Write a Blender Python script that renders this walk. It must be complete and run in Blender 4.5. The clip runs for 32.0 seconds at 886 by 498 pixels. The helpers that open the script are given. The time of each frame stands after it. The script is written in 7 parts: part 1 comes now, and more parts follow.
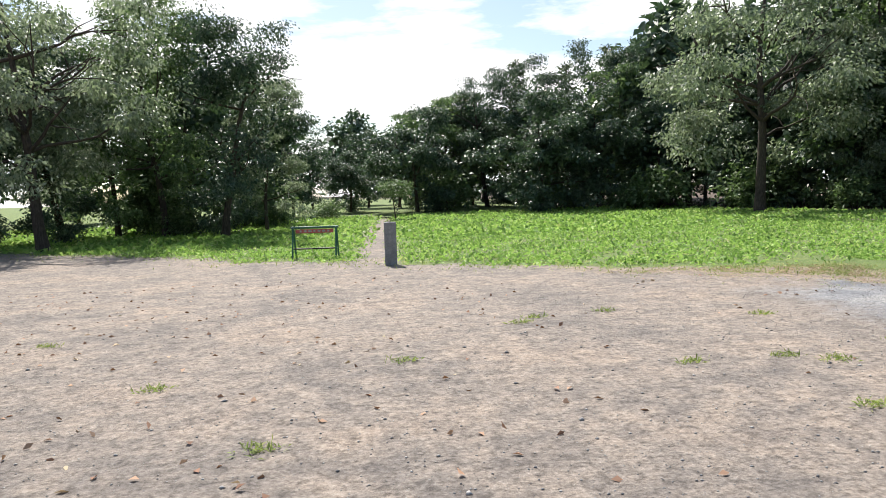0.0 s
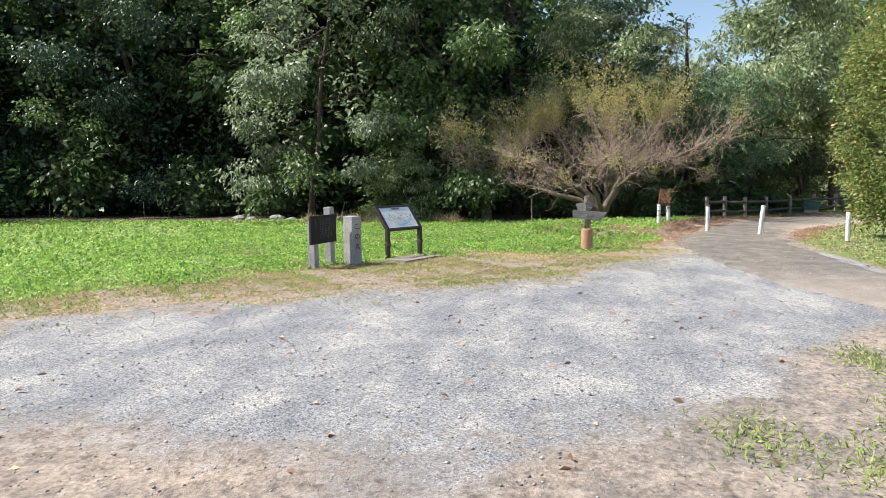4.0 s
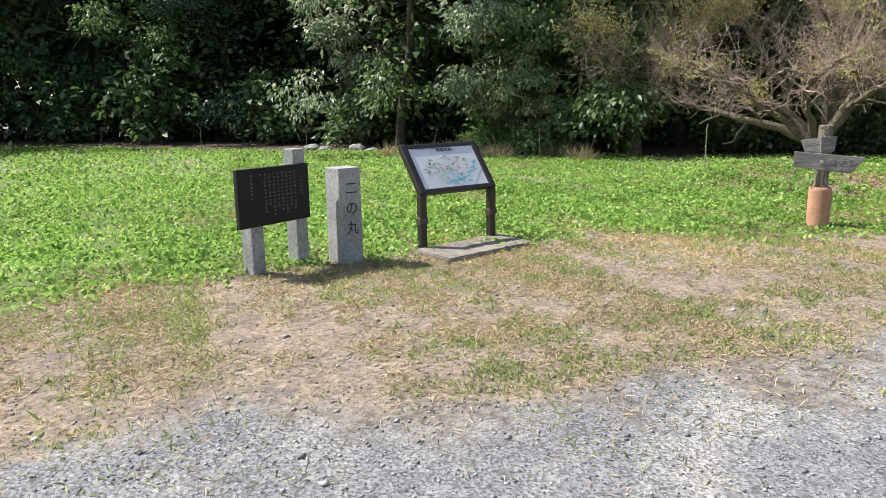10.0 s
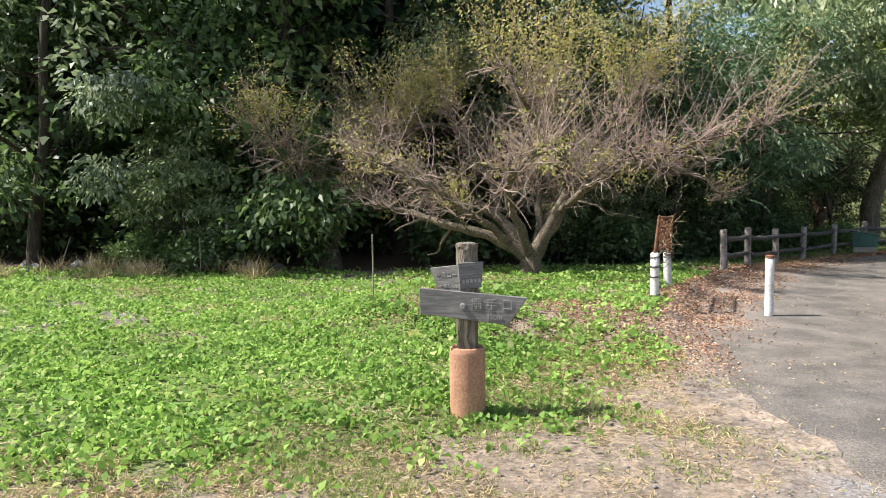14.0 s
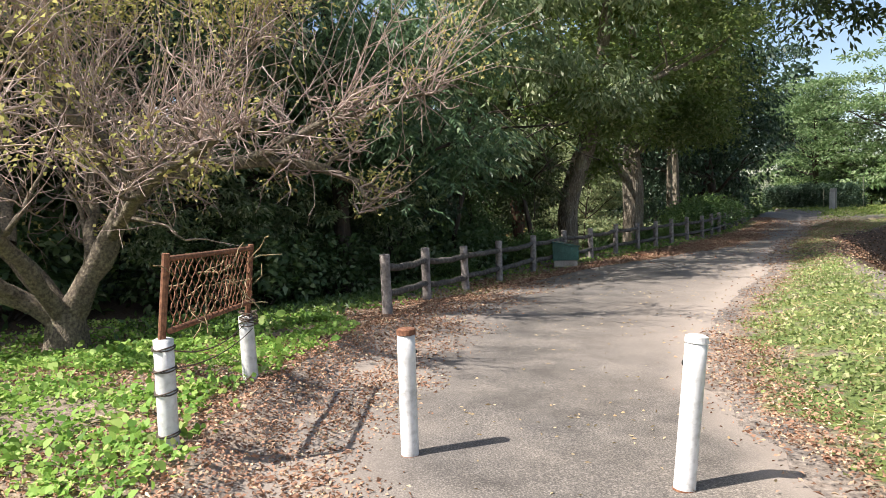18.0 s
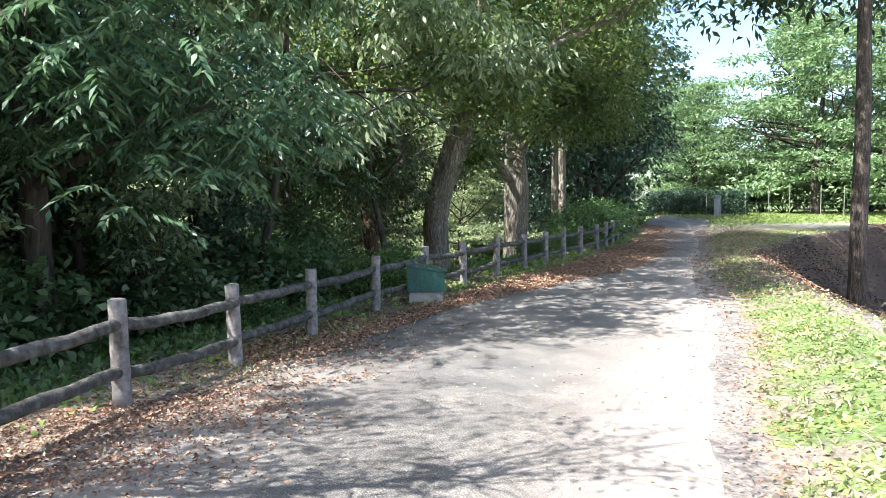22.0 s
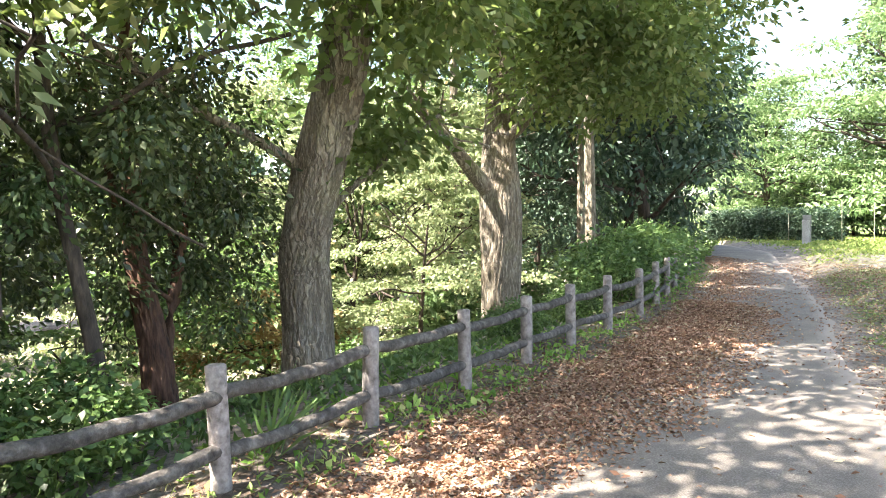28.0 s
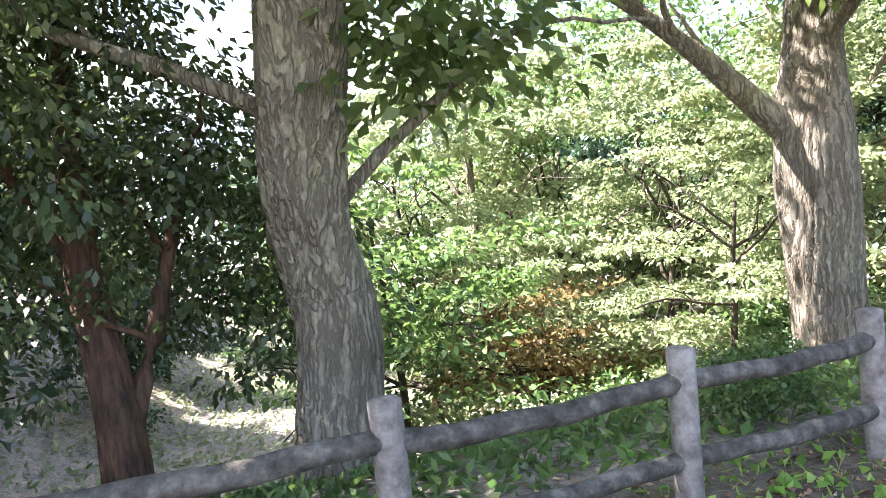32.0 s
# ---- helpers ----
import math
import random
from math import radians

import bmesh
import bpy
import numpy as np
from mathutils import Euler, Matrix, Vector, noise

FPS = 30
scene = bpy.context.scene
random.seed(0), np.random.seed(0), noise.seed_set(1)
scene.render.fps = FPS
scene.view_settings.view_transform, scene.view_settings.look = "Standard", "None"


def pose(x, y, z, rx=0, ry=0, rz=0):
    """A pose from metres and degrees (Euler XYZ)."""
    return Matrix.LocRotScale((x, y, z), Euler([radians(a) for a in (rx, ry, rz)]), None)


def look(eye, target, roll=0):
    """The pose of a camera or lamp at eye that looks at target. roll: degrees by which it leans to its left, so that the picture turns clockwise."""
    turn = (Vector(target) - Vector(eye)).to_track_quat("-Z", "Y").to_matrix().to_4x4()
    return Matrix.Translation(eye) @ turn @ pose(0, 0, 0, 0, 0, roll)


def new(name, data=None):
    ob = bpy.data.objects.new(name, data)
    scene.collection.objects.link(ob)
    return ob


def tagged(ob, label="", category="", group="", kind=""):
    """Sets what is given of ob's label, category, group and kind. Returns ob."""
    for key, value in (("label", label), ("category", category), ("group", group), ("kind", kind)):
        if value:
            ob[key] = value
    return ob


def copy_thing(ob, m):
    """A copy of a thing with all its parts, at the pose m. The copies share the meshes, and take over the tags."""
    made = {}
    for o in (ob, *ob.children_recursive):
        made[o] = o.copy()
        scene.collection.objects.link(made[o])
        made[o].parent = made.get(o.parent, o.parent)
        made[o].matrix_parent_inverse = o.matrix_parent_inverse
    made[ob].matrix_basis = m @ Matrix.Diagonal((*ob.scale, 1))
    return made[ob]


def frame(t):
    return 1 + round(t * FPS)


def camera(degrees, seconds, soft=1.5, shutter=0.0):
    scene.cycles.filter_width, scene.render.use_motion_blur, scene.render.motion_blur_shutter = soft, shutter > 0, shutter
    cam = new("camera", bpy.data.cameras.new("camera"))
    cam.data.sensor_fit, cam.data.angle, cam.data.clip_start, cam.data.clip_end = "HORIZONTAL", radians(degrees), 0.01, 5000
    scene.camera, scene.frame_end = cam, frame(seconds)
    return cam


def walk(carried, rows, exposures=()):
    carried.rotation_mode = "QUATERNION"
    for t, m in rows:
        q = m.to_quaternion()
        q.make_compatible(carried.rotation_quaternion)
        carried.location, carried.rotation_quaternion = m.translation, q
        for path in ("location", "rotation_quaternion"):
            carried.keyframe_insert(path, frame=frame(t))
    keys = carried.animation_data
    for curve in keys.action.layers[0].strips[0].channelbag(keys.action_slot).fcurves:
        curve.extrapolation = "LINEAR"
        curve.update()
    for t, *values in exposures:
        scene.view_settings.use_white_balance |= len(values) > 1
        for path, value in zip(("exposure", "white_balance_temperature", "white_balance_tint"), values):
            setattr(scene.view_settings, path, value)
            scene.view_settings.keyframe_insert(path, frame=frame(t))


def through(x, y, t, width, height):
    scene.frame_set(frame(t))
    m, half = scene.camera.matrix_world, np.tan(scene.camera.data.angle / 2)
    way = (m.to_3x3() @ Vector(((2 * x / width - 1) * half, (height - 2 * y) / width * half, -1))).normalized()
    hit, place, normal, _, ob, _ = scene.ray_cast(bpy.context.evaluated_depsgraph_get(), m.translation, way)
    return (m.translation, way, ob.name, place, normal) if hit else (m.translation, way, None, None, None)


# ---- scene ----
cam = camera(63.41, 32.0, soft=0.7)
PATH = [
    (0.0, pose(-0.948, 3.765, 1.609, 85.48, 1.88, -13.43)),
    (0.5, pose(-0.692, 4.103, 1.581, 85.86, 1.94, -27.60)),
    (1.0, pose(-0.332, 4.385, 1.594, 86.11, 1.73, -40.47)),
    (1.5, pose(0.047, 4.642, 1.597, 85.55, 1.53, -52.96)),
    (2.0, pose(0.501, 4.864, 1.585, 85.05, 1.47, -63.03)),
    (2.5, pose(0.960, 5.084, 1.601, 85.07, 1.25, -69.85)),
    (3.0, pose(1.440, 5.279, 1.613, 85.15, 1.11, -74.22)),
    (3.5, pose(1.984, 5.439, 1.602, 84.99, 0.89, -77.76)),
    (4.0, pose(2.542, 5.596, 1.599, 84.24, 0.71, -80.70)),
    (4.5, pose(3.111, 5.709, 1.611, 82.75, 0.73, -82.57)),
    (6.5, pose(5.572, 6.041, 1.508, 82.86, 0.20, -81.43)),
    (7.0, pose(6.153, 6.115, 1.524, 81.39, 0.24, -79.93)),
    (7.5, pose(6.718, 6.193, 1.546, 80.73, 0.12, -76.30)),
    (8.0, pose(7.268, 6.226, 1.527, 80.78, 0.33, -73.33)),
    (8.5, pose(7.803, 6.262, 1.509, 81.03, 0.45, -70.49)),
    (9.0, pose(8.377, 6.279, 1.518, 79.65, 0.50, -69.26)),
    (9.5, pose(8.942, 6.229, 1.496, 77.91, 0.68, -69.23)),
    (10.0, pose(9.507, 6.147, 1.492, 78.20, 0.86, -68.93)),
    (10.5, pose(10.122, 6.035, 1.443, 80.86, 0.80, -68.63)),
    (11.0, pose(10.734, 5.895, 1.426, 81.18, 0.73, -67.73)),
    (11.5, pose(11.317, 5.753, 1.454, 80.83, 0.67, -67.92)),
    (12.0, pose(11.852, 5.599, 1.451, 80.92, 0.49, -68.60)),
    (12.5, pose(12.422, 5.426, 1.449, 81.58, 0.57, -70.49)),
    (13.0, pose(13.000, 5.218, 1.479, 83.55, 0.79, -74.94)),
    (13.5, pose(13.594, 4.986, 1.443, 85.13, 0.72, -79.81)),
    (14.0, pose(14.214, 4.742, 1.439, 85.92, 0.61, -85.25)),
    (14.5, pose(14.834, 4.523, 1.424, 86.71, 0.53, -88.83)),
    (16.5, pose(17.202, 3.395, 1.471, 86.18, 1.77, -98.89)),
    (17.0, pose(17.834, 3.138, 1.470, 85.57, 1.96, -101.78)),
    (17.5, pose(18.348, 2.836, 1.463, 85.46, 2.16, -104.28)),
    (18.0, pose(18.871, 2.592, 1.422, 86.28, 1.88, -106.47)),
    (18.5, pose(19.397, 2.385, 1.427, 86.69, 1.93, -107.01)),
    (19.0, pose(19.873, 2.113, 1.416, 87.06, 2.10, -106.82)),
    (19.5, pose(20.457, 1.878, 1.450, 87.11, 1.52, -106.89)),
    (20.0, pose(21.026, 1.597, 1.502, 87.93, 0.45, -107.79)),
    (20.5, pose(21.563, 1.302, 1.450, 88.44, 1.26, -108.54)),
    (21.0, pose(22.085, 0.927, 1.434, 88.26, 1.49, -109.74)),
    (21.5, pose(22.640, 0.520, 1.455, 87.29, 1.26, -112.28)),
    (22.0, pose(23.214, 0.171, 1.438, 86.04, 0.68, -115.99)),
    (22.5, pose(23.736, -0.189, 1.489, 85.28, 0.33, -119.50)),
    (23.0, pose(24.297, -0.619, 1.490, 85.18, 0.36, -120.17)),
    (23.5, pose(24.863, -1.076, 1.472, 85.79, 0.51, -121.51)),
    (24.0, pose(25.436, -1.566, 1.437, 86.73, 0.43, -122.24)),
    (24.5, pose(26.002, -2.088, 1.456, 86.62, -0.14, -124.58)),
    (26.5, pose(28.348, -3.875, 1.486, 85.53, -0.00, -123.05)),
    (27.0, pose(28.835, -4.300, 1.514, 86.19, 0.14, -121.92)),
    (27.5, pose(29.327, -4.707, 1.525, 87.28, 0.56, -117.72)),
    (28.0, pose(29.790, -5.131, 1.496, 87.77, 1.01, -112.18)),
    (28.5, pose(30.303, -5.515, 1.399, 88.02, 1.83, -106.41)),
    (29.0, pose(30.785, -5.906, 1.409, 88.52, 2.58, -101.58)),
    (29.5, pose(31.231, -6.342, 1.368, 88.50, 3.25, -97.14)),
    (30.0, pose(31.657, -6.800, 1.403, 88.36, 3.74, -93.67)),
    (30.5, pose(32.024, -7.243, 1.357, 88.61, 4.28, -91.59)),
    (31.0, pose(32.439, -7.648, 1.296, 89.48, 5.04, -87.61)),
    (31.5, pose(32.804, -8.077, 1.286, 89.38, 4.91, -83.15)),
    (32.0, pose(33.208, -8.393, 1.244, 89.10, 4.73, -78.46)),
]
EXPOSURES = [(0.0, 0.62, 6500, 10), (2.0, 0.92, 6500, 10), (4.0, 0.85, 6500, 10), (9.0, 0.77, 6500, 10), (12.0, 0.81, 6500, 10), (14.0, 0.86, 6550, 11), (17.0, 0.88, 6650, 13), (19.0, 1.05, 6600, 13), (20.5, 1.48, 6250, 10), (22.0, 1.88, 5950, 9),
             (24.5, 1.95, 5800, 7), (26.5, 2.4, 6500, 10), (28.0, 2.92, 6900, 12), (30.0, 3.1, 6700, 15), (32.0, 3.05, 6350, 17)]
walk(cam, PATH, EXPOSURES)

# ---- sun and sky ----
SUN_AZ, SUN_EL = radians(-4.5), radians(51.5)
world = bpy.data.worlds.new("sky")
scene.world = world
world.use_nodes = True
nt = world.node_tree
nt.nodes.clear()
w_out = nt.nodes.new("ShaderNodeOutputWorld")
w_bg = nt.nodes.new("ShaderNodeBackground")
w_sky = nt.nodes.new("ShaderNodeTexSky")
w_sky.sky_type = "NISHITA"
w_sky.sun_disc = False
w_sky.sun_elevation, w_sky.sun_rotation = SUN_EL, SUN_AZ
w_tc = nt.nodes.new("ShaderNodeTexCoord")
w_map = nt.nodes.new("ShaderNodeMapping")
w_map.inputs["Scale"].default_value = (2.2, 2.2, 9.0)
w_map.inputs["Location"].default_value = (3.1, 0.7, 1.9)
w_noise = nt.nodes.new("ShaderNodeTexNoise")
w_noise.inputs["Scale"].default_value = 1.6
w_noise.inputs["Detail"].default_value = 7
w_noise.inputs["Roughness"].default_value = 0.58
w_ramp = nt.nodes.new("ShaderNodeValToRGB")
w_ramp.color_ramp.elements[0].position, w_ramp.color_ramp.elements[1].position = 0.53, 0.65
w_mix = nt.nodes.new("ShaderNodeMixRGB")
w_mix.inputs["Color2"].default_value = (9.2, 9.2, 9.4, 1)
w_bg.inputs["Strength"].default_value = 0.10
L = nt.links
L.new(w_tc.outputs["Generated"], w_map.inputs["Vector"])
L.new(w_map.outputs["Vector"], w_noise.inputs["Vector"])
w_xyz = nt.nodes.new("ShaderNodeSeparateXYZ")
w_more = nt.nodes.new("ShaderNodeMath")
w_more.operation = "MULTIPLY_ADD"
w_more.inputs[1].default_value = 0.13
L.new(w_tc.outputs["Generated"], w_xyz.inputs["Vector"])
L.new(w_xyz.outputs["Y"], w_more.inputs[0])
L.new(w_noise.outputs["Fac"], w_more.inputs[2])
L.new(w_more.outputs["Value"], w_ramp.inputs["Fac"])
L.new(w_ramp.outputs["Color"], w_mix.inputs["Fac"])
L.new(w_sky.outputs["Color"], w_mix.inputs["Color1"])
L.new(w_mix.outputs["Color"], w_bg.inputs["Color"])
L.new(w_bg.outputs["Background"], w_out.inputs["Surface"])
sun = new("sun", bpy.data.lights.new("sun", "SUN"))
sun.data.energy, sun.data.angle, sun.data.color = 5.0, radians(0.55), (1.0, 0.955, 0.88)
sun.matrix_world = look((0, 0, 60), Vector((0, 0, 60)) - Vector((math.sin(SUN_AZ) * math.cos(SUN_EL), math.cos(SUN_AZ) * math.cos(SUN_EL), math.sin(SUN_EL))))


# ---- materials ----
def material(name, rough=0.8, metal=0.0):
    m = bpy.data.materials.new(name)
    m.use_nodes = True
    b = m.node_tree.nodes["Principled BSDF"]
    b.inputs["Roughness"].default_value, b.inputs["Metallic"].default_value = rough, metal
    return m, m.node_tree.nodes, m.node_tree.links, b


def noise_node(nodes, links, scale, detail=5, rough=0.6, coords="Object", stretch=None):
    tc = nodes.new("ShaderNodeTexCoord")
    n = nodes.new("ShaderNodeTexNoise")
    n.inputs["Scale"].default_value, n.inputs["Detail"].default_value, n.inputs["Roughness"].default_value = scale, detail, rough
    if stretch:
        mp = nodes.new("ShaderNodeMapping")
        mp.inputs["Scale"].default_value = stretch
        links.new(tc.outputs[coords], mp.inputs["Vector"])
        links.new(mp.outputs["Vector"], n.inputs["Vector"])
    else:
        links.new(tc.outputs[coords], n.inputs["Vector"])
    return n


def ramp_node(nodes, links, source, stops):
    r = nodes.new("ShaderNodeValToRGB")
    e = r.color_ramp.elements
    while len(e) < len(stops):
        e.new(0.5)
    for el, (p, c) in zip(e, stops):
        el.position, el.color = p, (*c, 1) if len(c) == 3 else c
    links.new(source, r.inputs["Fac"])
    return r


def mix_node(nodes, links, fac, a, b, how="MIX"):
    m = nodes.new("ShaderNodeMixRGB")
    m.blend_type = how
    for sock, v in (("Fac", fac), ("Color1", a), ("Color2", b)):
        if isinstance(v, (int, float)):
            m.inputs[sock].default_value = v
        elif isinstance(v, tuple):
            m.inputs[sock].default_value = (*v, 1)
        else:
            links.new(v, m.inputs[sock])
    return m


def bump_on(nodes, links, b, height, strength=0.5, dist=0.01):
    bp = nodes.new("ShaderNodeBump")
    bp.inputs["Strength"].default_value, bp.inputs["Distance"].default_value = strength, dist
    links.new(height, bp.inputs["Height"])
    links.new(bp.outputs["Normal"], b.inputs["Normal"])


def mottled(name, dark, mid, light, fine=40.0, coarse=3.0, rough=0.8, bump=0.4, dist=0.004, stretch=None, metal=0.0):
    """A surface that varies at two scales, with fine relief."""
    m, nodes, links, b = material(name, rough, metal)
    a = noise_node(nodes, links, fine, 6, 0.65, stretch=stretch)
    c = noise_node(nodes, links, coarse, 4, 0.6)
    base = ramp_node(nodes, links, a.outputs["Fac"], [(0.3, dark), (0.5, mid), (0.72, light)])
    tone = ramp_node(nodes, links, c.outputs["Fac"], [(0.3, (0.72, 0.72, 0.72)), (0.7, (1.15, 1.15, 1.15))])
    out = mix_node(nodes, links, 1.0, base.outputs["Color"], tone.outputs["Color"], "MULTIPLY")
    links.new(out.outputs["Color"], b.inputs["Base Color"])
    bump_on(nodes, links, b, a.outputs["Fac"], bump, dist)
    return m


def leaf_material(name, stops, rough=0.45, through=0.35, through_tint=(0.55, 0.75, 0.12), gloss=0.28):
    """Leaves: colour by leaf, some light passing through."""
    m, nodes, links, b = material(name, rough)
    b.inputs["Specular IOR Level"].default_value = gloss
    geo = nodes.new("ShaderNodeNewGeometry")
    r = ramp_node(nodes, links, geo.outputs["Random Per Island"], stops)
    big = noise_node(nodes, links, 0.5, 3, 0.6)
    tone = ramp_node(nodes, links, big.outputs["Fac"], [(0.3, (0.75, 0.78, 0.75)), (0.7, (1.2, 1.18, 1.1))])
    col = mix_node(nodes, links, 1.0, r.outputs["Color"], tone.outputs["Color"], "MULTIPLY")
    links.new(col.outputs["Color"], b.inputs["Base Color"])
    tr = nodes.new("ShaderNodeBsdfTranslucent")
    tint = mix_node(nodes, links, 0.45, col.outputs["Color"], through_tint)
    links.new(tint.outputs["Color"], tr.inputs["Color"])
    mx = nodes.new("ShaderNodeMixShader")
    mx.inputs["Fac"].default_value = through
    links.new(b.outputs["BSDF"], mx.inputs[1])
    links.new(tr.outputs["BSDF"], mx.inputs[2])
    links.new(mx.outputs["Shader"], nodes["Material Output"].inputs["Surface"])
    return m


LEAF_OAK = leaf_material("leaf_oak", [(0.0, (0.040, 0.078, 0.034)), (0.5, (0.092, 0.150, 0.066)), (0.85, (0.17, 0.235, 0.118)), (1.0, (0.30, 0.36, 0.22))], 0.47, 0.32, (0.28, 0.46, 0.12), 0.4)
LEAF_BLUE = leaf_material("leaf_dark_evergreen", [(0.0, (0.024, 0.052, 0.036)), (0.6, (0.058, 0.104, 0.066)), (1.0, (0.15, 0.21, 0.145))], 0.47, 0.15, (0.18, 0.31, 0.10), 0.4)
LEAF_SILVER = leaf_material("leaf_silvery_oak", [(0.0, (0.095, 0.135, 0.095)), (0.5, (0.215, 0.265, 0.185)), (0.85, (0.36, 0.41, 0.31)), (1.0, (0.48, 0.52, 0.44))], 0.50, 0.36, (0.36, 0.48, 0.20), 0.35)
LEAF_LIGHT = leaf_material("leaf_light_green", [(0.0, (0.050, 0.105, 0.034)), (0.5, (0.105, 0.185, 0.062)), (1.0, (0.22, 0.31, 0.13))], 0.42, 0.34, (0.34, 0.54, 0.15), 0.4)
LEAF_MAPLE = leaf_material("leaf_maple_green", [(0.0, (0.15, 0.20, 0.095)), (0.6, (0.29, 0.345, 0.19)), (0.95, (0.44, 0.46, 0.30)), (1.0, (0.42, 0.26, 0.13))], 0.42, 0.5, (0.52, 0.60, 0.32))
LEAF_KEYAKI = leaf_material("leaf_yellow_green_canopy", [(0.0, (0.060, 0.098, 0.036)), (0.5, (0.130, 0.180, 0.070)), (0.85, (0.235, 0.28, 0.13)), (1.0, (0.38, 0.37, 0.20))], 0.42, 0.44, (0.44, 0.58, 0.13), 0.38)
LEAF_PALE = leaf_material("leaf_glossy_pale", [(0.0, (0.085, 0.135, 0.065)), (0.5, (0.22, 0.28, 0.155)), (0.85, (0.40, 0.455, 0.29)), (1.0, (0.55, 0.58, 0.42))], 0.40, 0.34, (0.40, 0.52, 0.20), 0.4)
LEAF_RUST = leaf_material("leaf_maple_russet", [(0.0, (0.14, 0.09, 0.045)), (0.6, (0.25, 0.17, 0.08)), (1.0, (0.36, 0.30, 0.14))], 0.45, 0.45, (0.45, 0.32, 0.14))
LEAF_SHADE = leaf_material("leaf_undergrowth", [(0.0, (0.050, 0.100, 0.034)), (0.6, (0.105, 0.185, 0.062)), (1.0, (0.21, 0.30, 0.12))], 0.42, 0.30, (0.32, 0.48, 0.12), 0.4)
LEAF_YELLOW = leaf_material("leaf_plum_yellow", [(0.0, (0.26, 0.28, 0.085)), (0.5, (0.45, 0.43, 0.155)), (0.9, (0.58, 0.52, 0.23)), (1.0, (0.42, 0.24, 0.11))], 0.5, 0.42, (0.64, 0.60, 0.20))
LEAF_HEDGE = leaf_material("leaf_clipped_bush", [(0.0, (0.09, 0.14, 0.045)), (0.6, (0.18, 0.24, 0.08)), (0.9, (0.30, 0.32, 0.12)), (1.0, (0.40, 0.25, 0.11))], 0.42, 0.3, (0.42, 0.46, 0.12))
LEAF_LAYER = leaf_material("leaf_bright_layered", [(0.0, (0.060, 0.118, 0.048)), (0.5, (0.14, 0.225, 0.098)), (1.0, (0.33, 0.41, 0.23))], 0.42, 0.32, (0.36, 0.54, 0.20), 0.42)
LEAF_CAMELLIA = leaf_material("leaf_camellia_dark", [(0.0, (0.030, 0.050, 0.022)), (0.6, (0.066, 0.096, 0.040)), (1.0, (0.15, 0.18, 0.09))], 0.36, 0.18, (0.24, 0.32, 0.08), 0.5)
LEAF_FERN = leaf_material("leaf_chestnut", [(0.0, (0.040, 0.085, 0.046)), (0.5, (0.085, 0.155, 0.080)), (0.85, (0.15, 0.235, 0.125)), (1.0, (0.27, 0.35, 0.22))], 0.42, 0.28, (0.24, 0.42, 0.16), 0.45)
LEAF_CEDAR = leaf_material("leaf_conifer", [(0.0, (0.030, 0.055, 0.028)), (0.6, (0.060, 0.095, 0.042)), (1.0, (0.11, 0.15, 0.065))], 0.55, 0.12, (0.24, 0.34, 0.07))
LEAF_CLOVER = leaf_material("leaf_ground_cover", [(0.0, (0.09, 0.20, 0.042)), (0.5, (0.215, 0.38, 0.082)), (0.85, (0.37, 0.53, 0.15)), (1.0, (0.50, 0.51, 0.24))], 0.6, 0.40, (0.48, 0.74, 0.16))
LEAF_DRY = leaf_material("dry_grass_blade", [(0.0, (0.27, 0.195, 0.115)), (0.5, (0.45, 0.345, 0.21)), (1.0, (0.62, 0.51, 0.34))], 0.85, 0.15, (0.46, 0.36, 0.18))
LEAF_GRASS = leaf_material("grass_blade", [(0.0, (0.13, 0.20, 0.055)), (0.6, (0.25, 0.325, 0.095)), (1.0, (0.44, 0.42, 0.20))], 0.65, 0.35, (0.46, 0.58, 0.14))
LEAF_FALLEN = leaf_material("fallen_leaf", [(0.0, (0.16, 0.085, 0.060)), (0.5, (0.36, 0.200, 0.140)), (0.88, (0.54, 0.35, 0.25)), (1.0, (0.64, 0.54, 0.38))], 0.8, 0.1, (0.5, 0.28, 0.10))
LEAF_VERGE = leaf_material("leaf_verge_weed", [(0.0, (0.15, 0.21, 0.075)), (0.5, (0.28, 0.35, 0.13)), (0.85, (0.43, 0.46, 0.22)), (1.0, (0.56, 0.51, 0.33))], 0.65, 0.30, (0.46, 0.54, 0.20))
LEAF_OLD = leaf_material("old_leaf_litter", [(0.0, (0.030, 0.021, 0.014)), (0.5, (0.068, 0.046, 0.031)), (0.9, (0.13, 0.09, 0.062)), (1.0, (0.21, 0.155, 0.11))], 0.9, 0.05, (0.14, 0.10, 0.05), 0.1)



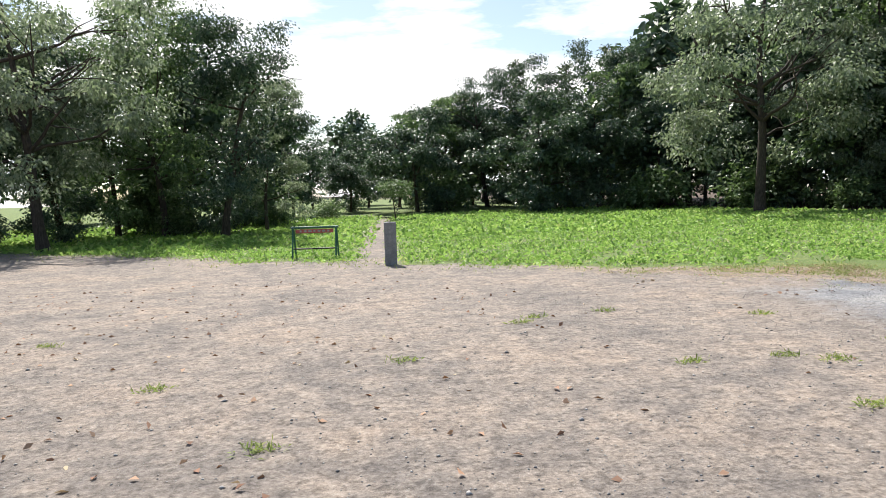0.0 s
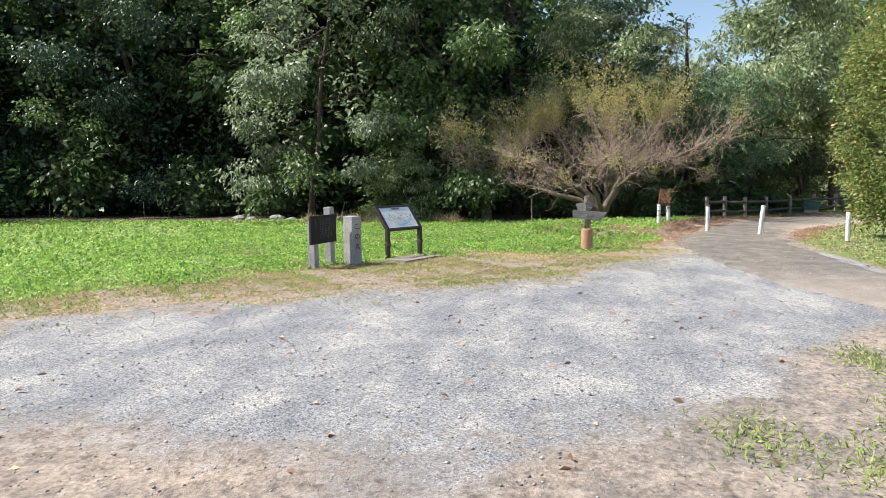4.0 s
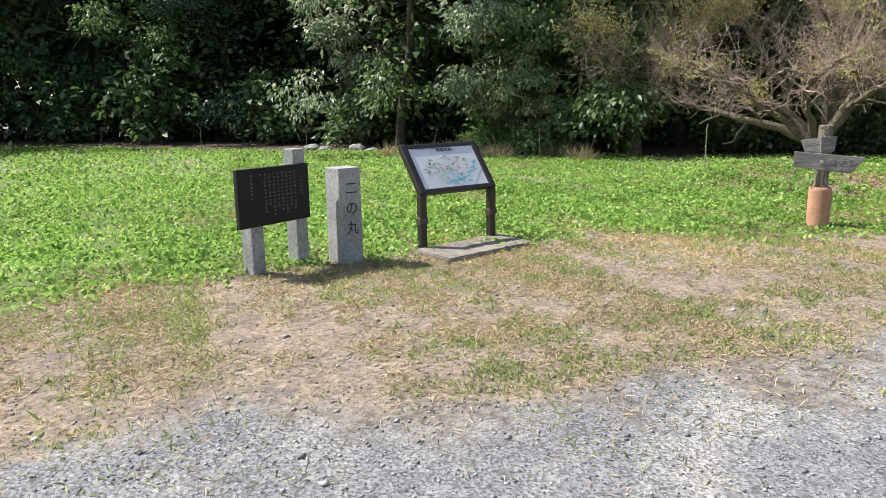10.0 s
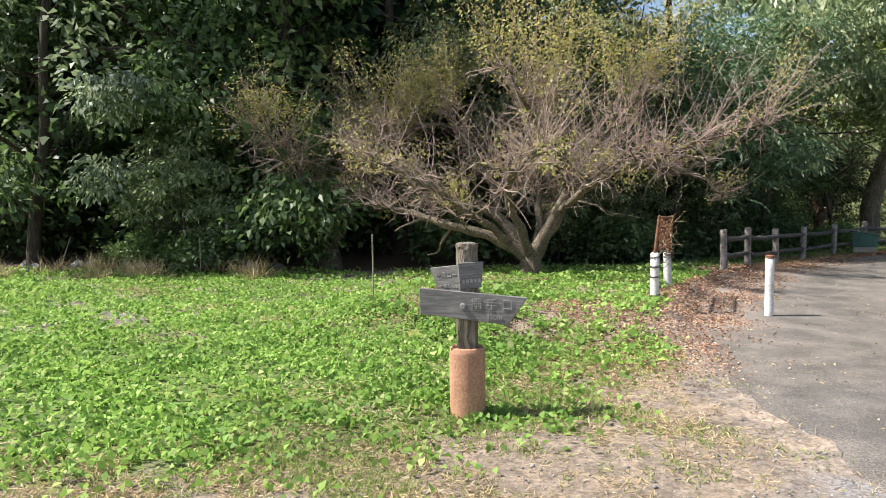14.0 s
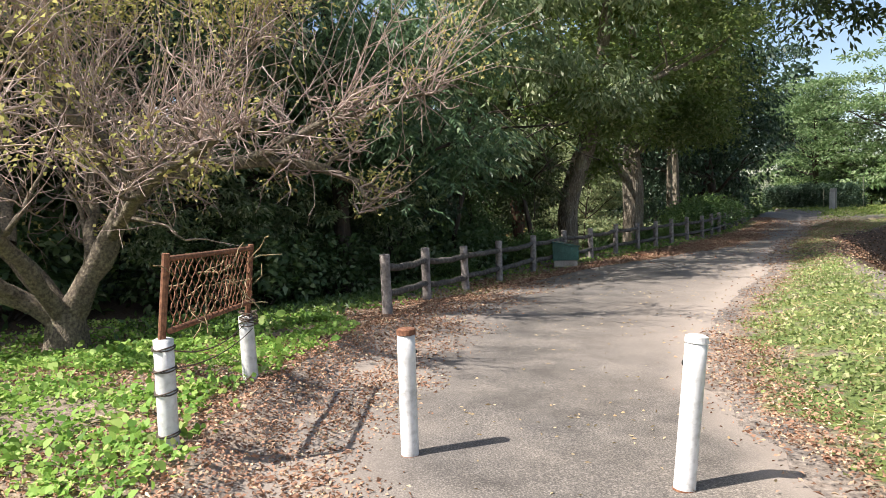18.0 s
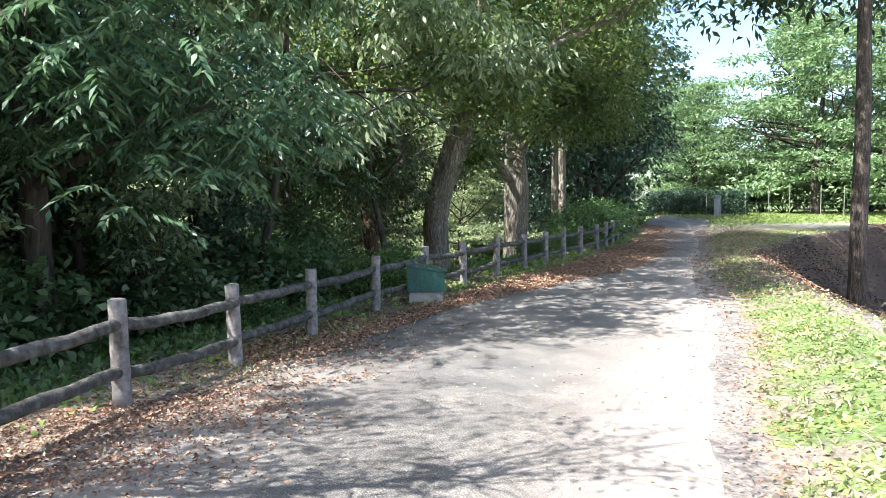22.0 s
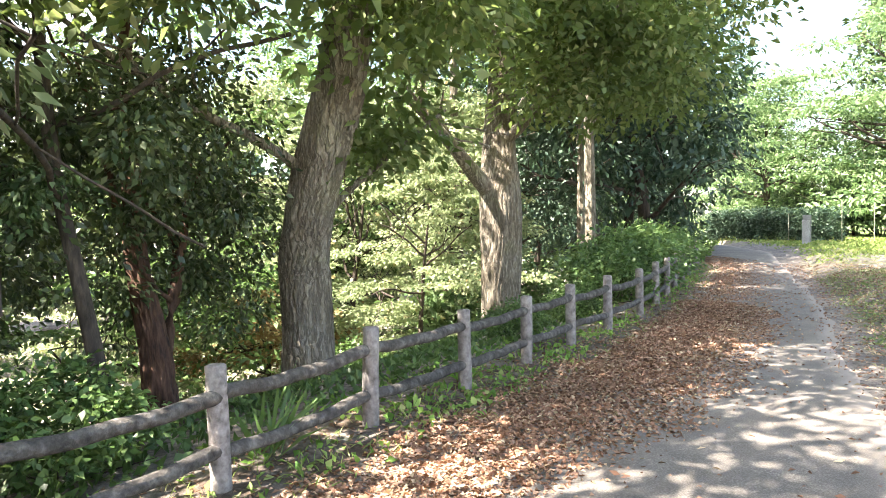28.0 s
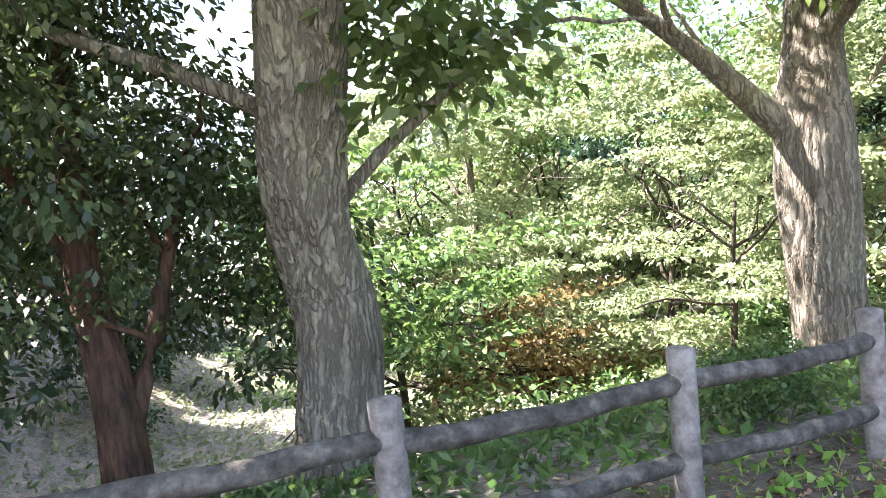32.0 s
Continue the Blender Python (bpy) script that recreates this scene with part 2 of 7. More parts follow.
def furrowed(name, crack, plate, pale, scale=10.0, stretch=0.22, depth=0.05):
    """Bark with long upright plates parted by dark furrows."""
    m, nodes, links, b = material(name, 0.92)
    tc = nodes.new("ShaderNodeTexCoord")
    warp = noise_node(nodes, links, 3.0, 3, 0.6)
    add = mix_node(nodes, links, 0.16, tc.outputs["Object"], warp.outputs["Color"], "ADD")
    mp = nodes.new("ShaderNodeMapping")
    mp.inputs["Scale"].default_value = (1.0, 1.0, stretch)
    links.new(add.outputs["Color"], mp.inputs["Vector"])
    v = nodes.new("ShaderNodeTexNoise")
    v.inputs["Scale"].default_value, v.inputs["Detail"].default_value, v.inputs["Roughness"].default_value = scale, 3, 0.55
    links.new(mp.outputs["Vector"], v.inputs["Vector"])
    fine = noise_node(nodes, links, 32.0, 6, 0.7, stretch=(1.0, 1.0, 0.35))
    tone = noise_node(nodes, links, 1.6, 4, 0.6)
    gap = ramp_node(nodes, links, v.outputs["Fac"], [(0.40, (1, 1, 1)), (0.475, (0.12, 0.12, 0.12)), (0.50, (0, 0, 0)), (0.59, (0.9, 0.9, 0.9))])
    skin = ramp_node(nodes, links, fine.outputs["Fac"], [(0.3, tuple(c * 0.55 for c in plate)), (0.52, plate), (0.72, pale)])
    col = mix_node(nodes, links, gap.outputs["Color"], crack, skin.outputs["Color"])
    moss = ramp_node(nodes, links, tone.outputs["Fac"], [(0.35, (0.80, 0.76, 0.70)), (0.55, (1.0, 1.0, 0.98)), (0.72, (1.12, 1.18, 0.92))])
    out = mix_node(nodes, links, 1.0, col.outputs["Color"], moss.outputs["Color"], "MULTIPLY")
    links.new(out.outputs["Color"], b.inputs["Base Color"])
    hgt = mix_node(nodes, links, 0.3, gap.outputs["Color"], fine.outputs["Fac"])
    bump_on(nodes, links, b, hgt.outputs["Color"], 1.0, depth)
    return m


BARK = furrowed("bark_grey_furrowed", (0.145, 0.120, 0.094), (0.29, 0.252, 0.202), (0.48, 0.43, 0.36), 16.0, 0.10, 0.02)
BARK_DARK = mottled("bark_dark", (0.020, 0.016, 0.012), (0.060, 0.045, 0.034), (0.12, 0.09, 0.07), 12.0, 1.5, 0.9, 0.8, 0.02, (1.5, 1.5, 0.35))
BARK_RED = mottled("bark_reddish", (0.035, 0.020, 0.014), (0.11, 0.055, 0.035), (0.20, 0.11, 0.07), 14.0, 1.5, 0.9, 0.8, 0.02, (1.5, 1.5, 0.35))
BARK_PLUM = mottled("bark_plum_mossy", (0.040, 0.033, 0.026), (0.155, 0.125, 0.092), (0.32, 0.275, 0.185), 30.0, 2.6, 0.92, 1.0, 0.02)
TWIG = mottled("plum_twig", (0.20, 0.135, 0.115), (0.42, 0.31, 0.27), (0.62, 0.50, 0.44), 8.0, 1.0, 0.65, 0.3, 0.004)
BARK_CEDAR = furrowed("bark_cedar", (0.045, 0.033, 0.026), (0.125, 0.098, 0.08), (0.21, 0.175, 0.145), 18.0, 0.06, 0.02)
STONE = mottled("granite_grey", (0.20, 0.20, 0.20), (0.34, 0.34, 0.338), (0.47, 0.47, 0.462), 34.0, 3.0, 0.8, 0.3, 0.002)
STONE_DARK = mottled("granite_weathered", (0.13, 0.13, 0.13), (0.24, 0.24, 0.235), (0.36, 0.36, 0.35), 70.0, 6.0, 0.8, 0.4, 0.002)
CONCRETE = mottled("concrete_worn", (0.2025, 0.195, 0.18), (0.3, 0.2888, 0.27), (0.39, 0.375, 0.3525), 45.0, 2.5, 0.9, 0.5, 0.003)
SLAB = mottled("slab_worn_concrete", (0.125, 0.108, 0.090), (0.205, 0.180, 0.155), (0.275, 0.25, 0.22), 9.0, 1.6, 0.92, 0.4, 0.004)
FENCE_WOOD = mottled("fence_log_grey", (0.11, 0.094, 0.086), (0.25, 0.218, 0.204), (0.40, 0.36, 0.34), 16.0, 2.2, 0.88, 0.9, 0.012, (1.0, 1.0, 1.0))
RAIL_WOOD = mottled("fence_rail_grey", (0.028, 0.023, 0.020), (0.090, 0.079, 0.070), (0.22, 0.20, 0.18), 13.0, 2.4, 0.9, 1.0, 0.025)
BOARD_BLACK = mottled("board_black_lacquer", (0.004, 0.004, 0.0035), (0.009, 0.008, 0.0065), (0.020, 0.016, 0.012), 30.0, 3.0, 0.75, 0.25, 0.002, (1, 1, 4))
STEEL_BROWN = mottled("frame_dark_brown_paint", (0.014, 0.010, 0.009), (0.026, 0.019, 0.017), (0.045, 0.034, 0.03), 50.0, 3.0, 0.45, 0.15, 0.001)
PAPER_WHITE = mottled("panel_white_print", (0.62, 0.63, 0.66), (0.70, 0.71, 0.73), (0.77, 0.77, 0.78), 6.0, 1.0, 0.35, 0.02, 0.0005)
TERRACOTTA = mottled("terracotta_pipe", (0.34, 0.17, 0.10), (0.47, 0.25, 0.155), (0.58, 0.35, 0.23), 60.0, 3.0, 0.85, 0.4, 0.002)
SIGN_WOOD = mottled("signboard_weathered_wood", (0.085, 0.082, 0.08), (0.17, 0.165, 0.16), (0.28, 0.275, 0.27), 18.0, 3.0, 0.8, 0.5, 0.003, (0.3, 1, 3))
WHITE_PAINT = mottled("bollard_white_paint", (0.52, 0.51, 0.49), (0.74, 0.74, 0.73), (0.82, 0.82, 0.82), 22.0, 4.0, 0.55, 0.25, 0.002)
RUST = mottled("rusty_iron", (0.06, 0.025, 0.015), (0.20, 0.085, 0.045), (0.36, 0.18, 0.10), 45.0, 6.0, 0.85, 0.6, 0.002)
GREEN_PAINT = mottled("box_green_paint", (0.012, 0.060, 0.050), (0.022, 0.100, 0.082), (0.045, 0.14, 0.115), 25.0, 2.5, 0.42, 0.15, 0.001)
BARRIER_GREEN = mottled("barrier_green_paint", (0.012, 0.075, 0.045), (0.022, 0.115, 0.07), (0.05, 0.16, 0.10), 30.0, 3.0, 0.5, 0.1, 0.001)
RED_PANEL = mottled("barrier_red_panel", (0.30, 0.05, 0.04), (0.42, 0.08, 0.065), (0.50, 0.13, 0.11), 25.0, 3.0, 0.5, 0.1, 0.001)
INK = mottled("black_ink", (0.012, 0.012, 0.012), (0.02, 0.02, 0.02), (0.03, 0.03, 0.03), 30.0, 3.0, 0.6, 0.05, 0.001)
PALE = mottled("pale_carving", (0.22, 0.215, 0.20), (0.30, 0.295, 0.28), (0.40, 0.39, 0.37), 30.0, 3.0, 0.7, 0.05, 0.001)
FADED = mottled("faded_white_writing", (0.03, 0.0288, 0.027), (0.078, 0.075, 0.072), (0.156, 0.15, 0.144), 30.0, 9.0, 0.7, 0.05, 0.001)
WIRE = mottled("wire_grey_brown", (0.05, 0.04, 0.035), (0.11, 0.085, 0.07), (0.18, 0.14, 0.11), 40.0, 3.0, 0.6, 0.1, 0.001, None, 0.4)
POLE_PALE = mottled("bamboo_stake_pale", (0.14, 0.145, 0.10), (0.25, 0.25, 0.19), (0.38, 0.38, 0.30), 14.0, 2.0, 0.6, 0.2, 0.002)


# ---- plan ----
FENCE = [(27.15, 0.87), (28.42, 0.04), (29.55, -0.90), (30.65, -1.88), (31.93, -3.08), (33.09, -4.34), (33.99, -5.46), (34.82, -6.58), (35.57, -7.68), (36.35, -8.72),
         (37.05, -9.70), (37.80, -10.75), (38.75, -12.0), (39.75, -13.1), (40.8, -14.2), (41.9, -15.3), (43.0, -16.45), (44.1, -17.6), (45.0, -18.6), (45.9, -19.5)]
LEFT_EDGE = [(11.0, 1.6), (12.9, 2.5), (16.4, 2.9), (20.2, 3.0), (21.7, 2.9), (22.6, 2.75), (23.7, 2.4), (25.6, 1.5), (26.8, 0.75), (28.6, -0.55), (30.2, -2.1), (31.4, -3.5), (32.6, -5.1), (33.6, -6.6),
             (34.6, -8.1), (35.8, -9.7), (37.6, -12.0), (40.6, -15.2), (44.6, -19.2), (48.5, -22.5), (54.0, -25.5), (62.0, -28.0)]
RIGHT_EDGE = [(11.0, -0.6), (14.3, 0.6), (17.5, 0.5), (20.0, 0.4), (21.3, 0.0), (22.4, -0.4), (23.6, -1.0), (24.8, -1.9), (25.6, -2.6), (27.1, -4.1), (28.8, -6.0), (29.8, -7.0), (31.2, -8.2), (32.4, -9.2),
              (33.6, -10.4), (35.2, -11.9), (37.2, -14.2), (40.4, -17.5), (44.4, -21.3), (48.6, -25.2), (54.0, -28.5), (62.0, -31.0)]
GRAVEL_EDGE = [(-60.0, 60.0), (-9.5, 29.5), (-5.4, 25.8), (-2.1, 22.0), (1.4, 19.2), (5.4, 16.0), (8.0, 13.8), (10.3, 11.6), (11.7, 9.9), (12.6, 8.4), (13.6, 6.8), (15.2, 5.2), (17.4, 4.2), (19.4, 3.6), (21.4, 3.0)]
LAWN_EDGE = [(-60.0, 61.0), (-9.5, 30.3), (-5.2, 26.6), (-1.9, 22.7), (1.5, 19.9), (5.5, 16.8), (8.4, 14.7), (11.0, 12.7), (13.0, 10.9), (14.5, 9.7), (15.5, 9.1), (16.9, 8.0), (17.6, 6.6), (18.2, 5.2), (19.2, 4.3), (20.5, 3.7), (21.6, 3.2)]


def side(px, py, line):
    """Signed distance to a polyline (positive to its left) and the way along it, for arrays of points."""
    best = np.full(px.shape, 1e9)
    sgn, along, run = np.zeros(px.shape), np.zeros(px.shape), 0.0
    for (ax, ay), (bx, by) in zip(line, line[1:]):
        dx, dy = bx - ax, by - ay
        n = math.hypot(dx, dy)
        u = np.clip(((px - ax) * dx + (py - ay) * dy) / n ** 2, 0, 1)
        d = np.hypot(px - ax - u * dx, py - ay - u * dy)
        hit = d < best
        best = np.where(hit, d, best)
        sgn = np.where(hit, np.sign(dx * (py - ay) - dy * (px - ax)), sgn)
        along = np.where(hit, run + u * n, along)
        run += n
    return best * np.where(sgn == 0, 1, sgn), along


def ease(a, b, v):
    u = np.clip((v - a) / (b - a), 0, 1)
    return u * u * (3 - 2 * u)


def waves(x, y, s, seed=0.0):
    """Cheap smooth roughness from sums of sines."""
    return (np.sin(x * s + 1.3 + seed) * np.cos(y * s * 1.17 - 0.4 + seed * 2) + 0.6 * np.sin(x * s * 2.3 - y * s * 1.9 + seed * 3) + 0.35 * np.cos(x * s * 4.7 + y * s * 4.1 + seed)) / 1.95


def crest(x):
    """How far right of the path the bank drops away."""
    return 1.15 + 0.5 * (1 - ease(26.0, 29.0, x)) + 1.2 * ease(34.5, 38.0, x) + 4.5 * ease(37.5, 42.0, x)


def height(x, y):
    x, y = np.asarray(x, float), np.asarray(y, float)
    fd, fa = side(x, y, FENCE)
    rd, ra = side(x, y, RIGHT_EDGE)
    z = 0.02 * waves(x, y, 0.55) + 0.008 * waves(x, y, 2.1, 2.0)
    z = z + 0.12 * np.exp(-((x - 27.6) ** 2 + (y - 0.6) ** 2) / 4.0)
    z = z - 0.13 * np.exp(-((x - 19.3) ** 2 + (y - 5.0) ** 2) / 5.0) + 0.2 * ease(42, 50, x) * ease(-12, -22, y)
    pd = side(x, y, LEFT_EDGE)[0]
    z = z + 0.21 * ease(-0.3, 0.15, pd) * ease(21.2, 22.6, x) * (1 - ease(24.6, 27.5, x)) * (1 - ease(3.0, 5.0, pd))
    moat = ease(0.7, 9.0, fd) * ease(24.0, 34.0, x + 0.3 * y) * ease(-3.5, 4.5, -y + 0.2 * x - 4.5)
    z = z - 3.0 * moat
    r = -rd
    bank = ease(0.3, 1.1, r) * 0.14 * ease(21.0, 27.0, x) * (1 - ease(0.1, 1.4, r - crest(x)))
    hollow = ease(0.0, 3.4, r - crest(x)) * (1 - ease(11.0, 20.0, r)) * ease(24.0, 30.0, x) * (1 - ease(38.5, 43.5, x))
    z = z + bank - 1.9 * hollow
    z = z + 0.5 * ease(40, 75, y) * ease(-30, 5, x)
    return z


def hz(x, y):
    return float(height(np.array([x]), np.array([y]))[0])


def mesh_of(name, verts, faces, mats, smooth=False, attrs=None, index=None):
    me = bpy.data.meshes.new(name)
    verts = np.asarray(verts, np.float32)
    faces = np.asarray(faces, np.int32)
    k = faces.shape[1]
    me.vertices.add(len(verts))
    me.vertices.foreach_set("co", verts.ravel())
    me.loops.add(faces.size)
    me.loops.foreach_set("vertex_index", faces.ravel())
    me.polygons.add(len(faces))
    me.polygons.foreach_set("loop_start", np.arange(0, faces.size, k, dtype=np.int32))
    if smooth:
        me.polygons.foreach_set("use_smooth", np.ones(len(faces), bool))
    for m in mats if isinstance(mats, (list, tuple)) else [mats]:
        me.materials.append(m)
    if index is not None:
        me.polygons.foreach_set("material_index", np.asarray(index, np.int32))
    for key, vals in (attrs or {}).items():
        at = me.attributes.new(key, "FLOAT", "POINT")
        at.data.foreach_set("value", np.asarray(vals, np.float32))
    me.update(calc_edges=True)
    return me


def grid_faces(nx, ny):
    i = np.arange(nx - 1)[:, None] * ny + np.arange(ny - 1)[None, :]
    return np.stack([i, i + ny, i + ny + 1, i + 1], -1).reshape(-1, 4)


def axis(parts):
    out = []
    for a, b, s in parts:
        out.extend(np.arange(a, b, s))
    return np.array(out + [parts[-1][1]])


gx = axis([(-900, -100, 100), (-100, -20, 5), (-20, -4, 1.0), (-4, 46, 0.25), (46, 70, 0.8), (70, 130, 5), (130, 930, 100)])
gy = axis([(-900, -100, 100), (-100, -36, 5), (-36, -22, 0.7), (-22, 20, 0.25), (20, 60, 0.9), (60, 120, 5), (120, 920, 100)])
GX, GY = np.meshgrid(gx, gy, indexing="ij")
GZ = height(GX, GY)
ld, _ = side(GX, GY, LAWN_EDGE)
vd, _ = side(GX, GY, GRAVEL_EDGE)
fd, _ = side(GX, GY, FENCE)
rd, _ = side(GX, GY, RIGHT_EDGE)
pd, _ = side(GX, GY, LEFT_EDGE)
lawn = ease(-0.9, 1.3, ld + 0.5 * waves(GX, GY, 0.9) + 0.25 * waves(GX, GY, 2.7, 1.0)) * (1 - ease(29.5, 33.0, GX - 0.10 * (GY - 12)))
lawn = np.where((GX > 21.4) & (ld > 0), ease(0.3, 1.8, pd) * (1 - ease(26.0, 29.0, GX)) * (0.45 + 0.4 * waves(GX, GY, 1.9, 3.0)), lawn)
verge = ease(-0.05, 0.35, -rd) * (1 - ease(-0.35, 0.4, -rd - crest(GX))) * ease(9.0, 12.0, GX)
south = ease(0.0, 2.0, -rd) * ease(5.0, 9.0, GX + 2.2 * waves(GX, GY, 0.35, 3.0) + 0.9 * waves(GX, GY, 1.3)) * (1 - ease(23.0, 28.0, GX + 1.6 * waves(GX, GY, 0.5, 5.0)))
verge = verge * (1 - 0.35 * ease(28.5, 31.5, GX))
lawn = np.maximum(lawn, np.maximum(verge * (0.58 + 0.3 * waves(GX, GY, 1.9, 2.0)), south * 0.6))
field = ease(1.0, 4.0, -rd) * ease(43.5, 46.5, GX)
lawn = np.maximum(lawn, field)
dirt_way = np.exp(-((GX - (1.3 + 0.16 * (GY - 20))) / (0.75 + 0.01 * np.abs(GY - 20))) ** 2) * ease(19, 21, GY) * (1 - ease(42, 55, GY))
lawn = lawn * (1 - 0.95 * dirt_way)
gravel = ease(4.5, 9.0, GX + 0.8 * waves(GX, GY, 0.7)) * ease(-0.7, 0.9, GY - (9.6 - 0.68 * GX) + 0.4 * waves(GX, GY, 1.3, 4.0)) * (1 - lawn) * ease(-0.3, 1.7, -vd + 0.5 * waves(GX, GY, 2.2, 6.0) + 0.6 * waves(GX, GY, 0.8, 2.0) + 0.3 * waves(GY, GX, 5.1, 3.0)) * (1 - ease(16.0, 19.5, GX))
litter = (0.22 + 0.28 * ease(29.0, 31.5, GX)) * ease(0.0, 0.6, pd) * (1 - ease(-0.2, 1.4, fd)) * ease(20.0, 22.0, GX)
litter = np.maximum(litter, 0.45 * ease(-0.1, 0.5, -rd) * (1 - ease(0.0, 1.0, -rd - crest(GX))) * ease(28.5, 31.0, GX) * (1 - ease(41.0, 44.0, GX)))
straw = ease(-0.8, 0.2, vd + 0.5 * waves(GX, GY, 0.9)) * (1 - ease(0.2, 1.6, ld)) * (1 - ease(20.0, 21.5, GX)) * ease(2.0, 8.0, GX)
straw = np.maximum(straw, 0.8 * ease(0.35, 0.7, waves(GX, GY, 1.25, 9.0)) * ease(-0.5, 0.5, ld) * (1 - ease(2.0, 5.0, ld)) * ease(6.0, 10.0, GX) * (1 - ease(20.5, 22.0, GX)))
straw = np.maximum(straw, 0.95 * ease(-0.05, 0.35, pd) * (1 - ease(4.5, 6.5, pd)) * ease(19.5, 21.0, GX) * (1 - ease(27.5, 29.5, GX)))
straw = np.maximum(straw, 1.0 * ease(0.0, 0.3, -rd) * (1 - ease(0.6, 2.0, -rd)) * ease(12.0, 15.0, GX) * (1 - ease(29.0, 32.0, GX)))
forest = np.maximum(ease(28.0, 31.0, GX + 0.15 * GY) * ease(1.0, 2.4, fd + ease(27.3, 26.8, GX)), ease(-0.2, 0.5, -rd - crest(GX) + 0.25 * waves(GX, GY, 1.7)) * ease(26.0, 29.5, GX + 1.3 * waves(GX, GY, 0.6, 5.0) + 0.5 * waves(GX, GY, 2.1)) * (1 - field))
forest = forest * (1 - 0.85 * ease(3.5, 6.5, fd) * ease(36.0, 40.0, GX))
forest = np.maximum(forest, ease(52, 58, GY) * 0.9)
litter = np.maximum(litter, forest)

m, nodes, links, b = material("ground_soil", 0.95)
n_f = noise_node(nodes, links, 26.0, 8, 0.7)
n_m = noise_node(nodes, links, 3.2, 6, 0.65)
n_c = noise_node(nodes, links, 0.55, 5, 0.6)
dirt_c = ramp_node(nodes, links, n_f.outputs["Fac"], [(0.28, (0.125, 0.104, 0.088)), (0.5, (0.275, 0.238, 0.207)), (0.75, (0.43, 0.385, 0.345))])
dirt_v = ramp_node(nodes, links, n_m.outputs["Fac"], [(0.34, (0.66, 0.66, 0.68)), (0.5, (0.95, 0.94, 0.93)), (0.66, (1.25, 1.20, 1.14))])
dirt_w = ramp_node(nodes, links, n_c.outputs["Fac"], [(0.36, (0.76, 0.77, 0.79)), (0.5, (0.98, 0.97, 0.96)), (0.64, (1.14, 1.08, 1.02))])
n_k = noise_node(nodes, links, 11.0, 9, 0.72)
clod = ramp_node(nodes, links, n_k.outputs["Fac"], [(0.38, (0.55, 0.54, 0.54)), (0.5, (1.0, 1.0, 1.0)), (0.68, (1.22, 1.21, 1.20))])
dirt = mix_node(nodes, links, 1.0, mix_node(nodes, links, 1.0, dirt_c.outputs["Color"], dirt_v.outputs["Color"], "MULTIPLY").outputs["Color"], dirt_w.outputs["Color"], "MULTIPLY")
dirt = mix_node(nodes, links, 1.0, dirt.outputs["Color"], clod.outputs["Color"], "MULTIPLY")
vor = nodes.new("ShaderNodeTexVoronoi")
vor.inputs["Scale"].default_value = 80.0
links.new(n_f.inputs["Vector"].links[0].from_socket, vor.inputs["Vector"])
grav_c = ramp_node(nodes, links, vor.outputs["Color"], [(0.05, (0.07, 0.072, 0.077)), (0.4, (0.19, 0.193, 0.202)), (0.9, (0.37, 0.37, 0.375))])
n_s = noise_node(nodes, links, 1.0, 8, 0.7, stretch=(0.7, 1.25, 1.0))
grav_v = ramp_node(nodes, links, n_s.outputs["Fac"], [(0.36, (0.66, 0.68, 0.74)), (0.5, (0.96, 0.96, 0.97)), (0.60, (1.34, 1.29, 1.22)), (0.72, (1.48, 1.40, 1.30))])
grav = mix_node(nodes, links, 1.0, grav_c.outputs["Color"], grav_v.outputs["Color"], "MULTIPLY")
grass_c = ramp_node(nodes, links, n_f.outputs["Fac"], [(0.3, (0.050, 0.072, 0.022)), (0.5, (0.12, 0.175, 0.045)), (0.75, (0.25, 0.31, 0.10))])
grass_v = ramp_node(nodes, links, n_m.outputs["Fac"], [(0.33, (0.78, 0.82, 0.75)), (0.56, (1.05, 1.03, 1.0)), (0.68, (1.75, 1.25, 1.1))])
grass = mix_node(nodes, links, 1.0, grass_c.outputs["Color"], grass_v.outputs["Color"], "MULTIPLY")
lit_c = ramp_node(nodes, links, n_f.outputs["Fac"], [(0.3, (0.032, 0.020, 0.013)), (0.5, (0.080, 0.052, 0.034)), (0.75, (0.165, 0.112, 0.076))])


def masked(key, low, high):
    at = nodes.new("ShaderNodeAttribute")
    at.attribute_name = key
    add = nodes.new("ShaderNodeMath")
    add.operation = "MULTIPLY_ADD"
    links.new(n_m.outputs["Fac"], add.inputs[0])
    add.inputs[1].default_value = 0.9
    links.new(at.outputs["Fac"], add.inputs[2])
    rag = nodes.new("ShaderNodeMath")
    rag.operation = "MULTIPLY_ADD"
    links.new(n_k.outputs["Fac"], rag.inputs[0])
    rag.inputs[1].default_value = 0.7
    links.new(add.outputs["Value"], rag.inputs[2])
    off = nodes.new("ShaderNodeMath")
    off.operation = "SUBTRACT"
    off.inputs[1].default_value = 0.35
    links.new(rag.outputs["Value"], off.inputs[0])
    r = ramp_node(nodes, links, off.outputs["Value"], [(low, (0, 0, 0)), (high, (1, 1, 1))])
    return r.outputs["Color"]


